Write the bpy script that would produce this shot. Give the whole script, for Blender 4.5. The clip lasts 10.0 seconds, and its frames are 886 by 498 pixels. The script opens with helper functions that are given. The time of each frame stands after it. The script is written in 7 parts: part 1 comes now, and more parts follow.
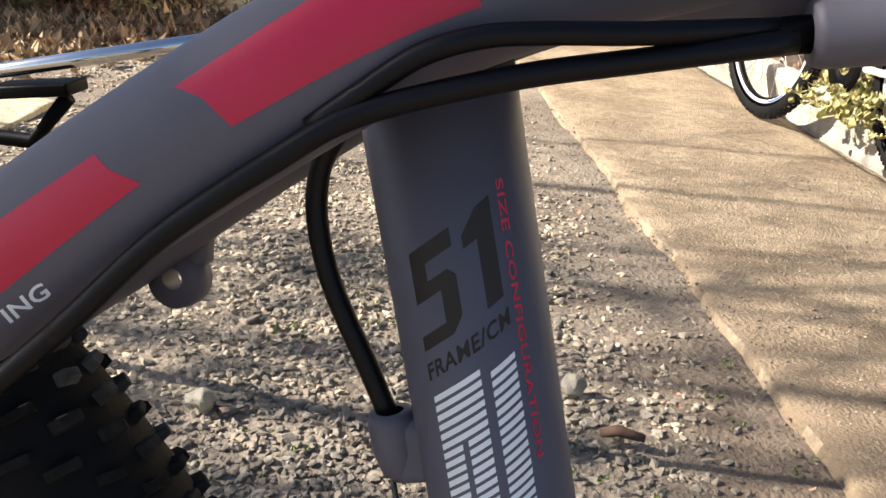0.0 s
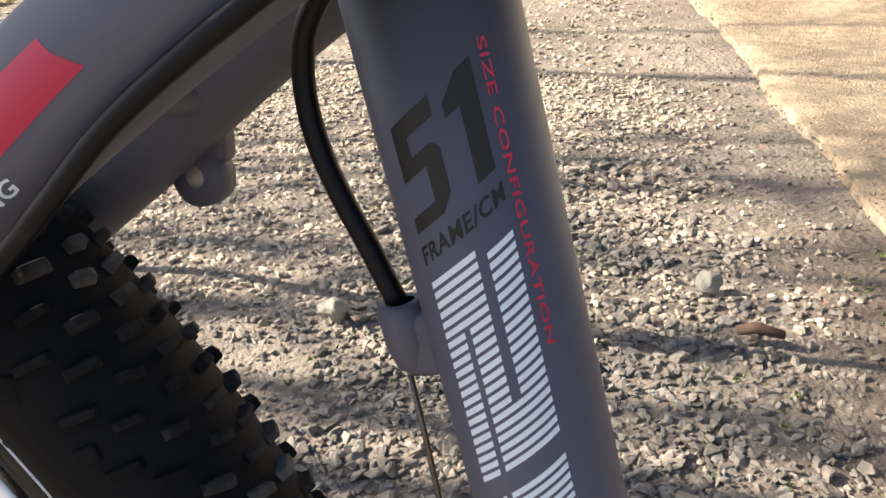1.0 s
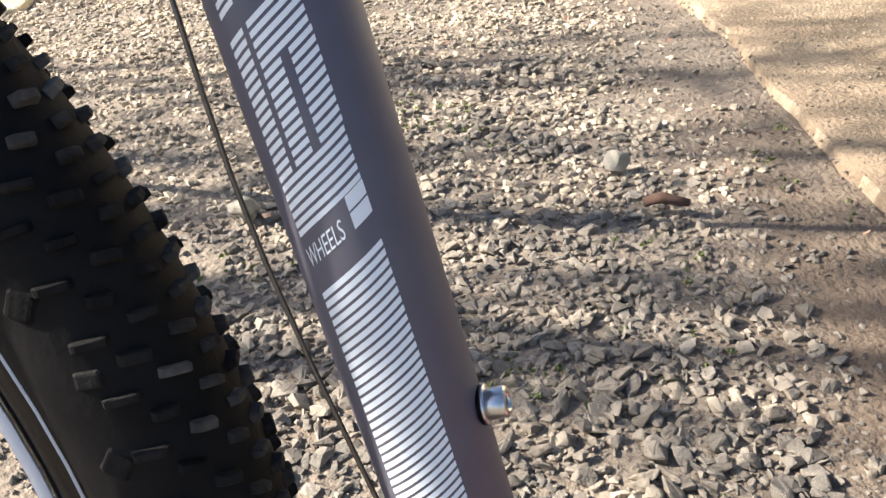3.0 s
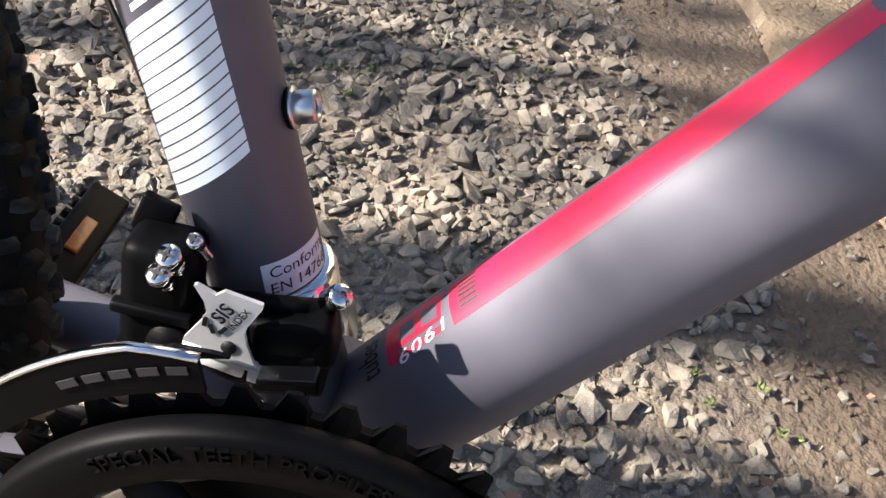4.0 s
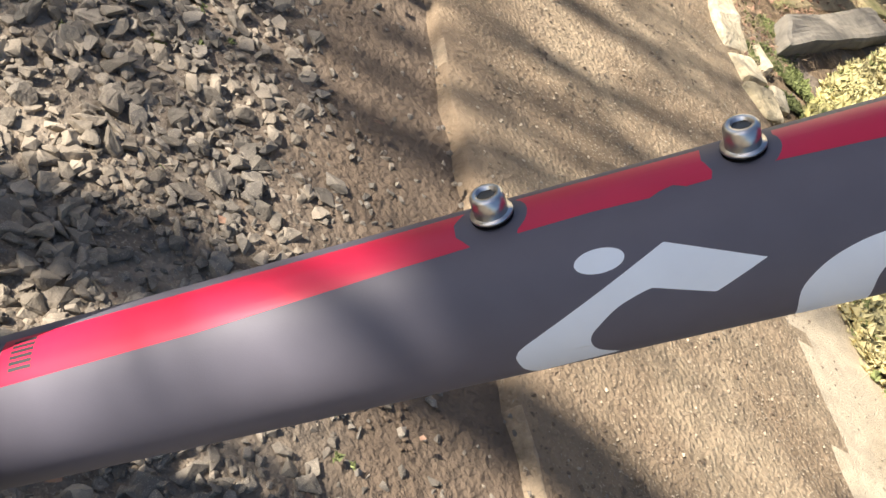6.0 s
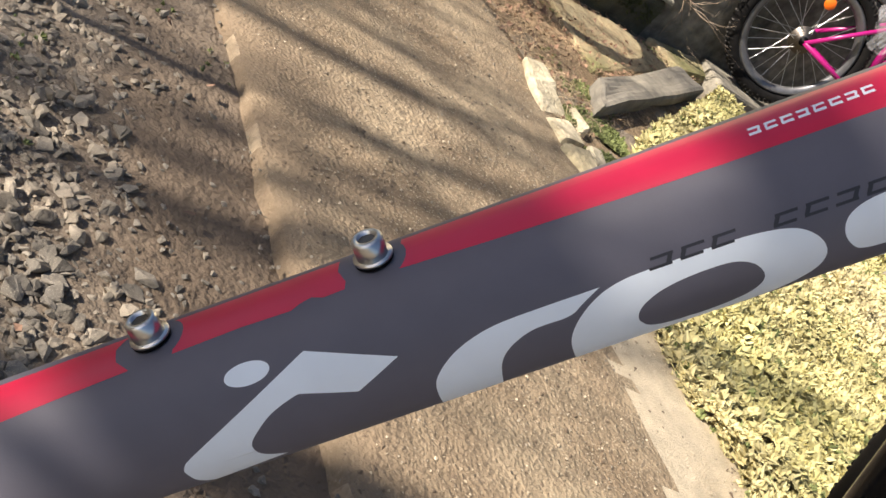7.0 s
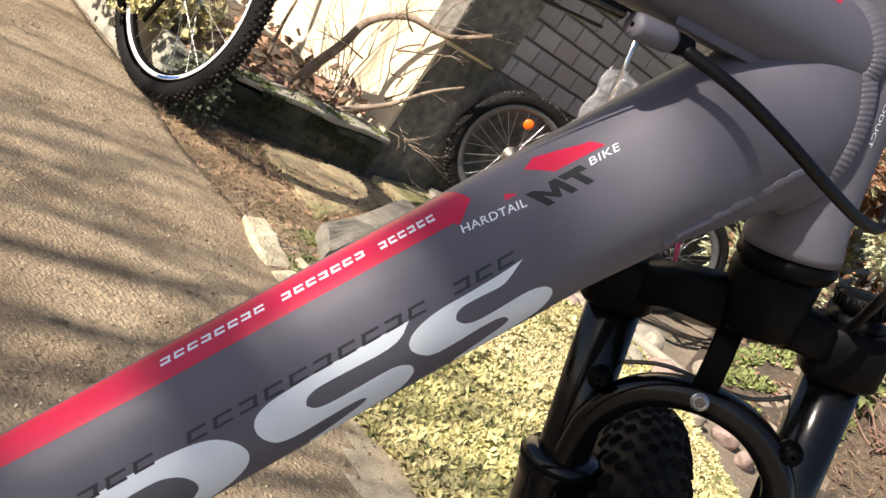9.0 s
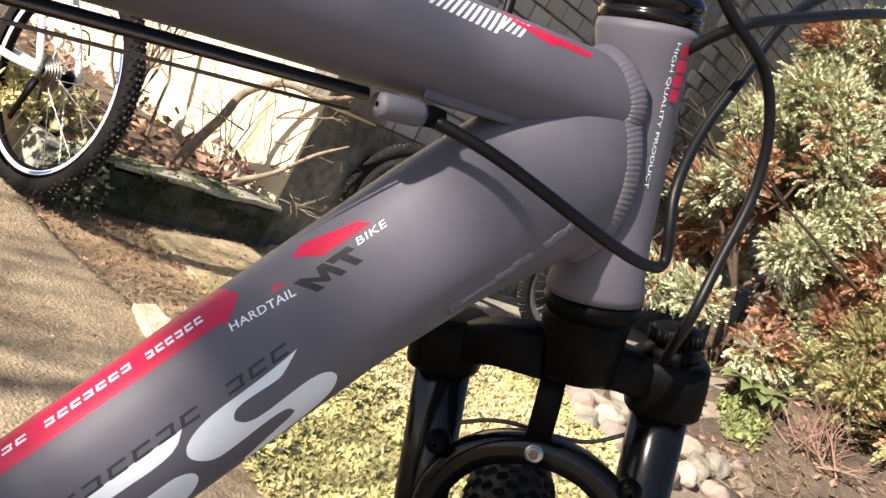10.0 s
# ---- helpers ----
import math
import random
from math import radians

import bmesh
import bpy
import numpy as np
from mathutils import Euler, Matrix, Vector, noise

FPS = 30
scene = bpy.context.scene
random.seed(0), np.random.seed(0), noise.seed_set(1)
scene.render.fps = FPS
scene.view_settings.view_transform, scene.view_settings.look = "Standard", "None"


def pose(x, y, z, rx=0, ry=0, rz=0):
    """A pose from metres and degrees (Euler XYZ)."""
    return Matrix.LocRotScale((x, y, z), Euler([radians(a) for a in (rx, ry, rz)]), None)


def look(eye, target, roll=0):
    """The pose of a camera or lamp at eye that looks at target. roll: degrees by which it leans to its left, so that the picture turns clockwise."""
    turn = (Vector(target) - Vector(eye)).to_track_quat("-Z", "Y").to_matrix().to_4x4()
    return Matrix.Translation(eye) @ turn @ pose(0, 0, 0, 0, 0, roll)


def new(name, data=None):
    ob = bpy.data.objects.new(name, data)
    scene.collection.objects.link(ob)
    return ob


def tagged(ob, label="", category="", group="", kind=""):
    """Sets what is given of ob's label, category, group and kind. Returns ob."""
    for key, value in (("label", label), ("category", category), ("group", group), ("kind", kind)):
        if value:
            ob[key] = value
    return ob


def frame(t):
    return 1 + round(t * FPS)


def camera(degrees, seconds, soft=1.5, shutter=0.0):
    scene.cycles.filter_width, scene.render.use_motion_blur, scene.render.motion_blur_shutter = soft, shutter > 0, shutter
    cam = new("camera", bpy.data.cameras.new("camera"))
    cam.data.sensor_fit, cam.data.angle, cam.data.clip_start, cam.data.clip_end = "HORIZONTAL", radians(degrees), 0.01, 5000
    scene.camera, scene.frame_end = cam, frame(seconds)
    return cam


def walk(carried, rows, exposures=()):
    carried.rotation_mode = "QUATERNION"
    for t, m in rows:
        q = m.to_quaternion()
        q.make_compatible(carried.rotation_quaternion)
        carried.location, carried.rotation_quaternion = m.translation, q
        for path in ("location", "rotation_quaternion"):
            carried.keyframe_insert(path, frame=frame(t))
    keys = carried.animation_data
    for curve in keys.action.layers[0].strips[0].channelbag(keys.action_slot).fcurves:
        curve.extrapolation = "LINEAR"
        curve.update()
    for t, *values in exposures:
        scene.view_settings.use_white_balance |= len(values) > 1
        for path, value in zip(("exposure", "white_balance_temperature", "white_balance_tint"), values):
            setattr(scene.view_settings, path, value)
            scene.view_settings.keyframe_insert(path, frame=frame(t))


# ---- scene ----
cam = camera(50.97, 10.0)
PATH = [
    (0, (-0.0174, -0.1054, 0.7421), (-0.1433, 0.8139, 0.3691), 5.16),
    (0.2, (-0.0039, -0.0892, 0.7331), (-0.1997, 0.8014, 0.3225), 2.42),
    (0.5, (0.0049, -0.0808, 0.7311), (-0.2554, 0.7705, 0.2756), -0.48),
    (1, (0.0130, -0.0841, 0.7293), (-0.2522, 0.7596, 0.2626), -1.71),
    (1.5, (0.0234, -0.0915, 0.7178), (-0.2365, 0.7682, 0.2781), -2.10),
    (2, (0.0466, -0.0968, 0.6894), (-0.1956, 0.7536, 0.2223), -3.54),
    (2.2, (0.0533, -0.1042, 0.6799), (-0.1822, 0.7462, 0.2094), -3.63),
    (3.3, (0.0726, -0.1274, 0.6197), (-0.0951, 0.6812, 0.0558), -1.87),
    (3.5, (0.0768, -0.1321, 0.5995), (-0.0394, 0.6489, -0.0141), 2.01),
    (4, (0.0893, -0.1275, 0.5618), (0.1007, 0.5870, -0.1378), 11.08),
    (4.5, (0.0927, -0.1155, 0.5553), (0.1580, 0.5773, -0.1629), 17.08),
    (5, (0.0867, -0.1033, 0.5673), (0.2147, 0.5927, -0.1393), 26.00),
    (5.5, (0.0900, -0.0952, 0.5840), (0.3338, 0.5908, -0.1016), 36.50),
    (6, (0.0875, -0.1001, 0.6058), (0.4631, 0.6060, 0.0054), 45.59),
    (6.2, (0.0897, -0.1047, 0.6149), (0.4890, 0.6123, 0.0435), 45.70),
    (7.3, (0.1312, -0.1094, 0.6744), (0.6144, 0.6518, 0.2418), 41.83),
    (7.5, (0.1353, -0.1132, 0.6856), (0.6354, 0.6542, 0.2842), 41.28),
    (8, (0.1438, -0.1238, 0.7082), (0.6716, 0.6551, 0.3694), 39.67),
    (8.5, (0.1569, -0.1358, 0.7283), (0.7056, 0.6487, 0.4393), 37.52),
    (9, (0.1723, -0.1477, 0.7527), (0.7589, 0.6277, 0.5188), 34.96),
    (9.5, (0.1892, -0.1611, 0.7719), (0.8056, 0.6028, 0.5807), 31.88),
    (10, (0.2051, -0.1647, 0.7877), (0.8407, 0.5942, 0.6462), 28.18),
]
EXPOSURES = [(0, 1.45, 6300, 15), (1, 1.75, 6300, 15), (2, 1.8, 6250, 15), (3.5, 1.75, 6150, 15), (4.5, 1.65, 6100, 15), (5.5, 1.50, 6200, 15), (6.2, 1.32, 6400, 15), (8, 1.08, 6450, 15), (9, 1.22, 6450, 15), (10, 1.42, 6500, 15)]
walk(cam, [(t, look(eye, target, roll)) for t, eye, target, roll in PATH], EXPOSURES)

# ---- light ----
SUN_ELEV, SUN_AZ = radians(34), radians(189)   # azimuth of the sun, counter-clockwise from +x
world = bpy.data.worlds.new("sky")
scene.world = world
world.use_nodes = True
wn = world.node_tree.nodes
sky = wn.new("ShaderNodeTexSky")
sky.sky_type, sky.sun_disc = "NISHITA", False
sky.sun_elevation = SUN_ELEV
sky.sun_rotation = radians(90) - SUN_AZ
wn["Background"].inputs["Strength"].default_value = 0.058
world.node_tree.links.new(sky.outputs["Color"], wn["Background"].inputs["Color"])
sun_data = bpy.data.lights.new("sun", "SUN")
sun_data.energy, sun_data.angle, sun_data.color = 5.0, radians(0.5), (1.0, 0.92, 0.78)
sun = new("sun", sun_data)
sun_way = Vector((math.cos(SUN_ELEV) * math.cos(SUN_AZ), math.cos(SUN_ELEV) * math.sin(SUN_AZ), math.sin(SUN_ELEV)))
sun.matrix_world = look(sun_way * 20, (0, 0, 0))


# ---- materials ----
def rgba(c):
    return (c[0], c[1], c[2], 1.0)


def material(name, base, rough=0.6, metal=0.0, spread=0.12, scale=40.0, bump=0.0, bump_scale=None, island=0.0, second=None, fine=None, coat=0.0, spec=0.5, transmission=0.0, soft=(0.35, 0.65), grit=None):
    """Base colour varied at two scales, with a fine relief. second: a stain colour mixed in by large noise; island: how far single pieces differ."""
    m = bpy.data.materials.new(name)
    m.use_nodes = True
    nt = m.node_tree
    N, L = nt.nodes, nt.links
    b = N["Principled BSDF"]
    b.inputs["Roughness"].default_value = rough
    b.inputs["Metallic"].default_value = metal
    b.inputs["Specular IOR Level"].default_value = spec
    if coat:
        b.inputs["Coat Weight"].default_value = coat
    if transmission:
        b.inputs["Transmission Weight"].default_value = transmission
    tc = N.new("ShaderNodeTexCoord")

    def noise_node(sc, detail=5.0):
        n = N.new("ShaderNodeTexNoise")
        n.inputs["Scale"].default_value, n.inputs["Detail"].default_value = sc, detail
        L.new(tc.outputs["Object"], n.inputs["Vector"])
        return n

    def mix(fac, a, c, kind="MIX"):
        x = N.new("ShaderNodeMix")
        x.data_type, x.blend_type = "RGBA", kind
        for socket, value in ((x.inputs[0], fac), (x.inputs[6], a), (x.inputs[7], c)):
            if isinstance(value, bpy.types.NodeSocket):
                L.new(value, socket)
            else:
                socket.default_value = value
        return x.outputs[2]

    col = rgba(base)
    if second:
        n = noise_node(scale * 0.12, 6.0)
        r = N.new("ShaderNodeMapRange")
        r.inputs["From Min"].default_value, r.inputs["From Max"].default_value = soft
        L.new(n.outputs["Fac"], r.inputs["Value"])
        col = mix(r.outputs["Result"], rgba(base), rgba(second))
    if spread:
        n = noise_node(scale, 6.0)
        r = N.new("ShaderNodeMapRange")
        r.inputs["From Min"].default_value, r.inputs["From Max"].default_value = 0.25, 0.75
        r.inputs["To Min"].default_value, r.inputs["To Max"].default_value = 1 - spread, 1 + spread
        L.new(n.outputs["Fac"], r.inputs["Value"])
        col = mix(1.0, col, r.outputs["Result"], "MULTIPLY")
    if fine:
        n = noise_node(grit or scale * 15, 3.0)
        r = N.new("ShaderNodeMapRange")
        r.inputs["From Min"].default_value, r.inputs["From Max"].default_value = 0.58, 0.68
        L.new(n.outputs["Fac"], r.inputs["Value"])
        col = mix(r.outputs["Result"], col, rgba(fine))
    if island:
        g = N.new("ShaderNodeNewGeometry")
        r = N.new("ShaderNodeMapRange")
        r.inputs["To Min"].default_value, r.inputs["To Max"].default_value = 1 - island, 1 + island
        L.new(g.outputs["Random Per Island"], r.inputs["Value"])
        col = mix(1.0, col, r.outputs["Result"], "MULTIPLY")
    if isinstance(col, bpy.types.NodeSocket):
        L.new(col, b.inputs["Base Color"])
    else:
        b.inputs["Base Color"].default_value = col
    if bump:
        n = noise_node(bump_scale or scale * 3, 8.0)
        bp = N.new("ShaderNodeBump")
        bp.inputs["Strength"].default_value, bp.inputs["Distance"].default_value = 1.0, bump
        L.new(n.outputs["Fac"], bp.inputs["Height"])
        L.new(bp.outputs["Normal"], b.inputs["Normal"])
    return m


# painted and metal parts
GREY = material("matt_grey_paint", (0.112, 0.107, 0.130), rough=0.55, spread=0.05, scale=90, bump=0.00002, bump_scale=1800, spec=0.42)
RED = material("red_decal", (0.55, 0.013, 0.055), rough=0.38, spread=0.04, scale=60)
WHITE = material("white_decal", (0.80, 0.86, 0.90), rough=0.4, spread=0.04, scale=60)
BLACKD = material("black_decal", (0.006, 0.006, 0.007), rough=0.55, spread=0.1, scale=60)
DARKD = material("dark_grey_decal", (0.028, 0.027, 0.031), rough=0.45, spread=0.08, scale=60)
LABEL = material("paper_label", (0.72, 0.72, 0.76), rough=0.55, spread=0.04, scale=50)
RUBBER = material("tyre_rubber", (0.005, 0.005, 0.0055), rough=0.75, spread=0.25, scale=60, bump=0.0003, bump_scale=300, second=(0.011, 0.010, 0.009), spec=0.14)
DUSTY = material("dusty_rubber", (0.017, 0.0163, 0.0153), rough=0.9, spread=0.35, scale=260, bump=0.0005, bump_scale=500, second=(0.085, 0.080, 0.073), soft=(0.46, 0.64), spec=0.15, island=0.45)
BLACKP = material("black_plastic", (0.0022, 0.0022, 0.0025), rough=0.5, spread=0.15, scale=80, bump=0.00005, bump_scale=900, spec=0.08)
BLACKG = material("glossy_black_paint", (0.004, 0.004, 0.0045), rough=0.16, spread=0.05, scale=60, spec=0.3, coat=0.06)
HOUSING = material("cable_housing", (0.005, 0.005, 0.006), rough=0.42, spread=0.1, scale=100, spec=0.22)
STEEL = material("zinc_steel", (0.62, 0.62, 0.60), rough=0.28, metal=1.0, spread=0.12, scale=200, bump=0.00004, bump_scale=1500)
SATIN = material("satin_aluminium", (0.78, 0.77, 0.76), rough=0.48, metal=0.55, spread=0.06, scale=200, bump=0.00003, bump_scale=1500)
CHROME = material("polished_steel", (0.75, 0.74, 0.72), rough=0.12, metal=1.0, spread=0.05, scale=60)
WIRE = material("cable_wire", (0.16, 0.14, 0.12), rough=0.4, metal=1.0, spread=0.2, scale=600)
RIMM = material("rim_alloy", (0.55, 0.56, 0.58), rough=0.3, metal=1.0, spread=0.06, scale=60)
AMBER = material("amber_reflector", (0.42, 0.12, 0.008), rough=0.25, spread=0.2, scale=300)
ORANGE = material("orange_reflector", (0.85, 0.16, 0.01), rough=0.3, spread=0.1, scale=100)
PINK = material("metallic_pink_paint", (0.33, 0.010, 0.135), rough=0.25, spread=0.06, scale=40, coat=0.5)
WHITEP = material("white_paint", (0.78, 0.79, 0.8), rough=0.3, spread=0.04, scale=40)
BLUE = material("blue_decal", (0.03, 0.12, 0.45), rough=0.4, spread=0.05, scale=50)
# ground and garden
SOIL = material("stony_earth", (0.165, 0.130, 0.095), rough=0.95, spread=0.35, scale=22, bump=0.010, bump_scale=90, second=(0.235, 0.195, 0.145), fine=(0.31, 0.265, 0.195))
STONE = material("crushed_stone", (0.250, 0.212, 0.160), rough=0.92, spread=0.30, scale=60, bump=0.0026, bump_scale=150, island=0.32, second=(0.160, 0.142, 0.115), soft=(0.42, 0.58), fine=(0.32, 0.28, 0.21))
CHIP = material("pale_fine_gravel", (0.45, 0.375, 0.265), rough=0.92, spread=0.30, scale=60, bump=0.0020, bump_scale=150, island=0.35, second=(0.26, 0.225, 0.17), soft=(0.42, 0.58), fine=(0.46, 0.39, 0.28))
CONCRETE = material("sandy_concrete", (0.295, 0.228, 0.145), rough=0.95, spread=0.34, scale=38, bump=0.0075, bump_scale=130, second=(0.205, 0.150, 0.092), soft=(0.40, 0.60), fine=(0.46, 0.38, 0.26), grit=260)
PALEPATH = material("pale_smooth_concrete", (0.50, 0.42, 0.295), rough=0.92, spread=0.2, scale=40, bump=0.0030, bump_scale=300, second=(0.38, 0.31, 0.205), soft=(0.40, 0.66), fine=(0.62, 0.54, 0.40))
OLDCON = material("old_concrete", (0.42, 0.375, 0.30), rough=0.93, spread=0.22, scale=18, bump=0.006, bump_scale=70, second=(0.21, 0.21, 0.17))
DAMPCON = material("worn_grey_concrete", (0.33, 0.295, 0.225), rough=0.92, spread=0.3, scale=24, bump=0.005, bump_scale=90, second=(0.17, 0.155, 0.125))
# moss tones, darkened further so the planter's front face reads as shaded
MOSSCON = material("shaded_mossy_concrete", (0.075, 0.072, 0.052), rough=0.95, spread=0.5, scale=16, bump=0.010, bump_scale=60, second=(0.028, 0.034, 0.014))
PLASTER = material("cream_plaster", (0.74, 0.63, 0.42), rough=0.9, spread=0.06, scale=6, bump=0.002, bump_scale=90, second=(0.60, 0.50, 0.34))
BLOCK = material("grey_block", (0.46, 0.43, 0.385), rough=0.9, spread=0.14, scale=14, bump=0.003, bump_scale=120, second=(0.31, 0.30, 0.28))
MORTAR = material("dark_mortar", (0.20, 0.19, 0.175), rough=0.95, spread=0.2, scale=30, bump=0.004, bump_scale=90)


def margin(m, stain, lo, hi, y0, y1, wander=0.30):
    """Mixes a stain into a material where the distance across the path runs from lo to hi, fading out from y0 to y1 along it."""
    N, L = m.node_tree.nodes, m.node_tree.links
    b = N["Principled BSDF"]
    was = b.inputs["Base Color"].links[0].from_socket
    tc, dot, grain = N.new("ShaderNodeTexCoord"), N.new("ShaderNodeVectorMath"), N.new("ShaderNodeTexNoise")
    dot.operation = "DOT_PRODUCT"
    dot.inputs[1].default_value = (1.0, 0.248, 0.0)
    grain.inputs["Scale"].default_value, grain.inputs["Detail"].default_value = 7.0, 6.0
    L.new(tc.outputs["Object"], dot.inputs[0])
    L.new(tc.outputs["Object"], grain.inputs["Vector"])
    shifted, across = N.new("ShaderNodeMath"), N.new("ShaderNodeMapRange")
    shifted.operation = "MULTIPLY_ADD"
    shifted.inputs[1].default_value = wander
    L.new(grain.outputs["Fac"], shifted.inputs[0])
    L.new(dot.outputs["Value"], shifted.inputs[2])
    across.inputs["From Min"].default_value, across.inputs["From Max"].default_value = lo, hi
    L.new(shifted.outputs["Value"], across.inputs["Value"])
    split, along, both = N.new("ShaderNodeSeparateXYZ"), N.new("ShaderNodeMapRange"), N.new("ShaderNodeMath")
    L.new(tc.outputs["Object"], split.inputs[0])
    along.inputs["From Min"].default_value, along.inputs["From Max"].default_value = y1, y0
    L.new(split.outputs["Y"], along.inputs["Value"])
    both.operation = "MULTIPLY"
    L.new(across.outputs["Result"], both.inputs[0])
    L.new(along.outputs["Result"], both.inputs[1])
    x = N.new("ShaderNodeMix")
    x.data_type = "RGBA"
    L.new(both.outputs["Value"], x.inputs[0])
    L.new(was, x.inputs[6])
    x.inputs[7].default_value = rgba(stain)
    L.new(x.outputs[2], b.inputs["Base Color"])


margin(SOIL, (0.150, 0.110, 0.074), 0.50, 0.68, 0.9, 1.7)     # damp, stone-poor earth beside the path
margin(CONCRETE, (0.205, 0.150, 0.096), 1.15, 0.85, 1.5, 2.4, 0.45)     # earth trodden onto the path from that side
LIP = material("pale_crumbled_edge", (0.32, 0.25, 0.165), rough=0.95, spread=0.35, scale=60, bump=0.006, bump_scale=160, second=(0.25, 0.185, 0.12), soft=(0.42, 0.58))


# ---- mesh helpers ----
def as_mesh(name, bm, mat, smooth=True):
    me = bpy.data.meshes.new(name)
    bm.normal_update()
    bm.to_mesh(me)
    bm.free()
    for one in (mat if isinstance(mat, (list, tuple)) else [mat]):
        me.materials.append(one)
    if smooth:
        me.polygons.foreach_set("use_smooth", [True] * len(me.polygons))
    return me


def part(name, bm, mat, parent, label="", smooth=True):
    """Links a bmesh as one mesh object under a thing or a part."""
    ob = new(name, as_mesh(name, bm, mat, smooth))
    ob.parent = parent
    if label:
        ob["label"] = label
    return ob


def thing(name, label, category, m=None, group=""):
    ob = new(name)
    ob.empty_display_size = 0.1
    if m is not None:
        ob.matrix_world = m
    return tagged(ob, label, category, group)


def solid(name, bm, mat, label, category, kind="", smooth=False, group=""):
    return tagged(new(name, as_mesh(name, bm, mat, smooth)), label, category, group, kind)


def V(*a):
    return Vector(a)


def frames(pts, up):
    """Tangent, side and up at each point of a line."""
    pts = [Vector(p) for p in pts]
    out = []
    for i in range(len(pts)):
        t = (pts[min(i + 1, len(pts) - 1)] - pts[max(i - 1, 0)]).normalized()
        side = t.cross(Vector(up))
        side = side.normalized() if side.length > 1e-4 else t.orthogonal().normalized()
        out.append((pts[i], t, side, side.cross(t).normalized()))
    return out


def sweep(bm, pts, radii, seg=16, up=(0, 1, 0), cap=True, power=2.0):
    """A tube along pts. radii: one number, or one per point, or (side, up) pairs; power above 2 squares the section."""
    fr = frames(pts, up)
    if not isinstance(radii, (list, tuple)):
        radii = [radii] * len(pts)
    rings = []
    for (p, t, s, u), r in zip(fr, radii):
        rs, ru = r if isinstance(r, (list, tuple)) else (r, r)
        ring = []
        for k in range(seg):
            a = 2 * math.pi * k / seg
            c, d = math.cos(a), math.sin(a)
            c, d = math.copysign(abs(c) ** (2 / power), c), math.copysign(abs(d) ** (2 / power), d)
            ring.append(bm.verts.new(p + s * (c * rs) + u * (d * ru)))
        rings.append(ring)
    for a, b in zip(rings, rings[1:]):
        for k in range(seg):
            bm.faces.new((a[k], a[(k + 1) % seg], b[(k + 1) % seg], b[k]))
    if cap:
        bm.faces.new(rings[0][::-1])
        bm.faces.new(rings[-1])
    return rings


def curve_pts(ctrl, n=24):
    """Catmull-Rom line through control points."""
    c = [Vector(p) for p in ctrl]
    c = [c[0] * 2 - c[1]] + c + [c[-1] * 2 - c[-2]]
    out = []
    per = max(2, n // (len(c) - 3))
    for i in range(1, len(c) - 2):
        for k in range(per):
            t = k / per
            out.append(0.5 * ((2 * c[i]) + (c[i + 1] - c[i - 1]) * t + (2 * c[i - 1] - 5 * c[i] + 4 * c[i + 1] - c[i + 2]) * t * t + (3 * c[i] - c[i - 1] - 3 * c[i + 1] + c[i + 2]) * t ** 3))
    out.append(c[-2])
    return out


def box(bm, size, m=None, bevel=0.0, seg=2):
    made = bmesh.ops.create_cube(bm, size=1.0, matrix=(m or Matrix()) @ Matrix.Diagonal((*size, 1)))
    if bevel:
        edges = list({e for v in made["verts"] for e in v.link_edges})
        bmesh.ops.bevel(bm, geom=edges, offset=bevel, segments=seg, affect="EDGES", profile=0.6)
    return bm


def cyl(bm, r, depth, m=None, seg=24, r2=None):
    return bmesh.ops.create_cone(bm, cap_ends=True, segments=seg, radius1=r, radius2=r if r2 is None else r2, depth=depth, matrix=m or Matrix())["verts"]


def lathe(bm, profile, m, seg=48):
    """profile: (radius, along) pairs turned about the local z axis; closed when the ends meet."""
    rings = []
    for r, z in profile:
        rings.append([bm.verts.new(m @ Vector((r * math.cos(2 * math.pi * k / seg), r * math.sin(2 * math.pi * k / seg), z))) for k in range(seg)])
    for a, b in zip(rings, rings[1:]):
        for k in range(seg):
            bm.faces.new((a[k], a[(k + 1) % seg], b[(k + 1) % seg], b[k]))
    return rings


def aim(p, way, roll=0.0):
    """A pose at p whose z axis points along way."""
    return Matrix.Translation(p) @ Vector(way).to_track_quat("Z", "Y").to_matrix().to_4x4() @ pose(0, 0, 0, 0, 0, roll)


# ---- setting: ground, path, walls ----
def left_edge(y):
    return 0.685 - 0.248 * y


def right_edge(y):
    return 1.585 - 0.25 * y


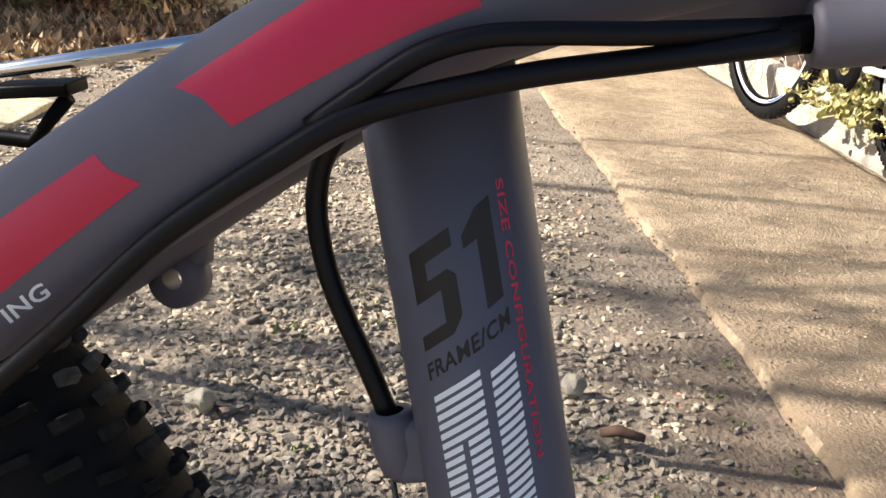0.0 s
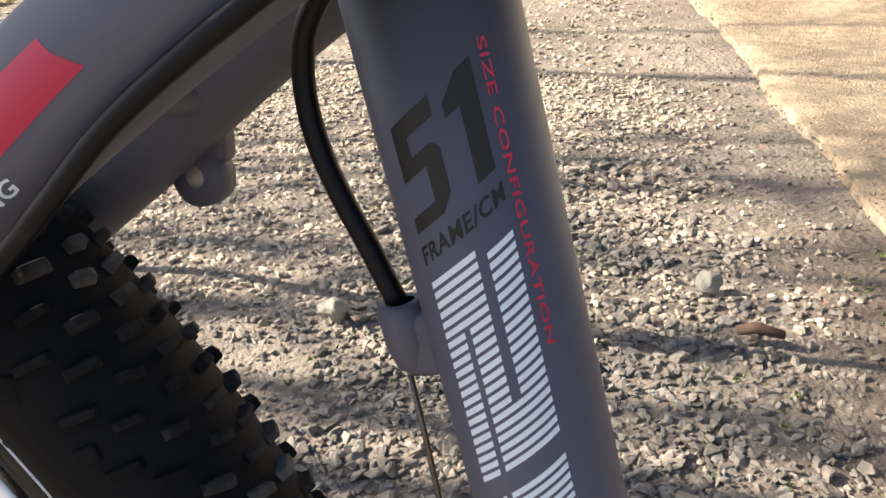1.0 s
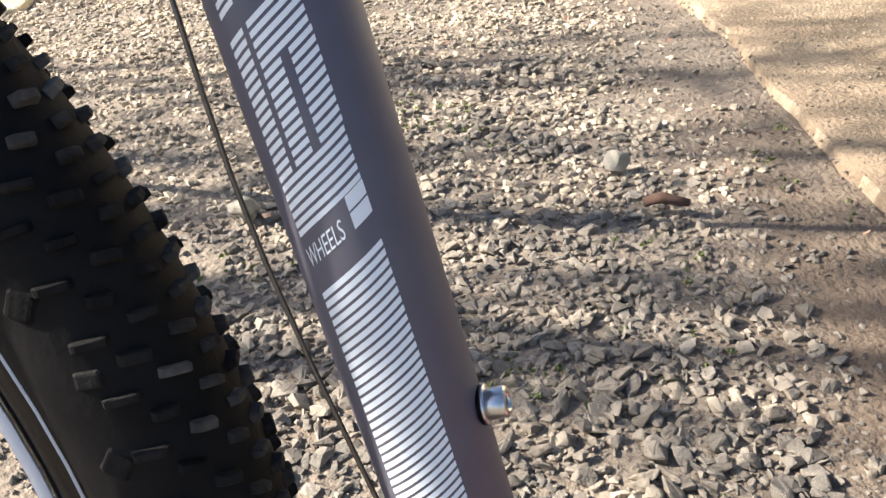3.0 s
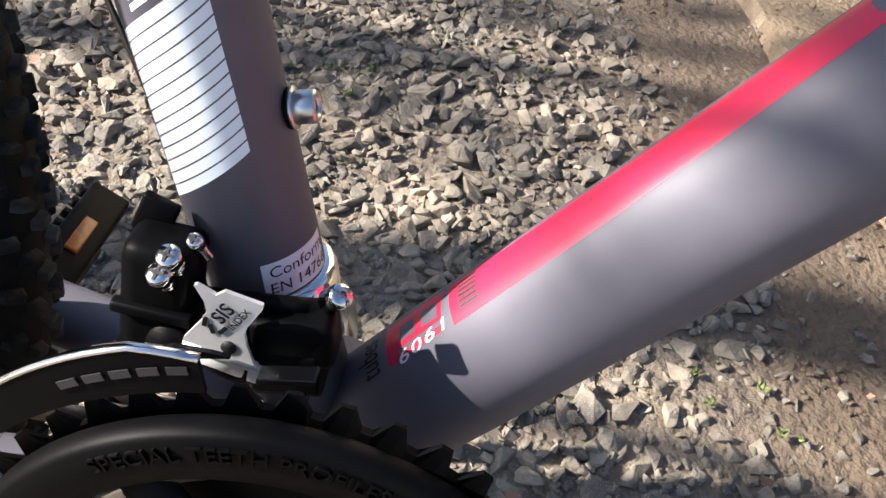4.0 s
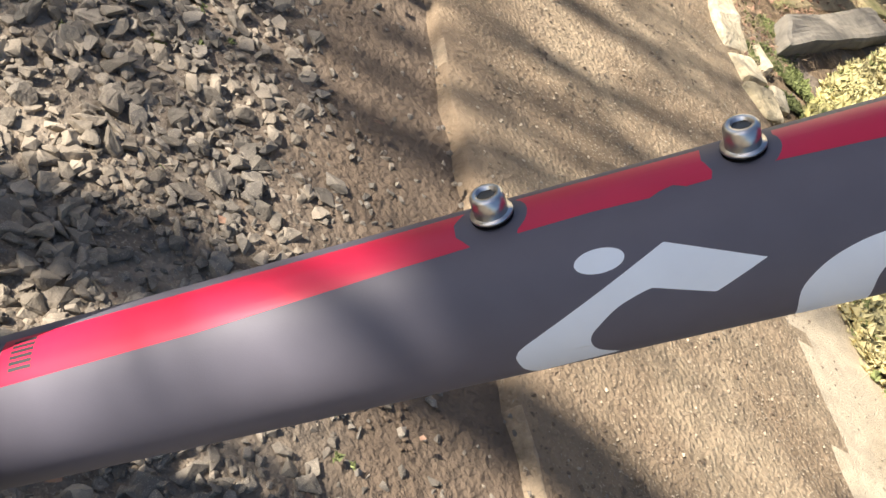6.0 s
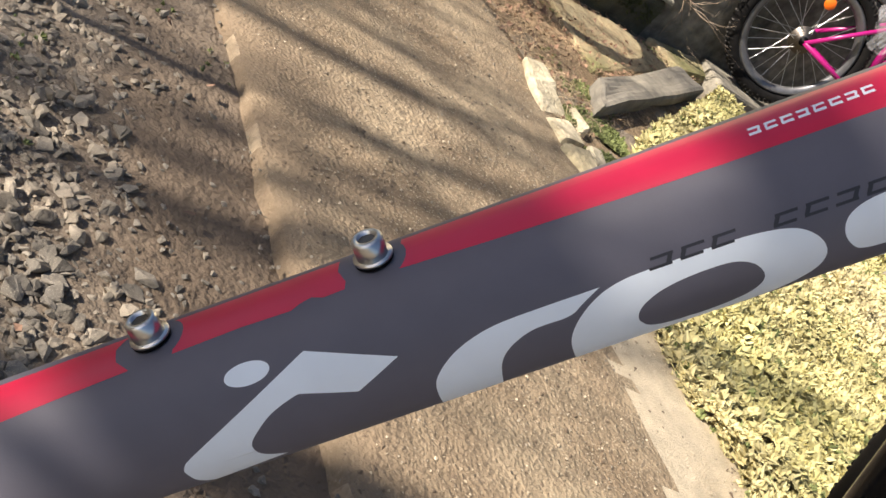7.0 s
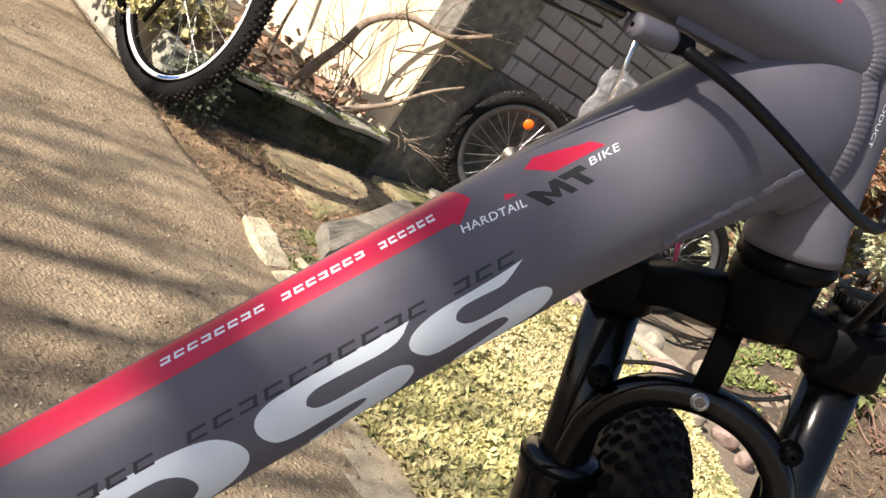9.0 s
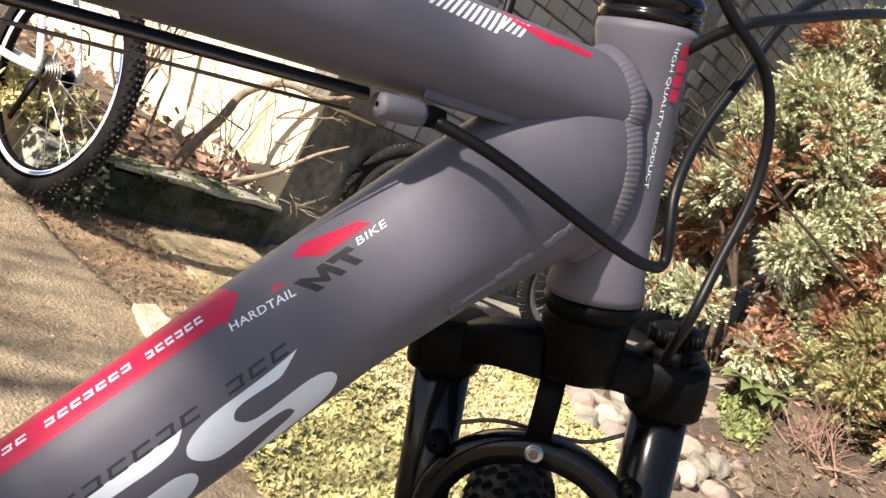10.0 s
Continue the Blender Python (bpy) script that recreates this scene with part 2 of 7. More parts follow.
def mass(name, templates, places, mat, label, category, kind="stuff", smooth=False, parent=None):
    """One mesh of many small pieces. templates: (verts, faces) pairs; places: (template, matrix) pairs."""
    vs, loops, starts, totals = [], [], [], []
    base = n = 0
    tv = [np.array([tuple(v) + (1.0,) for v in t[0]]) for t in templates]
    tf = [(np.concatenate([np.array(f) for f in t[1]]), np.array([len(f) for f in t[1]])) for t in templates]
    for k, m in places:
        a = tv[k] @ np.array(m).T
        vs.append(a[:, :3])
        loops.append(tf[k][0] + base)
        totals.append(tf[k][1])
        base += len(a)
    v, l, t = np.concatenate(vs), np.concatenate(loops), np.concatenate(totals)
    me = bpy.data.meshes.new(name)
    me.vertices.add(len(v))
    me.vertices.foreach_set("co", v.ravel())
    me.loops.add(len(l))
    me.loops.foreach_set("vertex_index", l.astype(np.int32))
    me.polygons.add(len(t))
    s = np.concatenate([[0], np.cumsum(t)[:-1]])
    me.polygons.foreach_set("loop_start", s.astype(np.int32))
    me.polygons.foreach_set("use_smooth", np.full(len(t), smooth, dtype=bool))
    for one in (mat if isinstance(mat, (list, tuple)) else [mat]):
        me.materials.append(one)
    me.update(calc_edges=True)
    me.validate()
    ob = new(name, me)
    if parent is not None:
        ob.parent = parent
        return tagged(ob, label, "", "", kind)
    return tagged(ob, label, category, "", kind)


def hull_stone(rng, n=13, flat=0.65):
    """An angular stone: the hull of points thrown on an uneven ball."""
    bm = bmesh.new()
    for _ in range(n):
        a = Vector((rng.gauss(0, 1), rng.gauss(0, 1), rng.gauss(0, 1))).normalized()
        a *= rng.uniform(0.82, 1.0)
        bm.verts.new((a.x, a.y * rng.uniform(0.7, 1.0), a.z * flat))
    made = bmesh.ops.convex_hull(bm, input=bm.verts)
    bmesh.ops.delete(bm, geom=[g for g in made["geom_interior"] if isinstance(g, bmesh.types.BMVert)], context="VERTS")
    bm.verts.ensure_lookup_table()
    for i, v in enumerate(bm.verts):
        v.index = i
    out = ([v.co.copy() for v in bm.verts], [[v.index for v in f.verts] for f in bm.faces])
    bm.free()
    return out


def round_stone(rng, rough=0.16):
    bm = bmesh.new()
    bmesh.ops.create_icosphere(bm, subdivisions=2, radius=1.0)
    off = Vector((rng.uniform(0, 50), rng.uniform(0, 50), rng.uniform(0, 50)))
    for v in bm.verts:
        v.co *= 1 + rough * 2 * noise.noise(v.co * 1.1 + off) + 0.06 * noise.noise(v.co * 3 + off)
    for i, v in enumerate(bm.verts):
        v.index = i
    out = ([v.co.copy() for v in bm.verts], [[v.index for v in f.verts] for f in bm.faces])
    bm.free()
    return out


def stone_thing(t, m, mat, name, label, category, group=""):
    bm = bmesh.new()
    vs = [bm.verts.new(m @ Vector(p)) for p in t[0]]
    for f in t[1]:
        bm.faces.new([vs[i] for i in f])
    e = [e for e in bm.edges]
    bmesh.ops.bevel(bm, geom=e, offset=0.06 * m.to_scale().x, segments=1, affect="EDGES")
    return solid(name, bm, mat, label, category, group=group)


rng = random.Random(7)

# ground: one sheet, finely relieved where the camera passes, out to the horizon
def ground_height(x, y):
    h = -0.016 + 0.010 * noise.noise((x * 2.1, y * 2.1, 0)) + 0.006 * noise.noise((x * 9, y * 9, 3))
    if x > right_edge(y) - 0.03:
        h += 0.012
    way, far = math.degrees(math.atan2(y + 0.16, x - 0.2)), math.hypot(x - 0.2, y + 0.16)
    if 4 < way < 39 and far > 3.7:      # a planted bank rises beyond the rock edging
        rise, wide = min(1.0, (far - 3.7) / 1.0), min(1.0, (39 - way) / 11, (way - 4) / 8)
        h += 0.38 * rise * rise * (3 - 2 * rise) * wide * wide * (3 - 2 * wide) * max(0.0, min(1.0, (9 - far) / 2.5))
    return h


bm = bmesh.new()
xs = [-60, -25, -12, -7, -5] + [-3.6 + 0.08 * i for i in range(118)] + [6.2, 7, 8, 10, 14, 30, 60]
ys = [-60, -25, -10, -4, -2.2] + [-1.4 + 0.08 * i for i in range(84)] + [5.9, 7, 9, 14, 28, 70]
grid = [[bm.verts.new((x, y, ground_height(x, y))) for x in xs] for y in ys]
for a, b in zip(grid, grid[1:]):
    for i in range(len(xs) - 1):
        bm.faces.new((a[i], a[i + 1], b[i + 1], b[i]))
solid("ground", bm, SOIL, "bare stony earth of a yard", "ground", "structure", smooth=True)

# the path: a worn concrete strip with crumbled edges, a step above the earth
bm = bmesh.new()
rows_ = []
y = -7.0
while y < 9.5:
    l = left_edge(y) + 0.020 * noise.noise((y * 3.0, 0, 1)) + 0.010 * noise.noise((y * 14, 0, 2)) + 0.005 * noise.noise((y * 45, 0, 4))
    r = right_edge(y) + 0.03 * noise.noise((y * 2.5, 5, 1)) + 0.010 * noise.noise((y * 16, 5, 2))
    line = [bm.verts.new((l - 0.006, y, -0.03)), bm.verts.new((l, y, 0.002 + 0.004 * noise.noise((y * 20, 3, 3))))]
    for k in range(1, 24):
        x = l + (r - l) * k / 24 if k > 1 else l + 0.003 + 0.006 * noise.noise((y * 11, 4, 4))
        line.append(bm.verts.new((x, y, 0.006 + 0.005 * noise.noise((x * 4, y * 4, 9)))))
    line += [bm.verts.new((r, y, 0.004)), bm.verts.new((r + 0.004, y, -0.03))]
    rows_.append(line)
    y += 0.025 if 0.2 < y < 3.2 else 0.08
for a, b in zip(rows_, rows_[1:]):
    for i in range(len(a) - 1):
        f = bm.faces.new((a[i], a[i + 1], b[i + 1], b[i]))
        yy = a[i].co.y
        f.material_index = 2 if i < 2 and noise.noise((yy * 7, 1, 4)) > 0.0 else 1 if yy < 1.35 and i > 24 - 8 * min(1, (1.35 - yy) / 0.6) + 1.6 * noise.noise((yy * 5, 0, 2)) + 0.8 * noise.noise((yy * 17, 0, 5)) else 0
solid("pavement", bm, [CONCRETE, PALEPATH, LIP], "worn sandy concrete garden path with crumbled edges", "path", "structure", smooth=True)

# gravel: angular crushed stones bedded in the earth, coarse ones with worn edges among finer chips
def worn(t, cut=0.10):
    """The same stone with its edges broken."""
    bm = bmesh.new()
    vs = [bm.verts.new(p) for p in t[0]]
    for f in t[1]:
        bm.faces.new([vs[i] for i in f])
    bmesh.ops.bevel(bm, geom=list(bm.edges), offset=cut, segments=1, affect="EDGES", clamp_overlap=True)
    for i, v in enumerate(bm.verts):
        v.co += Vector((noise.noise(v.co * 2.5), noise.noise(v.co * 2.5 + V(9, 0, 0)), noise.noise(v.co * 2.5 + V(0, 9, 0)))) * 0.10
        v.index = i
    out = ([v.co.copy() for v in bm.verts], [[v.index for v in f.verts] for f in bm.faces])
    bm.free()
    return out


chips = [hull_stone(rng, rng.randint(9, 13), rng.uniform(0.4, 0.75)) for _ in range(30)]
coarse = [worn(hull_stone(rng, rng.randint(9, 14), rng.uniform(0.45, 0.68)), rng.uniform(0.10, 0.19)) for _ in range(26)]
stones = chips + coarse
places = []


def lay(x, y, size, sink, big=False):
    m = Matrix.Translation((x, y, ground_height(x, y) + size * (0.42 - sink))) @ Euler((rng.gauss(0, 0.22), rng.gauss(0, 0.22), rng.uniform(0, 6.3))).to_matrix().to_4x4()
    k = len(chips) + rng.randrange(len(coarse)) if big else rng.randrange(len(chips))
    places.append((k, m @ Matrix.Diagonal((size * rng.uniform(0.85, 1.3), size * rng.uniform(0.75, 1.0), size, 1))))


for _ in range(38000):
    y = rng.uniform(-0.55, 2.3) if rng.random() < 0.8 else rng.uniform(1.9, 5.2)
    x = rng.uniform(-1.1 - 0.35 * max(0, y), left_edge(y) + 0.01)
    gap = left_edge(y) - x
    if gap < 0.30 and rng.random() < 1.12 - 3.2 * gap:
        continue
    size = rng.uniform(0.003, 0.0085) if y < 0.9 else rng.uniform(0.004, 0.012)
    lay(x, y, size, rng.uniform(0.1, 0.55))
for _ in range(13000):
    y = rng.uniform(-0.5, 1.7)
    gap = rng.uniform(0.18, 0.95)
    if rng.random() > min(1.0, (gap - 0.15) * 3.2) or (y > 0.9 and rng.random() < 0.55):
        continue
    patch = 0.5 + noise.noise(((left_edge(y) - gap) * 4, y * 4, 6))
    lay(left_edge(y) - gap, y, 0.0062 + 0.0115 * rng.random() ** 1.8 * (0.6 + 0.8 * max(0, min(1, patch))), rng.uniform(0.10, 0.48), True)
grit = []
for _ in range(5500):
    y = 0.2 + 3.3 * rng.random() ** 1.4
    x = rng.uniform(left_edge(y) + 0.02, right_edge(y))
    grit.append((rng.randrange(len(chips)), Matrix.Translation((x, y, 0.007)) @ Matrix.Rotation(rng.uniform(0, 6), 4, "Z") @ Matrix.Diagonal((*[0.0010 + 0.0028 * rng.random() ** 2.5] * 3, 1))))
crumbs = []
for _ in range(6500):
    y = 0.2 + 3.0 * rng.random() ** 1.4
    x = rng.uniform(left_edge(y) - 0.28, right_edge(y))
    if noise.noise((x * 3, y * 3, 12)) < -0.25:
        continue
    crumbs.append((rng.randrange(len(chips)), Matrix.Translation((x, y, 0.006 if x > left_edge(y) else ground_height(x, y))) @ Matrix.Rotation(rng.uniform(0, 6), 4, "Z") @ Matrix.Diagonal((*[0.0016 + 0.0042 * rng.random() ** 2.5] * 3, 1))))
mass("earth_crumbs", chips, crumbs, SOIL, "crumbs of brown earth trodden over the path", "earth")
mass("grit", chips, grit, CHIP, "pale loose grit scattered on the path", "grit")
for _ in range(300):
    y = rng.uniform(0.2, 3.2)
    places.append((rng.randrange(len(chips)), Matrix.Translation((left_edge(y) + rng.gauss(-0.016, 0.026), y, -0.002)) @ Euler((0, 0, rng.uniform(0, 6))).to_matrix().to_4x4() @ Matrix.Diagonal((*[rng.uniform(0.002, 0.007)] * 3, 1))))
for _ in range(9000):
    x, y = rng.gauss(-0.6, 1.6), rng.gauss(1.2, 2.2)
    if x < left_edge(y) - 0.15 and not (-1.0 < x and -0.4 < y < 2.2):
        lay(x, y, rng.uniform(0.006, 0.016), rng.uniform(0.1, 0.5))
far_chips = [p for p in places if p[0] < len(chips) and left_edge(p[1].translation.y) - p[1].translation.x > 0.12 and p[1].translation.y > 1.05 + 0.25 * noise.noise((p[1].translation.x * 2, p[1].translation.y * 2, 3))]
taken = {id(p) for p in far_chips}
mass("gravel", stones, [p for p in places if id(p) not in taken], STONE, "loose crushed grey-brown gravel bedded in earth", "gravel")
mass("gravel", stones, far_chips, CHIP, "fine pale yellowish gravel trodden into the earth", "gravel")

# loose pieces lying on the gravel
TWIG = material("dark_wood", (0.10, 0.055, 0.035), rough=0.85, spread=0.35, scale=60, bump=0.001, bump_scale=300)
bm = bmesh.new()
sweep(bm, [(0.075, 1.09, 0.004), (0.10, 1.095, 0.010), (0.14, 1.09, 0.006)], [(0.009, 0.006), (0.011, 0.008), (0.008, 0.005)], seg=8, up=(0, 0, 1))
solid("wood_chip", bm, TWIG, "short broken piece of dark bark on the gravel", "wood chip", smooth=True)
PALE = material("pale_stone", (0.28, 0.255, 0.20), rough=0.85, spread=0.15, scale=60, bump=0.001, bump_scale=200)
for x, y, s in ((0.03, 1.21, 0.021), (-0.50, 1.0, 0.024)):
    stone_thing(round_stone(rng, 0.34), Matrix.Translation((x, y, 0.008)) @ Matrix.Diagonal((s, s * 0.85, s * 0.8, 1)), PALE, "pebble", "rounded pale pebble lying on the gravel", "pebble", "pale pebbles")

# ---- garden edge: kerb pieces, step slab, planter ----
def block(name, label, category, corners, z0, z1, mat, rough=0.006, bevel=0.012, group="", kind=""):
    """An upright block over four ground corners, cast and weathered."""
    bm = bmesh.new()
    lo = [bm.verts.new((x, y, z0)) for x, y in corners]
    hi = [bm.verts.new((x, y, z1)) for x, y in corners]
    bm.faces.new(lo[::-1])
    bm.faces.new(hi)
    for i in range(4):
        bm.faces.new((lo[i], lo[(i + 1) % 4], hi[(i + 1) % 4], hi[i]))
    bmesh.ops.recalc_face_normals(bm, faces=bm.faces)
    bmesh.ops.bevel(bm, geom=list(bm.edges), offset=bevel, segments=2, affect="EDGES", profile=0.6)
    bmesh.ops.subdivide_edges(bm, edges=[e for e in bm.edges if e.calc_length() > 0.08], cuts=5, use_grid_fill=True)
    for v in bm.verts:
        v.co += Vector((noise.noise(v.co * 9), noise.noise(v.co * 9 + V(7, 0, 0)), noise.noise(v.co * 9 + V(0, 7, 0)))) * rough
        v.co += Vector((noise.noise(v.co * 34), noise.noise(v.co * 34 + V(7, 0, 0)), noise.noise(v.co * 34 + V(0, 7, 0)))) * rough * 0.45
    return solid(name, bm, mat, label, category, kind, smooth=False, group=group)


PALECON = material("pale_broken_concrete", (0.60, 0.53, 0.38), rough=0.9, spread=0.35, scale=40, bump=0.007, bump_scale=110, second=(0.38, 0.32, 0.20))
for cs in ([(1.105, 1.83), (1.125, 1.62), (1.205, 1.66), (1.19, 1.87)], [(1.125, 1.60), (1.15, 1.52), (1.225, 1.545), (1.205, 1.64)],
           [(1.15, 1.50), (1.19, 1.42), (1.26, 1.45), (1.235, 1.53)], [(1.24, 1.57), (1.25, 1.50), (1.30, 1.52), (1.285, 1.58)],
           [(1.225, 1.70), (1.235, 1.62), (1.265, 1.63), (1.255, 1.72)]):
    block("kerb_piece", "broken pale concrete kerb piece beside the path", "kerb", cs, -0.03, 0.016 + rng.uniform(0, 0.010), PALECON, 0.018, 0.010, "broken kerb")
block("step_slab", "weathered grey concrete slab raised above dark soil", "slab", [(1.365, 1.925), (1.318, 1.745), (2.06, 2.50), (1.93, 2.53)], 0.002, 0.052, DAMPCON, 0.010, 0.014)
MOSSTAN = material("mossy_tan_concrete", (0.36, 0.295, 0.175), rough=0.95, spread=0.4, scale=22, bump=0.008, bump_scale=90, second=(0.17, 0.165, 0.065), soft=(0.46, 0.60), fine=(0.24, 0.15, 0.08), grit=160)
block("edging_slab", "flat mossy tan concrete strip before the planter", "edging", [(1.345, 2.53), (1.435, 2.085), (1.95, 2.565), (1.85, 2.70)], -0.03, 0.014, MOSSTAN, 0.010, 0.012)
block("edging_slab", "low worn concrete edging beside the house corner", "edging", [(1.91, 2.76), (2.01, 2.61), (2.37, 2.87), (2.34, 2.95)], -0.03, 0.030, MOSSTAN, 0.010, 0.012)
# bed of dry litter between path and planter
BED = material("dry_garden_litter", (0.30, 0.215, 0.125), rough=0.97, spread=0.45, scale=30, bump=0.010, bump_scale=120, second=(0.17, 0.12, 0.07), soft=(0.40, 0.62), fine=(0.42, 0.33, 0.21))
bm = bmesh.new()
bed_rows = []
for j in range(44):
    yy = 1.28 + 1.28 * j / 43
    x0, x1 = right_edge(yy) - 0.015 + 0.02 * noise.noise((yy * 6, 0, 7)), 1.35 + (yy - 1.28) * 0.75
    bed_rows.append([bm.verts.new((x0 + (x1 - x0) * i / 16, yy, -0.003 + 0.008 * noise.noise((x0 * 2 + i * 0.6, yy * 8, 3)))) for i in range(17)])
for a, b in zip(bed_rows, bed_rows[1:]):
    for i in range(16):
        bm.faces.new((a[i], a[i + 1], b[i + 1], b[i]))
solid("garden_bed", bm, BED, "dry brown litter-covered soil of the garden bed", "soil", "structure", smooth=True)
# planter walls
block("planter_wall", "low mossy concrete planter wall, with the shade of its front put into the colour", "planter wall", [(1.06, 2.49), (1.06, 2.57), (1.86, 2.83), (1.87, 2.75)], -0.03, 0.15, MOSSCON, 0.022, 0.018)
block("planter_wall", "low crumbling sunlit concrete kerb of the planter", "planter wall", [(0.99, 2.58), (1.06, 2.58), (-0.62, 9.0), (-0.70, 9.0)], -0.03, 0.16, OLDCON, 0.015, 0.015)
block("coping", "pale concrete ledge along the mossy planter wall", "coping", [(1.05, 2.484), (1.05, 2.592), (1.865, 2.857), (1.885, 2.742)], 0.152, 0.172, OLDCON, 0.010, 0.008)
EARTH = material("dark_garden_soil", (0.062, 0.046, 0.033), rough=0.98, spread=0.4, scale=30, bump=0.012, bump_scale=80, second=(0.092, 0.068, 0.047))
bm = bmesh.new()
soil_rows = []
for j in range(40):
    t = j / 39
    line = []
    for i in range(10):
        u = i / 9
        x = (1.05 + (1.83 - 1.05) * u) - 1.66 * t
        yy = (2.55 + 0.27 * u) + 6.4 * t
        line.append(bm.verts.new((x, yy, 0.11 + 0.03 * noise.noise((x * 5, yy * 5, 1)) + 0.05 * u)))
    soil_rows.append(line)
for a, b in zip(soil_rows, soil_rows[1:]):
    for i in range(9):
        bm.faces.new((a[i], a[i + 1], b[i + 1], b[i]))
solid("planter_soil", bm, EARTH, "dark loose soil filling the planter", "soil", "structure", smooth=True)


# house: cream plaster towards the path, grey brick towards the bicycle
def wall(name, label, p, q, z0, z1, thick, mat, side=1):
    d = (Vector((*q, 0)) - Vector((*p, 0)))
    n = Vector((-d.y, d.x, 0)).normalized() * thick * side
    bm = bmesh.new()
    base = [Vector((*p, z0)), Vector((*q, z0)), Vector((*q, z0)) + n, Vector((*p, z0)) + n]
    lo = [bm.verts.new(v) for v in base]
    hi = [bm.verts.new(v + V(0, 0, z1 - z0)) for v in base]
    bm.faces.new(lo)
    bm.faces.new(hi)
    for i in range(4):
        bm.faces.new((lo[i], lo[(i + 1) % 4], hi[(i + 1) % 4], hi[i]))
    bmesh.ops.recalc_face_normals(bm, faces=bm.faces)
    return solid(name, bm, mat, label, "wall", "structure")


CORNER = (1.87, 2.80)
BRICK_A = radians(14)
BRICK_END = (CORNER[0] + 5.2 * math.cos(BRICK_A), CORNER[1] + 5.2 * math.sin(BRICK_A))
wall("wall_west", "cream plastered house wall facing the path", CORNER, (0.18, 9.4), -0.05, 2.9, 0.3, PLASTER, -1)
PLINTH = material("damp_concrete_plinth", (0.22, 0.20, 0.165), rough=0.92, spread=0.5, scale=24, bump=0.012, bump_scale=50, second=(0.07, 0.068, 0.055), soft=(0.38, 0.62))
wall("wall_south", "grey brick house wall, mortar bed", (CORNER[0] + 0.31, CORNER[1] + 0.10), (BRICK_END[0], BRICK_END[1] + 0.02), 0.5, 2.9, 0.25, MORTAR)
bm = bmesh.new()
pa = Matrix.Translation((*CORNER, 0)) @ Matrix.Rotation(BRICK_A, 4, "Z")
box(bm, (5.2, 0.10, 0.62), pa @ Matrix.Translation((2.6, 0.05, 0.27)), 0.015)
solid("plinth", bm, PLINTH, "damp dark concrete plinth of the house", "plinth", "structure")
bm = bmesh.new()
box(bm, (0.34, 0.13, 2.32), pa @ Matrix.Translation((0.155, 0.042, 1.741)), 0.012)
solid("pier", bm, PLINTH, "dark rendered corner pier of the house", "pier", "structure")


# ---- low plants ----
SEDUM = material("dry_yellow_groundcover", (0.45, 0.415, 0.165), rough=0.8, spread=0.25, scale=8, island=0.3, second=(0.52, 0.45, 0.25))
SEDUMG = material("green_groundcover", (0.165, 0.19, 0.065), rough=0.8, spread=0.3, scale=8, island=0.45)
GREYG = material("grey_green_leaves", (0.16, 0.175, 0.11), rough=0.85, spread=0.3, scale=8, island=0.45)
DARKMOSS = material("dark_moss", (0.055, 0.062, 0.022), rough=0.95, spread=0.4, scale=30, island=0.4)
STRAW = material("dead_grass", (0.40, 0.31, 0.19), rough=0.9, spread=0.3, scale=8, island=0.45, second=(0.32, 0.20, 0.11))
LEAFB = material("dead_brown_leaves", (0.19, 0.105, 0.065), rough=0.8, spread=0.3, scale=20, island=0.5, second=(0.26, 0.16, 0.105))


def leaf(w=0.35, bend=0.25):
    return ([(0, 0, 0), (w, 0.35, bend * 0.4), (0, 1, bend), (-w, 0.35, bend * 0.4), (0, 0.45, bend * 0.1)], [(0, 1, 4), (1, 2, 4), (2, 3, 4), (3, 0, 4)])


def tuft(n, seed, w=0.22, lean=(0.1, 1.1)):
    r = random.Random(seed)
    vs, fs = [], []
    for _ in range(n):
        a, tilt, s = r.uniform(0, 6.3), r.uniform(*lean), r.uniform(0.6, 1.1)
        m = Matrix.Rotation(a, 4, "Z") @ Matrix.Rotation(1.57 - tilt, 4, "X") @ Matrix.Diagonal((s, s, s, 1))
        t = leaf(w, r.uniform(-0.3, 0.3))
        b = len(vs)
        vs += [m @ Vector(p) + Vector((r.uniform(-0.3, 0.3), r.uniform(-0.3, 0.3), 0)) for p in t[0]]
        fs += [[i + b for i in f] for f in t[1]]
    return (vs, fs)


tufts = [tuft(9, k) for k in range(6)]
cushions = [tuft(10, 60 + k, 0.26, (0.6, 1.5)) for k in range(6)]
blades = [tuft(7, 20 + k, 0.035) for k in range(6)]
flats = [leaf(0.4, b) for b in (-0.3, 0.1, 0.35, 0.6)]


def sow(name, n, where, size, templates, mat, label, category, z=None, lie=False):
    out = []
    while len(out) < n:
        p = where()
        if p is None:
            continue
        x, y_, zz = p if len(p) == 3 else (*p, ground_height(*p) + 0.008)
        s = rng.uniform(*size)
        m = Matrix.Translation((x, y_, zz)) @ Matrix.Rotation(rng.uniform(0, 6.3), 4, "Z")
        if lie:
            m = m @ Euler((rng.uniform(-0.7, 0.7), rng.uniform(-0.7, 0.7), 0)).to_matrix().to_4x4()
        out.append((rng.randrange(len(templates)), m @ Matrix.Diagonal((s, s, s, 1))))
    return mass(name, templates, out, mat, label, category)


def sedum_limit(x):
    """How far the groundcover reaches towards the slab and the house."""
    if x < 1.50:
        return 1.44 + (x - 1.28) * 1.55
    if x < 2.22:
        return 1.80 + (x - 1.50) * 1.19
    return max(2.36, 2.66 - (x - 2.22) * 0.7)


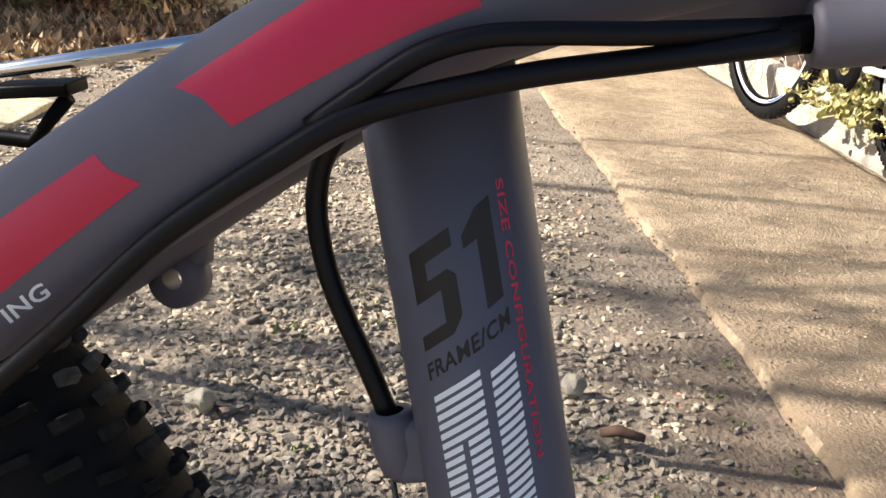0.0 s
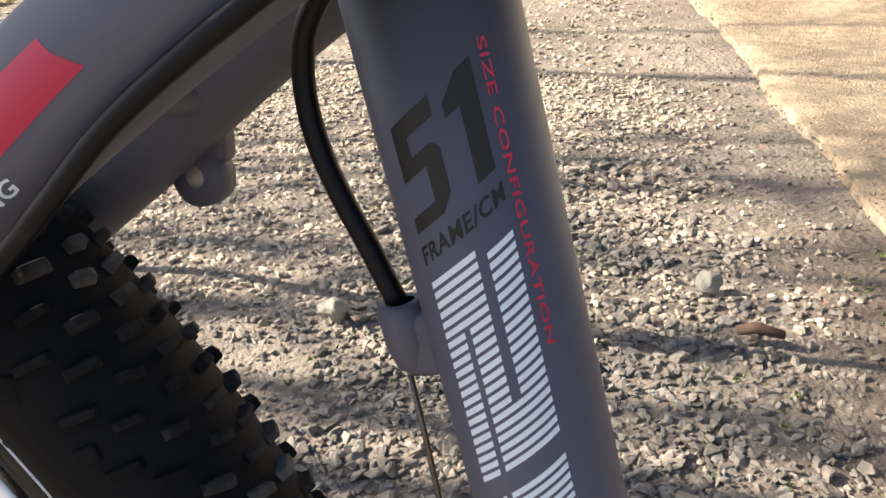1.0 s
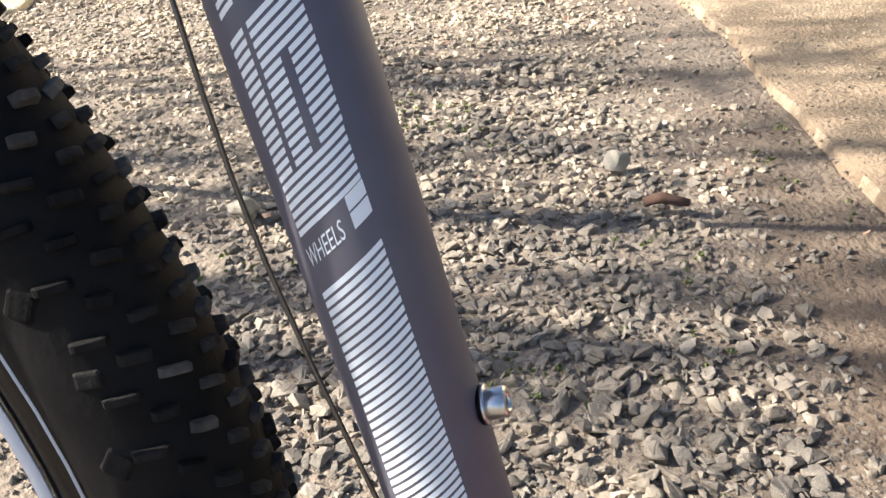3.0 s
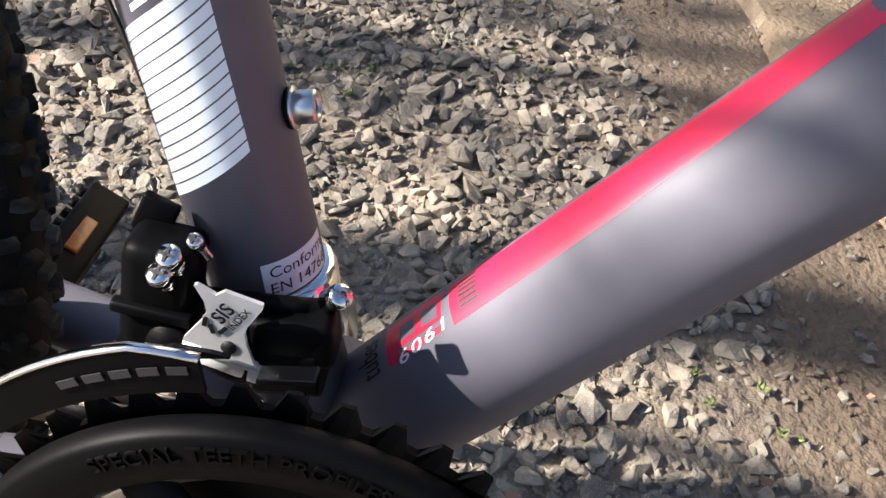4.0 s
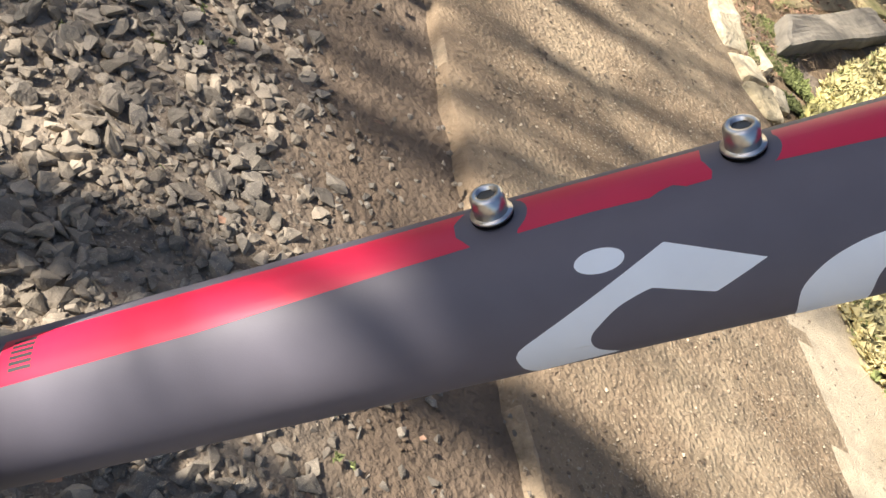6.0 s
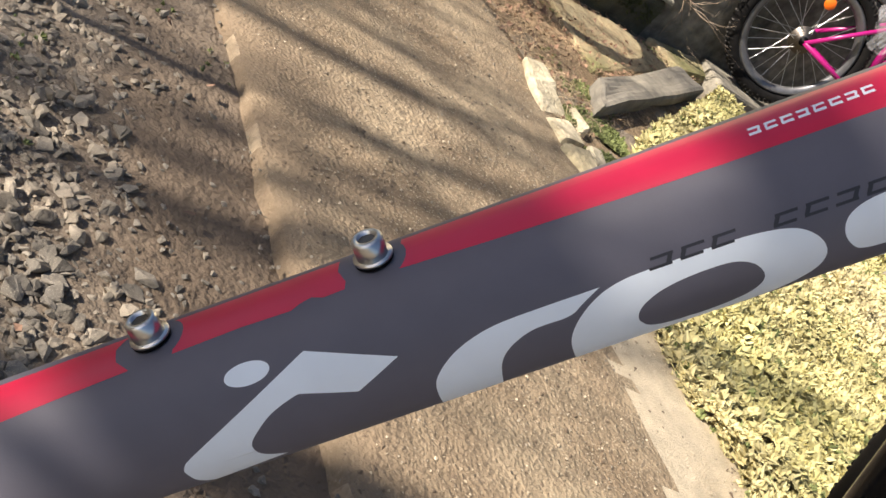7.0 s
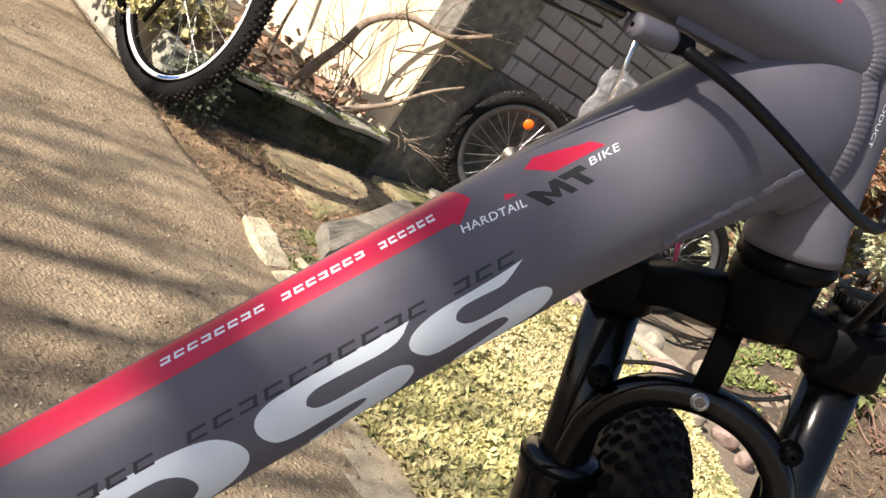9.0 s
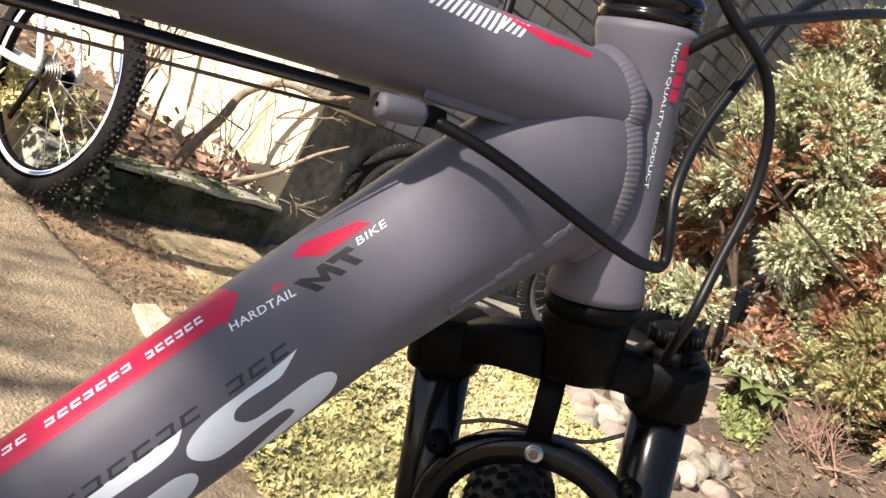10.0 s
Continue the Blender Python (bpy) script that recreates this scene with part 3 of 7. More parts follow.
def in_sedum():
    x, y_ = rng.uniform(1.1, 3.1), rng.uniform(0.1, 2.7)
    edge = right_edge(y_) + 0.05 * noise.noise((x * 3, y_ * 6, 0)) - 0.12
    if x < edge or y_ > sedum_limit(x) + 0.03 * noise.noise((x * 7, y_ * 7, 3)) or x > 2.95 - 0.35 * (2.2 - y_):
        return None
    bump_ = 0.02 + 0.05 * max(0, noise.noise((x * 4, y_ * 4, 5)) + 0.3)
    return (x, y_, bump_ * rng.random())


sow("groundcover", 44000, in_sedum, (0.008, 0.015), cushions, SEDUM, "low dry yellow-green groundcover beside the path", "groundcover")
sow("groundcover", 17000, in_sedum, (0.018, 0.028), cushions, SEDUM, "matted lower layer of the dry groundcover", "groundcover")
sow("groundcover", 2500, in_sedum, (0.010, 0.020), tufts, SEDUMG, "green shoots among the dry groundcover", "groundcover")


def in_dry():
    x, y_ = rng.uniform(0.85, 2.3), rng.uniform(1.45, 2.75)
    if x < right_edge(y_) - 0.02 or y_ > 2.48 + 0.3 * (x - 1.06) or y_ < 1.62 + (x - 1.28) * 1.2 + 0.03:
        return None
    return (x, y_, 0.0)


sow("moss", 500, lambda: (lambda p: p if p and noise.noise((p[0] * 3, p[1] * 3, 2)) > 0.1 else None)(in_dry()), (0.005, 0.012), tufts, SEDUMG, "low green growth on bare soil", "moss")
straws = [([(-0.012, 0, 0), (0.012, 0, 0), (0.02, 0.5, b), (0.010, 1.0, b * 0.4), (-0.010, 1.0, b * 0.4), (-0.004, 0.5, b)], [(0, 1, 2, 5), (5, 2, 3, 4)]) for b in (0.05, 0.12, 0.2, -0.02)]
sow("dry_grass", 5200, lambda: (lambda p: p and (p[0], p[1], 0.004 + 0.010 * rng.random()))(in_dry()), (0.02, 0.07), straws, STRAW, "thin dead straw-coloured grass on bare soil", "grass")
sow("leaf_litter", 1500, lambda: (lambda p: p and (p[0], p[1], 0.004 + 0.008 * rng.random()))(in_dry()), (0.006, 0.020), flats, LEAFB, "crumbled brown leaf litter on the garden bed", "leaves", lie=True)
sow("moss", 900, lambda: (lambda u: (1.06 + 0.80 * u + rng.gauss(0, 0.02), 2.53 + 0.265 * u + rng.gauss(0, 0.025), 0.168) if noise.noise((u * 9, 2, 8)) > -0.05 else None)(rng.random()), (0.004, 0.011), tufts, SEDUMG, "green moss on the planter ledge", "moss")
sow("moss", 700, lambda: (lambda x, y_: (x, y_, 0.003) if abs(noise.noise((x * 5, y_ * 5, 8))) > 0.25 else None)(rng.uniform(1.2, 1.42), rng.uniform(1.55, 1.95)), (0.008, 0.018), tufts, SEDUMG, "small green plants beside the slab", "plants")


def in_planter(off=0.0):
    t, u = rng.random() ** 1.6, rng.random()
    return (1.05 + 0.78 * u - 1.66 * t, 2.56 + 0.27 * u + 6.4 * t, 0.125 + 0.05 * u + 0.06 * rng.random() * (0.3 + u))


sow("dead_leaves", 1000, in_planter, (0.03, 0.06), flats, LEAFB, "heap of dead brown leaves in the planter", "leaves", lie=True)
sow("dry_tuft", 700, lambda: (rng.gauss(0.93, 0.10), rng.gauss(2.92, 0.12), 0.14 + 0.10 * rng.random()), (0.02, 0.05), tufts, SEDUM, "pale dry cushion plant at the planter edge", "plants")
sow("moss", 1500, lambda: (lambda u, q: (1.055 + 0.80 * u + rng.gauss(0, 0.006), 2.482 + 0.262 * u - 0.012 * (1 - q), 0.05 + 0.11 * q) if noise.noise((u * 7, q * 3, 5)) > 0.0 else None)(rng.random(), rng.random() ** 0.6), (0.004, 0.010), tufts, DARKMOSS, "dark moss on the planter's shaded front face", "moss")
sow("hanging_plant", 420, lambda: (rng.gauss(1.08, 0.035), rng.gauss(2.47, 0.03), rng.uniform(0.0, 0.17)), (0.010, 0.022), tufts, GREYG, "grey-green plant hanging over the planter corner", "plants")

# scraps of dead leaf and green on the gravel
sow("leaf_litter", 110, lambda: (lambda y_: (left_edge(y_) - rng.uniform(0.02, 0.9), y_, 0.004))(rng.uniform(-0.3, 2.2)), (0.006, 0.018), flats, LEAFB, "scraps of dead leaf among the gravel", "leaves", lie=True)
sow("gravel_moss", 160, lambda: (lambda x, y_: (x, y_, -0.008) if noise.noise((x * 5, y_ * 5, 4)) > 0.2 else None)(rng.uniform(-0.5, 0.4), rng.uniform(0.3, 1.5)), (0.004, 0.010), tufts, SEDUMG, "small green moss between the stones", "moss")

# ---- the grey mountain bike (x forward, y to its left, z up, leaning on its stand) ----
LEAN = 8.92
bike = thing("bicycle", "matt grey hardtail mountain bicycle with red and white decals", "bicycle", pose(0, 0, 0, -LEAN, 0, 0))


class Skin:
    """A straight or bent tube whose surface is told by distance along it and degrees round it: 0 faces the right side, 90 is (mostly) up."""

    def __init__(self, pts, radii, flip=False):
        self.p = [Vector(q) for q in pts]
        self.r = [q if isinstance(q, tuple) else (q, q) for q in radii]
        self.d = [0.0]
        for a, b in zip(self.p, self.p[1:]):
            self.d.append(self.d[-1] + (b - a).length)
        self.flip = flip

    def at(self, s, deg, lift=0.0):
        i = 0
        while i < len(self.d) - 2 and s > self.d[i + 1]:
            i += 1
        f = (s - self.d[i]) / (self.d[i + 1] - self.d[i])
        t0 = (self.p[min(i + 1, len(self.p) - 1)] - self.p[max(i - 1, 0)]).normalized()
        t1 = (self.p[min(i + 2, len(self.p) - 1)] - self.p[i]).normalized()
        t = (t0 * (1 - f) + t1 * f).normalized()
        c = self.p[i].lerp(self.p[i + 1], f)
        ru = self.r[i][1] * (1 - f) + self.r[i + 1][1] * f
        rw = self.r[i][0] * (1 - f) + self.r[i + 1][0] * f
        side = Vector((0, -1, 0))
        up = t.cross(side) if self.flip else side.cross(t)
        up.normalize()
        side = (t.cross(up) if not self.flip else up.cross(t)).normalized()
        if side.y > 0:
            side = -side
        a = radians(deg)
        return c + side * math.cos(a) * (rw + lift) + up * math.sin(a) * (ru + lift)

    def mesh(self, bm, seg=40, n=0, s0=0.0, s1=None):
        s1 = self.d[-1] if s1 is None else s1
        stops = [s0 + (s1 - s0) * k / n for k in range(n + 1)] if n else self.d
        rings = [[bm.verts.new(self.at(s, 360 * k / seg)) for k in range(seg)] for s in stops]
        for a, b in zip(rings, rings[1:]):
            for k in range(seg):
                bm.faces.new((a[k], a[(k + 1) % seg], b[(k + 1) % seg], b[k]))
        bm.faces.new(rings[0][::-1])
        bm.faces.new(rings[-1])
        bmesh.ops.recalc_face_normals(bm, faces=bm.faces)


def wrap(bm, skin, lift=0.00006, step=5.0, along=0.012):
    """Lays a flat bmesh in (distance, degrees) on a tube, cut fine enough to follow it."""
    for axis, gap in ((1, step), (0, along)):
        lo, hi = min(v.co[axis] for v in bm.verts), max(v.co[axis] for v in bm.verts)
        k = math.floor(lo / gap) + 1
        while k * gap < hi:
            no = Vector((0, 1, 0)) if axis else Vector((1, 0, 0))
            bmesh.ops.bisect_plane(bm, geom=list(bm.verts) + list(bm.edges) + list(bm.faces), plane_co=no * (k * gap), plane_no=no, dist=1e-7)
            k += 1
    lay_on = skin.flat if isinstance(skin, FlaredSkin) else skin.at
    for v in bm.verts:
        v.co = lay_on(v.co.x, v.co.y, lift)
    return bm


def poly(bm, pts):
    vs = [bm.verts.new((p[0], p[1], 0)) for p in pts]
    edges = [bm.edges.new((a, b)) for a, b in zip(vs, vs[1:] + vs[:1])]
    bmesh.ops.triangle_fill(bm, use_beauty=True, use_dissolve=False, edges=edges)


def decal(name, skin, outlines, mat, parent, label="", lift=0.00006):
    bm = bmesh.new()
    for o in outlines:
        poly(bm, rounded(o) if name == "white_shape" else o)
    wrap(bm, skin, lift)
    return part(name, bm, mat, parent, label)


def text_mesh(body, size, shear=0.0, spacing=1.0, heavy=0.0):
    c = bpy.data.curves.new("writing", "FONT")
    c.body, c.size, c.shear, c.space_character = body, size, shear, spacing
    c.resolution_u = 3
    c.offset = heavy
    c.align_x = "LEFT"
    ob = bpy.data.objects.new("writing", c)
    scene.collection.objects.link(ob)
    me = bpy.data.meshes.new_from_object(ob.evaluated_get(bpy.context.evaluated_depsgraph_get()))
    bpy.data.objects.remove(ob)
    bpy.data.curves.remove(c)
    bm = bmesh.new()
    bm.from_mesh(me)
    bpy.data.meshes.remove(me)
    return bm


def writing(name, body, place, width, height, mat, parent, label="", shear=0.0, spacing=1.0, bold=0.0):
    """Lettering fitted into width x height and laid by place(x, y) -> (distance, degrees) plus its tube."""
    bm = text_mesh(body, 1.0, shear, spacing, bold)
    xs_, ys_ = [v.co.x for v in bm.verts], [v.co.y for v in bm.verts]
    x0, x1, y0, y1 = min(xs_), max(xs_), min(ys_), max(ys_)
    skin, put = place
    for v in bm.verts:
        v.co = Vector((*put((v.co.x - x0) / (x1 - x0) * width, (v.co.y - y0) / (y1 - y0) * height), 0))
    wrap(bm, skin, 0.00012)
    return part(name, bm, mat, parent, label)


# frame tubes
BB = V(0.0625, 0, 0.2915)
ST_A = radians(74.39)
ST_UP = V(-math.cos(ST_A), 0, math.sin(ST_A))
ST0 = V(0.06, 0, 0.30)
ST_F = V(math.sin(ST_A), 0, math.cos(ST_A))


class FlaredSkin(Skin):
    """A tube that widens upwards; its lettering keeps the width it has on a straight 17.1 mm tube."""

    def flat(self, s, deg, lift=0.0):
        r = self.r[0][0] + (self.r[-1][0] - self.r[0][0]) * s / self.d[-1]
        bend = max(-55.0, min(55.0, deg))
        return self.at(s, math.degrees(math.asin((math.sin(radians(bend)) * 0.0171 - 0.0009) / r)) + deg - bend, lift)


st_skin = FlaredSkin([ST0 + ST_UP * s + ST_F * 0.0010 for s in (-0.02, 0.45)], [0.0169, 0.0193], flip=True)
# degrees on the seat tube grow towards the front of the bike
DT_A = radians(51.26)
DT_T = V(math.cos(DT_A), 0, math.sin(DT_A))
DT0 = V(0.2, 0, 0.4612)
DT_S0 = -0.205
dt_stops = [(-0.205, 0.0205, 0.0215, 0.0), (-0.15, 0.021, 0.0228, 0.0), (0.0, 0.0222, 0.0245, 0.0), (0.15, 0.0232, 0.0262, 0.0), (0.25, 0.0245, 0.0278, 0.0), (0.32, 0.026, 0.0293, -0.0002), (0.37, 0.0265, 0.0325, -0.0025), (0.41, 0.026, 0.0368, -0.0072), (0.44, 0.0243, 0.039, -0.013), (0.47, 0.0190, 0.038, -0.020)]
DT_N = V(-math.sin(DT_A), 0, math.cos(DT_A))
dt_skin = Skin([DT0 + DT_T * s + DT_N * o for s, _, _, o in dt_stops], [(b, a) for _, b, a, _ in dt_stops])
seat_tube = part("seat_tube", (lambda bm: (st_skin.mesh(bm, 48, 2), bm)[1])(bmesh.new()), GREY, bike)
down_tube = part("down_tube", (lambda bm: (dt_skin.mesh(bm, 56, 40), bm)[1])(bmesh.new()), GREY, bike)


def dt(s, a):
    return (s - DT_S0, a)


tt_ctrl = [(-0.075, 0, 0.728), (0.0, 0, 0.7430), (0.15, 0, 0.771), (0.30, 0, 0.797), (0.42, 0, 0.8165), (0.50, 0, 0.829)]
tt_skin = Skin(curve_pts(tt_ctrl, 30), [(0.0195, 0.0205)] * 31)
top_tube = part("top_tube", (lambda bm: (tt_skin.mesh(bm, 40), bm)[1])(bmesh.new()), GREY, bike)
HT_LO, HT_HI = V(0.5335, 0, 0.750), V(0.4985, 0, 0.868)
HT_UP = (HT_HI - HT_LO).normalized()
bm = bmesh.new()
lathe(bm, [(0.001, 0), (0.0222, 0), (0.0228, 0.004), (0.0212, 0.012), (0.0203, 0.03), (0.0203, 0.095), (0.0210, 0.111), (0.0228, 0.119), (0.0222, 0.1231), (0.001, 0.1231)], aim(HT_LO, HT_UP), 56)
head_tube = part("head_tube", bm, GREY, bike)
bm = bmesh.new()
lathe(bm, [(0.001, 0.1235), (0.0226, 0.1236), (0.0231, 0.127), (0.0220, 0.1275), (0.0220, 0.1295), (0.0231, 0.130), (0.0226, 0.134), (0.0205, 0.136), (0.0195, 0.150), (0.0195, 0.175), (0.0175, 0.20), (0.001, 0.20)], aim(HT_LO, HT_UP), 48)
part("headset_cup", bm, BLACKG, head_tube, "black headset cup and spacer")
bm = bmesh.new()
lathe(bm, [(0.001, -0.001), (0.0226, -0.001), (0.0229, -0.005), (0.0205, -0.009), (0.001, -0.009)], aim(HT_LO, HT_UP), 48)
part("headset_cup", bm, BLACKP, head_tube, "black lower headset cup")


# seat stays: each sweeps up past the seat tube into the top tube
def stay(side):
    c = [(-0.380, 0.068, 0.372), (-0.290, 0.058, 0.49), (-0.205, 0.046, 0.594), (-0.143, 0.037, 0.652), (-0.089, 0.031, 0.696), (-0.045, 0.022, 0.726), (0.005, 0.010, 0.745), (0.06, 0.002, 0.758)]
    pts = curve_pts([(x, side * y_, z) for x, y_, z in c], 42)
    n = len(pts)
    r = []
    for i in range(n):
        t = i / (n - 1)
        k = 0.0085 + 0.0085 * min(1, max(0, (t - 0.12) / 0.3))
        r.append((k * 0.82, k))
    return Skin(pts, r)


stay_r, stay_l = stay(-1), stay(1)
for sk in (stay_r, stay_l):
    bm = bmesh.new()
    sk.mesh(bm, 32)
    part("seat_stay", bm, GREY, bike)
# chain stays
for side in (-1, 1):
    bm = bmesh.new()
    sweep(bm, curve_pts([(0.03, side * 0.024, 0.293), (-0.06, side * 0.040, 0.300), (-0.2, side * 0.056, 0.322), (-0.383, side * 0.068, 0.352)], 18), [(0.0105, 0.0125)] * 19, seg=20)
    part("chain_stay", bm, GREY, bike)
bm = bmesh.new()
lathe(bm, [(0.001, -0.036), (0.0215, -0.036), (0.0215, 0.036), (0.001, 0.036)], aim(BB, (0, 1, 0)), 40)
part("bottom_bracket_shell", bm, GREY, bike)
# bridge between the stays, with a rack boss under the far stay
bm = bmesh.new()
sweep(bm, curve_pts([(-0.128, -0.032, 0.660), (-0.135, 0, 0.668), (-0.128, 0.032, 0.660)], 12), [(0.011, 0.006)] * 13, seg=16, up=(0, 0, 1))
bridge = part("stay_bridge", bm, GREY, bike)
bm = bmesh.new()
lathe(bm, [(0.0035, -0.004), (0.009, -0.004), (0.0095, 0.0), (0.009, 0.004), (0.0035, 0.004), (0.0035, -0.004)], aim((-0.1305, 0.040, 0.636), (0.2, 1, 0)), 24)
box(bm, (0.014, 0.008, 0.014), Matrix.Translation((-0.128, 0.040, 0.648)), 0.002)
part("rack_boss", bm, GREY, bike)


# weld beads: rows of overlapping scales round the joints
def bead(pts, width, name="weld"):
    """One bead whose width swells and shrinks, ripple by ripple."""
    line, radii = [], []
    for p, q in zip(pts, pts[1:]):
        for k in range(5):
            f = 0.90 + 0.10 * math.sin(math.pi * (k + 0.5) / 5)
            line.append(p.lerp(q, k / 5))
            radii.append((width * f, width * (0.30 * f + 0.07 * (k / 5) - 0.03)))
    bm = bmesh.new()
    sweep(bm, line, radii, seg=10)
    return part(name, bm, GREY, bike, "ripple-welded joint")


def ring_on(skin_a, s_func, n, lo=0, hi=360):
    return [skin_a.at(s_func(lo + (hi - lo) * k / (n - 1)), lo + (hi - lo) * k / (n - 1), 0.0004) for k in range(n)]


def meets_head(skin, deg):
    """Distance along a tube, at that angle round it, where it enters the head tube."""
    lo, hi = skin.d[-1] - 0.14, skin.d[-1] + 0.02
    for _ in range(22):
        mid = (lo + hi) / 2
        p = skin.at(mid, deg) - HT_LO
        gap = (p - HT_UP * p.dot(HT_UP)).length - 0.0262
        ahead = gap > 0
        if ahead:
            lo = mid
        else:
            hi = mid
    return lo


bead(ring_on(tt_skin, lambda a: meets_head(tt_skin, a), 38, -70, 150), 0.0052)
bead(ring_on(dt_skin, lambda a: meets_head(dt_skin, a), 42, -80, 60), 0.0052)
bead([tt_skin.at(s, -58 - (s - 0.49) * 40, 0.0008) for s in [0.475 + 0.0017 * k for k in range(54)]], 0.0024)

def on_down_tube(x, z):
    """The point of the down tube's right side at that distance ahead and height."""
    p = V(x, 0, z)
    s = (p - DT0).dot(DT_T)
    return min((dt_skin.at(s - DT_S0, a, 0.0003) for a in range(-88, 89, 2)), key=lambda q: (V(q.x, 0, q.z) - p).length)


bead([on_down_tube(0.4352 + 0.0496 * k / 44, 0.7253 + 0.0543 * k / 44) for k in range(45)], 0.0022)

# red and white decals of the down tube
red_low = [(-0.137, 56.5), (-0.12, 57.5), (-0.0774, 59.5), (-0.048, 63.5), (-0.02, 67.5), (-0.002, 69.5)]
decal("red_band", dt_skin, [[dt(*p) for p in red_low] + [dt(-0.0053, 80), dt(-0.0055, 92), dt(-0.0025, 105), dt(-0.03, 102), dt(-0.137, 98)]], RED, down_tube, "red band decal")
decal("red_band", dt_skin, [[dt(*p) for p in ((0.0103, 70.5), (0.030, 72), (0.0438, 71), (0.0465, 74), (0.0500, 76), (0.0530, 72.5), (0.0592, 73), (0.0600, 79), (0.0585, 91), (0.0594, 106), (0.0102, 106), (0.0125, 90))]], RED, down_tube, "red band decal with a notched end")
decal("red_band", dt_skin, [[dt(*p) for p in ((0.0736, 74), (0.10, 70.5), (0.1386, 67.4), (0.1655, 66), (0.25, 65), (0.2795, 64.6), (0.2805, 60.7), (0.2830, 64.6), (0.2899, 77), (0.287, 106), (0.0775, 106), (0.0765, 90))]], RED, down_tube, "red band decal with pale signs")
decal("red_panel", dt_skin, [[dt(*p) for p in ((-0.163, 56), (-0.1405, 58), (-0.1405, 64), (-0.158, 62), (-0.158, 66), (-0.1405, 68), (-0.1395, 98), (-0.163, 98))]], RED, down_tube, "red alloy-grade panel")
for k in range(2):
    decal("grey_sign", dt_skin, [[dt(-0.157 + 0.009 * k, 72), dt(-0.151 + 0.009 * k, 72), dt(-0.151 + 0.009 * k, 88), dt(-0.157 + 0.009 * k, 88)]], GREY, down_tube, lift=0.0001)
for a in (66, 71, 76, 81, 86, 91):
    decal("dark_sign", dt_skin, [[dt(-0.1335, a), dt(-0.1265, a), dt(-0.1265, a + 3), dt(-0.1335, a + 3)]], DARKD, down_tube, lift=0.0001)
writing("alloy_grade", "6061", (dt_skin, lambda x, y_: dt(-0.1588 + x, 52.6 + x / 0.0193 * 6 + y_ / 0.0232 * 57.3)), 0.0193, 0.0042, WHITE, down_tube, "white lettering 6061", 0.15, 1.15, 0.006)
writing("tube_lettering", "tubes", (dt_skin, lambda x, y_: dt(-0.1665 - y_, 56 + x / 0.0232 * 57.3)), 0.0150, 0.0085, BLACKD, down_tube, "dark lettering", 0.0)
decal("red_patch", dt_skin, [[dt(*p) for p in ((0.3119, 77), (0.3199, 61.6), (0.3413, 60.8), (0.3375, 70), (0.334, 71.5), (0.3179, 84))], [dt(*p) for p in ((0.2989, 60.2), (0.3041, 60.1), (0.3001, 66))]], RED, down_tube, "small red decals")
writing("model_lettering", "HARDTAIL", (dt_skin, lambda x, y_: dt(0.2800 + x, 53.8 - x / 0.0245 * 5.5 + y_ / 0.026 * 57.3)), 0.0245, 0.0030, WHITE, down_tube, "white lettering", 0.2, 1.08, 0.012)
em = [(0, 0), (0.0038, 0), (0.0038, 0.0040), (0.0072, 0.0008), (0.0086, 0.0008), (0.0120, 0.0040), (0.0120, 0), (0.0158, 0), (0.0158, 0.0072), (0.0120, 0.0072), (0.0079, 0.0036), (0.0038, 0.0072), (0, 0.0072)]
tee = [(0.0203, 0), (0.0243, 0), (0.0243, 0.0048), (0.0285, 0.0048), (0.0285, 0.0072), (0.0168, 0.0072), (0.0168, 0.0048), (0.0203, 0.0048)]
for glyph in (em, tee):
    decal("model_lettering", dt_skin, [[dt(0.3108 + x * 0.80 - y_ * 0.68, 41.0 + y_ / 0.0262 * 57.3) for x, y_ in glyph]], BLACKD, down_tube, "heavy black letter")
writing("model_lettering", "BIKE", (dt_skin, lambda x, y_: dt(0.3320 + x, 52.0 + y_ / 0.028 * 57.3)), 0.0135, 0.0028, WHITE, down_tube, "white lettering", 0.2, 1.05)
# pale unreadable signs on the red band, dark signs above the white shapes: plain bars
def sign_bars(s0, s1, n, lo, hi, thin, mat, skip=()):
    """Plain bars in pairs, one pair for each sign."""
    w = (s1 - s0) / n
    for k in range(n):
        if k in skip:
            continue
        for a, b in ((lo, lo + thin), (hi - thin, hi)):
            x = s0 + w * k + (0.10 * w if a > lo else 0)
            decal("sign_bar", dt_skin, [[dt(x, a), dt(x + 0.74 * w, a), dt(x + 0.74 * w, b), dt(x, b)]], mat, down_tube, lift=0.0001)
        x = s0 + w * k + (0.0 if k % 3 else 0.55 * w)
        decal("sign_bar", dt_skin, [[dt(x, lo + thin), dt(x + 0.16 * w, lo + thin), dt(x + 0.26 * w, hi - thin), dt(x + 0.10 * w, hi - thin)]], mat, down_tube, lift=0.0001)


for a0, a1, n, low in ((0.1755, 0.2128, 8, 79.5), (0.2178, 0.2498, 7, 78.0), (0.254, 0.2762, 6, 75.5)):
    sign_bars(a0, a1, n, low, low + 7.5, 2.4, WHITE)
sign_bars(0.1371, 0.2935, 18, 18.0, 26.0, 1.9, DARKD, (3, 14))
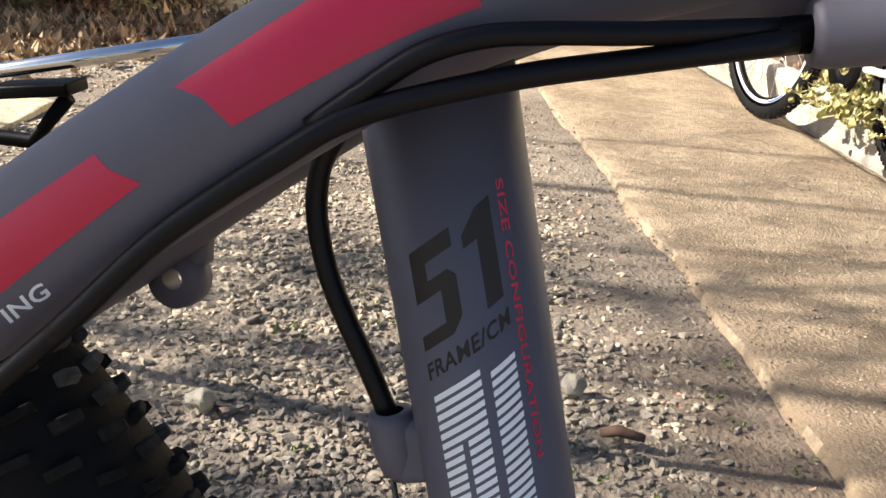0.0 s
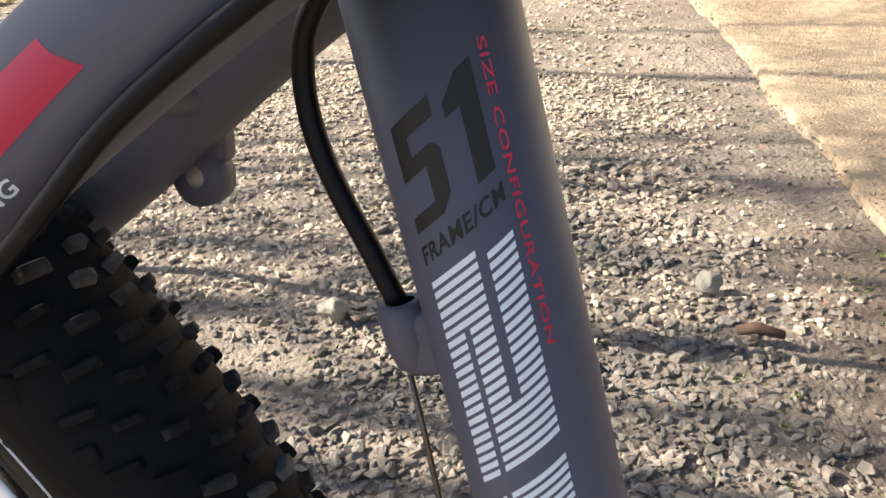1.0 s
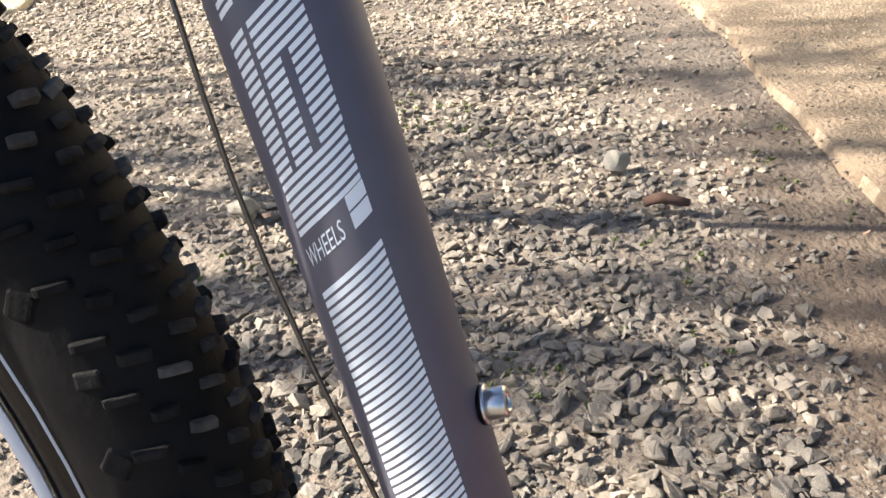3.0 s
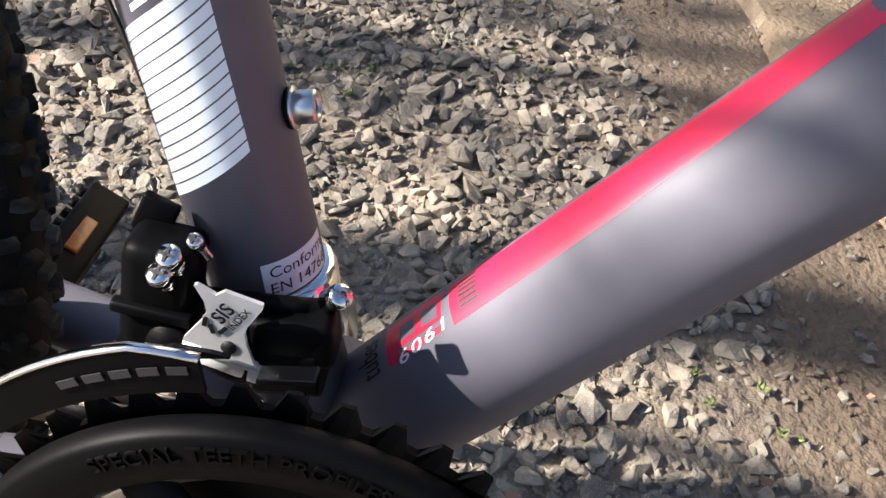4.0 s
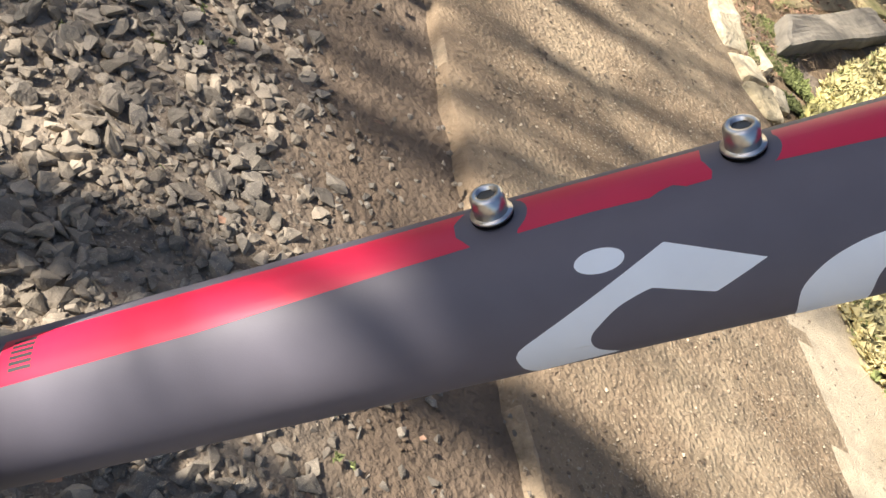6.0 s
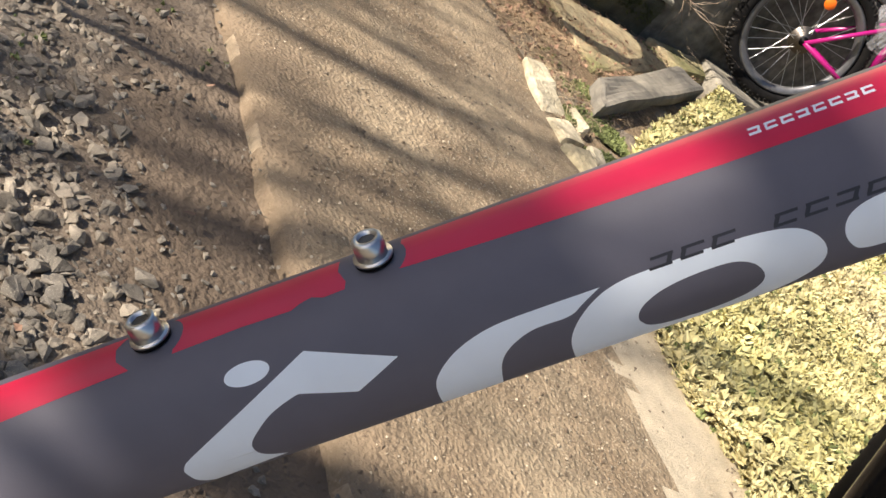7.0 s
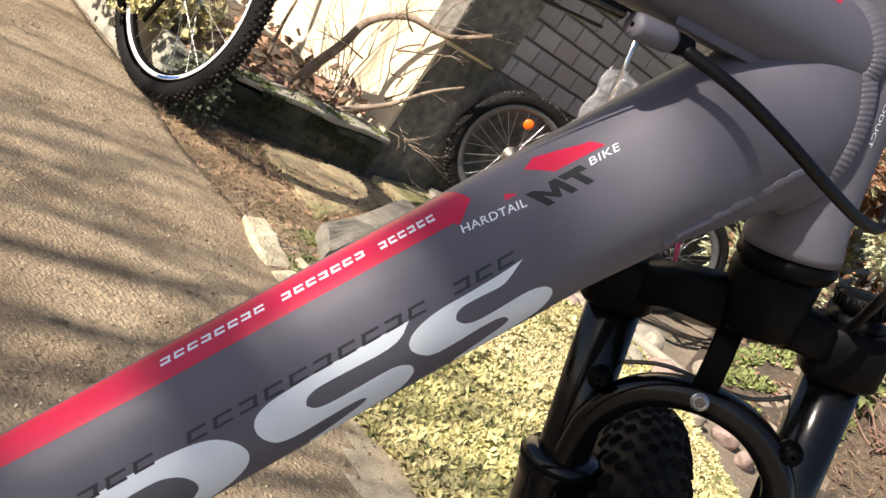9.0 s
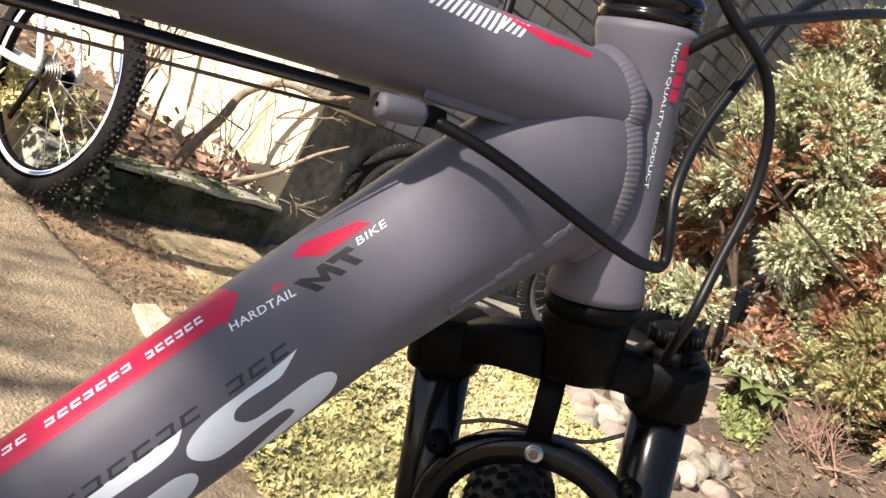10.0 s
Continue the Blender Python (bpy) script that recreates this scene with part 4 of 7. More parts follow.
# large rounded white shapes
def rounded(pts, times=2):
    """Cuts blunt corners of an outline in (distance, degrees), keeping its sharp ones."""
    for _ in range(times):
        out = []
        n = len(pts)
        for i in range(n):
            p, q, r = (Vector((pts[(i + d) % n][0], pts[(i + d) % n][1] * 0.00043)) for d in (-1, 0, 1))
            if (q - p).length < 1e-6 or (r - q).length < 1e-6 or (q - p).angle(r - q) > radians(52):
                out.append(pts[i])
                continue
            a, b = q.lerp(p, 0.25), q.lerp(r, 0.25)
            out += [(a.x, a.y / 0.00043), (b.x, b.y / 0.00043)]
        pts = out
    return pts


arrow = [(0.0017, -14), (0.0017, -10), (0.0042, -1.5), (0.0433, 41.6), (0.0441, 42.4), (0.0448, 41.7), (0.0670, 19.6), (0.0545, 6.1), (0.0538, 5.4), (0.0531, 6.0), (0.0395, 17.3), (0.0386, 17.6), (0.035, 15.4), (0.0294, 10.5), (0.0246, 1.3), (0.0216, -6), (0.0212, -14), (0.0225, -22), (0.0252, -28), (0.028, -34), (0.006, -42), (0.0025, -28)]
spot = [(0.0281 + 0.0063 * math.cos(2 * math.pi * k / 20), 40.6 + 7.4 * math.sin(2 * math.pi * k / 20)) for k in range(20)]
hook = [(0.0735, -46), (0.0733, -26), (0.0735, -10.2), (0.0755, -1.5), (0.0799, 8), (0.0857, 14.2), (0.0928, 18.2), (0.1025, 19), (0.1231, 18.9), (0.118, 12.8), (0.1138, 6.3), (0.1065, 7.1), (0.1016, 6.2), (0.0958, 0), (0.0925, -9.4), (0.0916, -24.8), (0.0916, -46)]
ring_out = [(0.1135, -46), (0.1122, -22), (0.1124, -9.5), (0.1153, 2.5), (0.1214, 13.7), (0.1286, 18.7), (0.1369, 19.5), (0.1517, 19.8), (0.165, 19.3), (0.1745, 16.3), (0.1799, 11.7), (0.1842, 2.5), (0.1862, -8), (0.1858, -17), (0.1833, -26), (0.177, -36), (0.168, -46)]
ring_in = [(0.1500, -34), (0.1400, -32), (0.1345, -26), (0.1320, -17), (0.1316, -11.4), (0.1328, -4.4), (0.1373, 2.0), (0.1434, 5.4), (0.1500, 6.4), (0.1569, 6.6), (0.1617, 4.6), (0.1660, -1.5), (0.1684, -12), (0.1678, -20.3), (0.1641, -28.1), (0.1570, -33)]
decal("white_shape", dt_skin, [[dt(*p) for p in arrow], [dt(*p) for p in spot]], WHITE, down_tube, "white arrow and dot")
decal("white_shape", dt_skin, [[dt(*p) for p in hook]], WHITE, down_tube, "white rounded shape")
decal("white_shape", dt_skin, [[dt(*p) for p in ring_out[:8] + ring_in[8::-1] + [(0.1500, -46)]],
                                [dt(*p) for p in ring_out[7:] + [(0.1500, -46), ring_in[0]] + ring_in[:7:-1]]], WHITE, down_tube, "white rounded ring shape")
curve_a = [(0.196, -19), (0.1935, -13.3), (0.191, -3.3), (0.191, 5.9), (0.1931, 12.2), (0.1976, 16), (0.2044, 17.4), (0.2232, 18.8), (0.2498, 18.3), (0.2435, 6.2), (0.221, 8.1), (0.213, 8.2), (0.2093, 5.0), (0.2084, -0.1), (0.2104, -6.3), (0.2163, -8.7), (0.230, -8.5), (0.2375, -8.3), (0.2422, -10.4), (0.2455, -16), (0.246, -24), (0.243, -33), (0.2396, -38.8), (0.230, -46), (0.205, -50), (0.205, -42), (0.218, -33), (0.226, -28), (0.2275, -24.5), (0.2262, -21.5), (0.222, -20.5), (0.212, -21), (0.202, -22)]
curve_b = [(0.2530, -18), (0.2486, -9.8), (0.2465, -2.8), (0.2467, 3), (0.2487, 7.7), (0.2531, 11.8), (0.2602, 14.6), (0.275, 14.8), (0.2864, 15.8), (0.2943, 17.4), (0.288, 10.3), (0.2841, 6.8), (0.2744, 8.2), (0.2677, 8.0), (0.2654, 5), (0.2648, 0.9), (0.2669, -5.6), (0.2721, -9.2), (0.2835, -8.3), (0.2928, -7.5), (0.2985, -10), (0.3018, -15.1), (0.3028, -22), (0.3010, -30), (0.297, -38), (0.287, -46), (0.262, -50), (0.262, -42), (0.2739, -33), (0.2815, -29.5), (0.2839, -26), (0.2832, -21), (0.2808, -17.5), (0.2741, -16.5), (0.2608, -18.5)]
for shape in (curve_a, curve_b):
    decal("white_shape", dt_skin, [[dt(*p) for p in shape]], WHITE, down_tube, "white rounded double-curve shape")


# socket bolts on the tubes
def bolt(p, way, parent, r=0.0045, h=0.0078):
    m = aim(p, way)
    bm = bmesh.new()
    lathe(bm, [(0.0025, h - 0.0030), (0.0027, h), (r * 0.86, h), (r, h - 0.0008), (r, 0.0014), (r * 0.9, 0.001)], m, 28)
    ob = part("bolt", bm, STEEL, parent, "silver socket-head bolt")
    bm = bmesh.new()
    bmesh.ops.create_cone(bm, cap_ends=True, segments=6, radius1=0.0026, radius2=0.0026, depth=0.0030, matrix=m @ Matrix.Translation((0, 0, h - 0.0024)))
    part("hex_socket", bm, WIRE, ob, "dark hexagon socket", smooth=False)
    for k, (rr, z, mat) in enumerate(((r * 1.22, 0.0, BLACKP), (r * 1.24, 0.0010, STEEL))):
        bm = bmesh.new()
        lathe(bm, [(0.001, z), (rr, z), (rr * 1.02, z + 0.0005), (rr, z + 0.0009), (0.001, z + 0.0009)], m, 28)
        part("washer", bm, mat, ob, "washer")
    return ob


for s in (0.1820, 0.1180):
    bolt(ST0 + ST_UP * s + ST_F * 0.0187, ST_F, bike)
for s in (0.0050, 0.0690):
    bolt(dt_skin.at(s - DT_S0, 90, 0.0002), DT_N, bike)
    bm = bmesh.new()
    wrapped = [dt(s + 0.0090 * math.cos(2 * math.pi * k / 24), 90 + 21 * math.sin(2 * math.pi * k / 24)) for k in range(24)]
    poly(bm, wrapped)
    wrap(bm, dt_skin, 0.00009)
    part("bolt_boss", bm, GREY, down_tube, "bare grey boss round a bolt")

# ---- seat tube lettering ----
RS = 0.0171
deg = lambda arc: arc / RS * 57.3


def st(x, y_, s0, a0, tilt=0.52):
    """x across towards the front, y up the tube, with the slant of the lettering."""
    return (s0 + y_ + x * tilt + 0.02, a0 + deg(x))


five = [(0.0, 0.0035), (0.0, 0.0), (0.0085, 0.0), (0.0110, 0.0030), (0.0110, 0.0125), (0.0092, 0.0148), (0.0040, 0.0148), (0.0040, 0.0190), (0.0110, 0.0190), (0.0110, 0.0233), (0.0, 0.0233), (0.0, 0.0112), (0.0070, 0.0112), (0.0070, 0.0035)]
one = [(0.0170, 0.0), (0.0215, 0.0), (0.0215, 0.0233), (0.0175, 0.0233), (0.0135, 0.0195), (0.0135, 0.0165), (0.0170, 0.0165)]
decal("size_number", st_skin, [[st(x, y_, 0.3600, -31) for x, y_ in o] for o in (five, one)], BLACKD, seat_tube, "black size number 51")
writing("size_lettering", "FRAME/CM", (st_skin, lambda x, y_: st(x, y_, 0.3528, -31)), 0.0222, 0.0042, BLACKD, seat_tube, "black lettering", 0.0, 1.1, 0.02)
writing("size_lettering", "SIZE CONFIGURATION", (st_skin, lambda x, y_: (0.3975 - x + 0.02, 49.5 + deg(y_))), 0.0668, 0.0024, RED, seat_tube, "red lettering", 0.0, 1.05, 0.012)
writing("wheel_lettering", "WHEELS", (st_skin, lambda x, y_: st(x, y_, 0.2360, -28)), 0.0128, 0.0052, WHITE, seat_tube, "white lettering")


def stripes(name, s_lo, s_hi, cols, period=0.0024, fill=0.62, tilt=0.52):
    out = []
    s = s_lo
    while s < s_hi:
        for a0, a1, lo, hi in cols:
            if lo <= s < hi:
                x0, x1 = radians(a0) * RS, radians(a1) * RS
                n = max(1, int((a1 - a0) / 12))
                e = [(s + x0 * tilt + (x1 - x0) * tilt * k / n, a0 + (a1 - a0) * k / n) for k in range(n + 1)]
                out.append([(q + 0.02, a) for q, a in e] + [(q + 0.02 + period * fill, a) for q, a in e[::-1]])
        s += period
    for o in out:
        decal(name, st_skin, [o], WHITE, seat_tube)


stripes("number_stripe", 0.3040, 0.3530, [(-30, 12, 0.339, 0.4), (-30, -11, 0.3, 0.339), (-6, 43, 0.3, 0.318), (-6, 12, 0.318, 0.339), (20, 43, 0.318, 0.3520)])
stripes("number_stripe", 0.2490, 0.2985, [(-29, -11, 0.262, 0.2985), (-6, 43, 0.2865, 0.2985), (-6, 12, 0.262, 0.2865), (20, 44, 0.262, 0.2865), (-29, 43, 0.249, 0.262)])
decal("white_square", st_skin, [[st(x, y_, 0.2440, 24) for x, y_ in ((0, 0.0), (0.0058, 0.0), (0.0058, 0.0042), (0, 0.0042))], [st(x, y_, 0.2440, 24) for x, y_ in ((0, 0.0047), (0.0058, 0.0047), (0.0058, 0.0085), (0, 0.0085))]], WHITE, seat_tube, "white square")
stripes("panel_stripe", 0.1560, 0.2335, [(-27, 43, 0, 1)], 0.0026, 0.66)
stripes("panel_stripe", 0.1075, 0.1530, [(-50, 40, 0, 1)], 0.0036, 0.86)
bm = bmesh.new()
poly(bm, [(0.0885, 19), (0.0998, 21), (0.1003, 100), (0.0885, 96)])
wrap(bm, st_skin, 0.00008)
label_part = part("label", bm, LABEL, seat_tube, "white paper label")
writing("label_lettering", "Conform", (st_skin, lambda x, y_: (0.0952 + y_, 28 + deg(x))), 0.0205, 0.0034, BLACKD, label_part, "", 0.1)
writing("label_lettering", "EN 14766", (st_skin, lambda x, y_: (0.0901 + y_, 25 + deg(x))), 0.0215, 0.0033, BLACKD, label_part, "", 0.1)
for child in label_part.children:
    for v in child.data.vertices:
        v.co += (v.co - (ST0 + ST_UP * (v.co - ST0).dot(ST_UP))).normalized() * 0.0001

# red decals on the near seat stay
def stay_at(p):
    """Distance along the near stay nearest to a point."""
    return min((((Vector(p) - q).length, d) for q, d in zip(stay_r.p, stay_r.d)))[1]


sA, sB, sC = stay_at((-0.093, -0.032, 0.693)), stay_at((-0.110, -0.034, 0.680)), stay_at((-0.137, -0.036, 0.657))
decal("red_patch", stay_r, [[(sA - 0.005, 30), (sA - 0.001, 12), (sA + 0.001, -14), (sA + 0.055, -20), (sA + 0.055, 38)]], RED, bike, "red decal on the seat stay")
decal("red_patch", stay_r, [[(sB - 0.004, 20), (sB - 0.003, 6), (sB + 0.001, -14), (sC - 0.002, -22), (sC - 0.020, -16), (sC - 0.016, 0), (sC - 0.002, 4), (sC + 0.001, 20)]], RED, bike, "red decal on the seat stay")

sI = stay_at((-0.134, -0.036, 0.660)) - 0.007
writing("stay_lettering", "ING", (stay_r, lambda x, y_: (sI + x, -46 + y_ / 0.016 * 57.3)), 0.0125, 0.0040, WHITE, bike, "white lettering on the seat stay", 0.2, 1.05, 0.02)

# ---- cables ----
def line_part(name, ctrl, r, mat, parent, label="", n=40, seg=12):
    bm = bmesh.new()
    pts = curve_pts(ctrl, n)
    sweep(bm, pts, r, seg=seg, up=(0.13, 0.7, 0.7))
    return part(name, bm, mat, parent, label)


line_part("cable_housing", [(-0.34, -0.085, 0.40), (-0.25, -0.075, 0.508), (-0.1353, -0.050, 0.630), (-0.1157, -0.048, 0.6505), (-0.0975, -0.046, 0.6705), (-0.0745, -0.043, 0.6895), (-0.0593, -0.040, 0.6998), (-0.0319, -0.036, 0.7095), (-0.0075, -0.030, 0.7155), (0.0225, -0.020, 0.7225)], 0.0026, HOUSING, bike, "glossy black cable housing", 64)
line_part("cable_housing", [(-0.0700, -0.040, 0.6955), (-0.0603, -0.0395, 0.7035), (-0.0551, -0.039, 0.7079), (-0.0499, -0.039, 0.7117), (-0.0436, -0.039, 0.7148), (-0.0351, -0.038, 0.7174), (-0.0225, -0.036, 0.7191), (-0.007, -0.032, 0.7208), (0.024, -0.014, 0.7255)], 0.0024, HOUSING, bike, "black cable housing", 24)
line_part("cable_housing", [(-0.066, -0.006, 0.702), (-0.0761, -0.002, 0.6866), (-0.0786, 0.0, 0.6767), (-0.0777, 0.0, 0.6669), (-0.0743, 0.0, 0.6557), (-0.0689, 0.0, 0.6447), (-0.0628, 0.0, 0.6343), (-0.0551, 0.0, 0.6200)], 0.0028, HOUSING, bike, "black cable housing", 30)


def stop(name, p, way, length=0.036, r=0.0062):
    """A cable stop: a painted barrel on the tube with a dark ferrule."""
    bm = bmesh.new()
    m = aim(p, way)
    lathe(bm, [(0.001, 0), (r * 0.9, 0), (r, 0.002), (r, length - 0.002), (r * 0.9, length), (0.001, length)], m, 24)
    ob = part(name, bm, GREY, bike, "grey cable stop")
    bm = bmesh.new()
    lathe(bm, [(0.001, -0.009), (0.0036, -0.009), (0.004, -0.003), (0.004, 0.001), (0.001, 0.001)], m, 18)
    part("ferrule", bm, BLACKP, ob, "dark ferrule")
    return ob


stop("cable_stop", V(0.026, -0.016, 0.7245), (0.97, 0.02, 0.165), 0.040, 0.0072)
stop("cable_stop", V(0.396, -0.013, 0.7865), (-0.97, 0.0, -0.19), 0.019, 0.0048)
bm = bmesh.new()
SB = V(-0.0545, 0, 0.6205)
lathe(bm, [(0.0034, 0.001), (0.0056, 0.001), (0.0064, -0.001), (0.0064, -0.009), (0.0050, -0.015), (0.0022, -0.018), (0.0010, -0.018)], aim(SB, ST_UP), 24)
box(bm, (0.013, 0.0100, 0.017), Matrix.Translation(SB - ST_UP * 0.0095 + ST_F * 0.0058) @ Matrix.Rotation(radians(-15.6), 4, "Y"), 0.0035, 3)
part("cable_stop", bm, GREY, bike, "grey cable stop behind the seat tube")
line_part("inner_wire", [(-0.0525, 0, 0.604), (-0.030, -0.002, 0.52), (0.022, -0.010, 0.398)], 0.0008, WIRE, bike, "bare steel wire", 8, 8)
for w, z in ((-0.018, 0.001), (-0.010, -0.005)):
    line_part("inner_wire", [(0.066, w, 0.730 + z), (0.372, w + 0.004, 0.7825 + z)], 0.0007, WIRE, bike, "bare steel wire", 4, 8)
line_part("cable_housing", [(0.02, -0.004, 0.7240), (0.2, -0.006, 0.7545), (0.375, -0.008, 0.7850)], 0.0024, HOUSING, bike, "black cable housing", 20)
line_part("cable_housing", [(0.400, -0.013, 0.7870), (0.4204, -0.028, 0.7835), (0.4413, -0.038, 0.7785), (0.4700, -0.044, 0.7727), (0.4984, -0.046, 0.7695), (0.5137, -0.045, 0.7730), (0.5110, -0.043, 0.7878), (0.5110, -0.038, 0.8051), (0.5230, -0.030, 0.8330), (0.5360, -0.028, 0.862), (0.555, -0.025, 0.900), (0.60, -0.02, 0.94)], 0.0025, HOUSING, bike, "black cable housing bent round the head tube", 60)
line_part("cable_housing", [(0.475, -0.030, 0.895), (0.501, -0.038, 0.8765), (0.5308, -0.040, 0.8670), (0.5507, -0.040, 0.8486), (0.5598, -0.040, 0.8197), (0.5558, -0.040, 0.7832), (0.5527, -0.040, 0.7567), (0.570, -0.024, 0.737), (0.615, 0.010, 0.715)], 0.0025, HOUSING, bike, "black brake cable housing", 60)
line_part("cable_housing", [(0.5065, -0.004, 0.848), (0.5060, -0.026, 0.866), (0.5126, -0.040, 0.8781), (0.5538, -0.040, 0.9006), (0.5914, -0.040, 0.9199), (0.66, -0.03, 0.95)], 0.0025, HOUSING, bike, "black cable housing", 40)
line_part("cable_housing", [(0.47, 0.02, 0.80), (0.455, 0.035, 0.83), (0.46, 0.045, 0.90), (0.50, 0.05, 0.96)], 0.0025, HOUSING, bike, "black cable housing", 30)


# ---- wheels ----
WORN = material("worn_rubber", (0.0075, 0.007, 0.007), rough=0.8, spread=0.3, scale=200, bump=0.0004, bump_scale=400, second=(0.020, 0.019, 0.017), spec=0.10, island=0.4)


def tyre_knobs(places_, m):
    bm = bmesh.new()
    box(bm, (1, 1, 1), m)
    for v in bm.verts:
        if v.co.x > 0:
            v.co.y, v.co.z = v.co.y * 0.72, v.co.z * 0.78
    bmesh.ops.bevel(bm, geom=list(bm.edges), offset=0.09, segments=1, affect="EDGES")
    bm.verts.ensure_lookup_table()
    for i, v in enumerate(bm.verts):
        v.index = i
    t = ([v.co.copy() for v in bm.verts], [[v.index for v in f.verts] for f in bm.faces])
    bm.free()
    return t


def make_wheel(c, R, half, rim_r, parent, spokes=32, tread=170, rim_mat=RIMM, detail=True, name="wheel", labels="black knobbly tyre", m=None, tread_mat=DUSTY):
    """A spoked wheel about the y axis: tyre with knobs, rim, hub and spokes."""
    turn = aim(c, (0, 1, 0)) if m is None else m @ aim((0, 0, 0), (0, 1, 0))
    bm = bmesh.new()
    prof = []
    depth = R - rim_r
    for k in range(21):
        a = radians(-40 + 260 * k / 20)
        prof.append((rim_r + depth * 0.44 + depth * 0.50 * math.sin(a), half * 0.96 * math.cos(a)))
    lathe(bm, prof, turn, 120)
    w = part(name, bm, RUBBER, parent, labels)
    knob = tyre_knobs(None, Matrix())
    out, flat = [], []
    k = R / 0.343 * 170 / tread

    def lug(a0, b, size, lean, lift):
        rr = rim_r + depth * 0.44 + depth * 0.50 * math.cos(b) + lift * math.cos(b)
        z = half * 0.96 * math.sin(b) + lift * math.sin(b)
        return (0, turn @ Matrix.Rotation(a0, 4, "Z") @ Matrix.Translation((rr, 0, z)) @ Matrix.Rotation(-b, 4, "Y") @ Matrix.Rotation(lean, 4, "X") @ Matrix.Diagonal((*size, 1)))

    for j in range(tread):
        a0 = 2 * math.pi * j / tread
        for b in ((-13, 13, -46, 46) if j % 2 else (0, -30, 30)):
            size = (0.0040, 0.0052 * k * rng.uniform(0.85, 1.15), (0.0088 if abs(b) > 20 else 0.0070) * rng.uniform(0.85, 1.15))
            (flat if abs(b) > 40 else out).append(lug(a0, radians(b), size, rng.uniform(-0.1, 0.1) + 0.3 * (b > 0) - 0.3 * (b < 0), 0.0012))
        for sgn in (-1, 1):
            if j % 2 == 0:
                flat.append(lug(a0, sgn * radians(63), (0.0036, 0.0046 * k, 0.0112), rng.uniform(-0.12, 0.12) + sgn * 0.25, 0.0006))
            if detail and j % 6 == 0:
                flat.append(lug(a0, sgn * radians(84), (0.0018, 0.0095, 0.0095), 0.78, 0.0))
            if detail and j % 6 == 3:
                flat.append(lug(a0, sgn * radians(74), (0.0024, 0.0060, 0.0085), 0.3 * sgn, 0.0))
            if detail and j % 6 == 1:
                flat.append(lug(a0, sgn * radians(136), (0.0009, 0.0030, 0.0030), 0.0, 0.0))
    mass("tread", [knob], out, tread_mat, "dusty rubber tread blocks", "", "stuff", parent=w)
    if flat:
        mass("sidewall_relief", [knob], flat, WORN, "black rubber shoulder blocks and sidewall marks", "", "stuff", parent=w)
    bm = bmesh.new()
    lathe(bm, [(rim_r + 0.004, -half * 0.42), (rim_r + 0.005, -half * 0.52), (rim_r - 0.004, -half * 0.54), (rim_r - 0.020, -half * 0.42), (rim_r - 0.026, 0), (rim_r - 0.020, half * 0.42), (rim_r - 0.004, half * 0.54), (rim_r + 0.005, half * 0.52), (rim_r + 0.004, half * 0.42)], turn, 96)
    rim = part("rim", bm, rim_mat, w, "alloy rim")
    bm = bmesh.new()
    lathe(bm, [(0.001, -0.05), (0.006, -0.05), (0.008, -0.042), (0.026, -0.036), (0.026, -0.031), (0.013, -0.026), (0.011, 0), (0.013, 0.026), (0.026, 0.031), (0.026, 0.036), (0.008, 0.042), (0.006, 0.05), (0.001, 0.05)], turn, 28)
    part("hub", bm, BLACKP, w, "hub")
    for k in range(spokes):
        a = 2 * math.pi * k / spokes
        side = 1 if k % 2 else -1
        lead = (0.62 if (k // 2) % 2 else -0.62)
        p = turn @ Vector((0.024 * math.cos(a + lead), 0.024 * math.sin(a + lead), side * 0.033))
        q = turn @ Vector(((rim_r - 0.022) * math.cos(a), (rim_r - 0.022) * math.sin(a), side * 0.003))
        bm = bmesh.new()
        sweep(bm, [p, q], 0.0010, seg=6, up=(0.3, 0.9, 0.1), cap=False)
        part("spoke", bm, STEEL, w)
    return w


HUB = V(-0.378, 0, 0.3580)
rear = make_wheel(HUB, 0.3565, 0.0285, 0.3010, bike, tread=242, name="rear_wheel", rim_mat=BLACKG)
bm = bmesh.new()
for zz in (-0.0145,):
    lathe(bm, [(0.2970, zz), (0.3008, zz - 0.0002), (0.3008, zz - 0.0008), (0.2970, zz - 0.0006)], aim(HUB, (0, 1, 0)), 96)
    lathe(bm, [(0.2845, zz), (0.2895, zz - 0.0002), (0.2895, zz - 0.0008), (0.2845, zz - 0.0006)], aim(HUB, (0, 1, 0)), 96)
part("rim_line", bm, WHITEP, rear, "bright machined rim edge")
# ---- suspension fork, turned to the left on its steering axis: x ahead, y left, z up the axis ----
STEER_TURN = 44.7
fork_ahead = V(HT_UP.z, 0, -HT_UP.x)
ca, sa = math.cos(radians(STEER_TURN)), math.sin(radians(STEER_TURN))
way_f, way_l = fork_ahead * ca + V(0, sa, 0), V(0, ca, 0) - fork_ahead * sa
STEER = Matrix.Translation(HT_LO + V(-0.005, 0.010, -0.002)) @ Matrix((way_f, way_l, HT_UP)).transposed().to_4x4()
front = make_wheel(V(0, 0, 0), 0.335, 0.0290, 0.278, bike, name="front_wheel", rim_mat=BLACKP, tread_mat=WORN, m=STEER @ Matrix.Translation((0.058, 0.010, -0.468)))


def steered(bm):
    for v in bm.verts:
        v.co = STEER @ v.co
    return bm


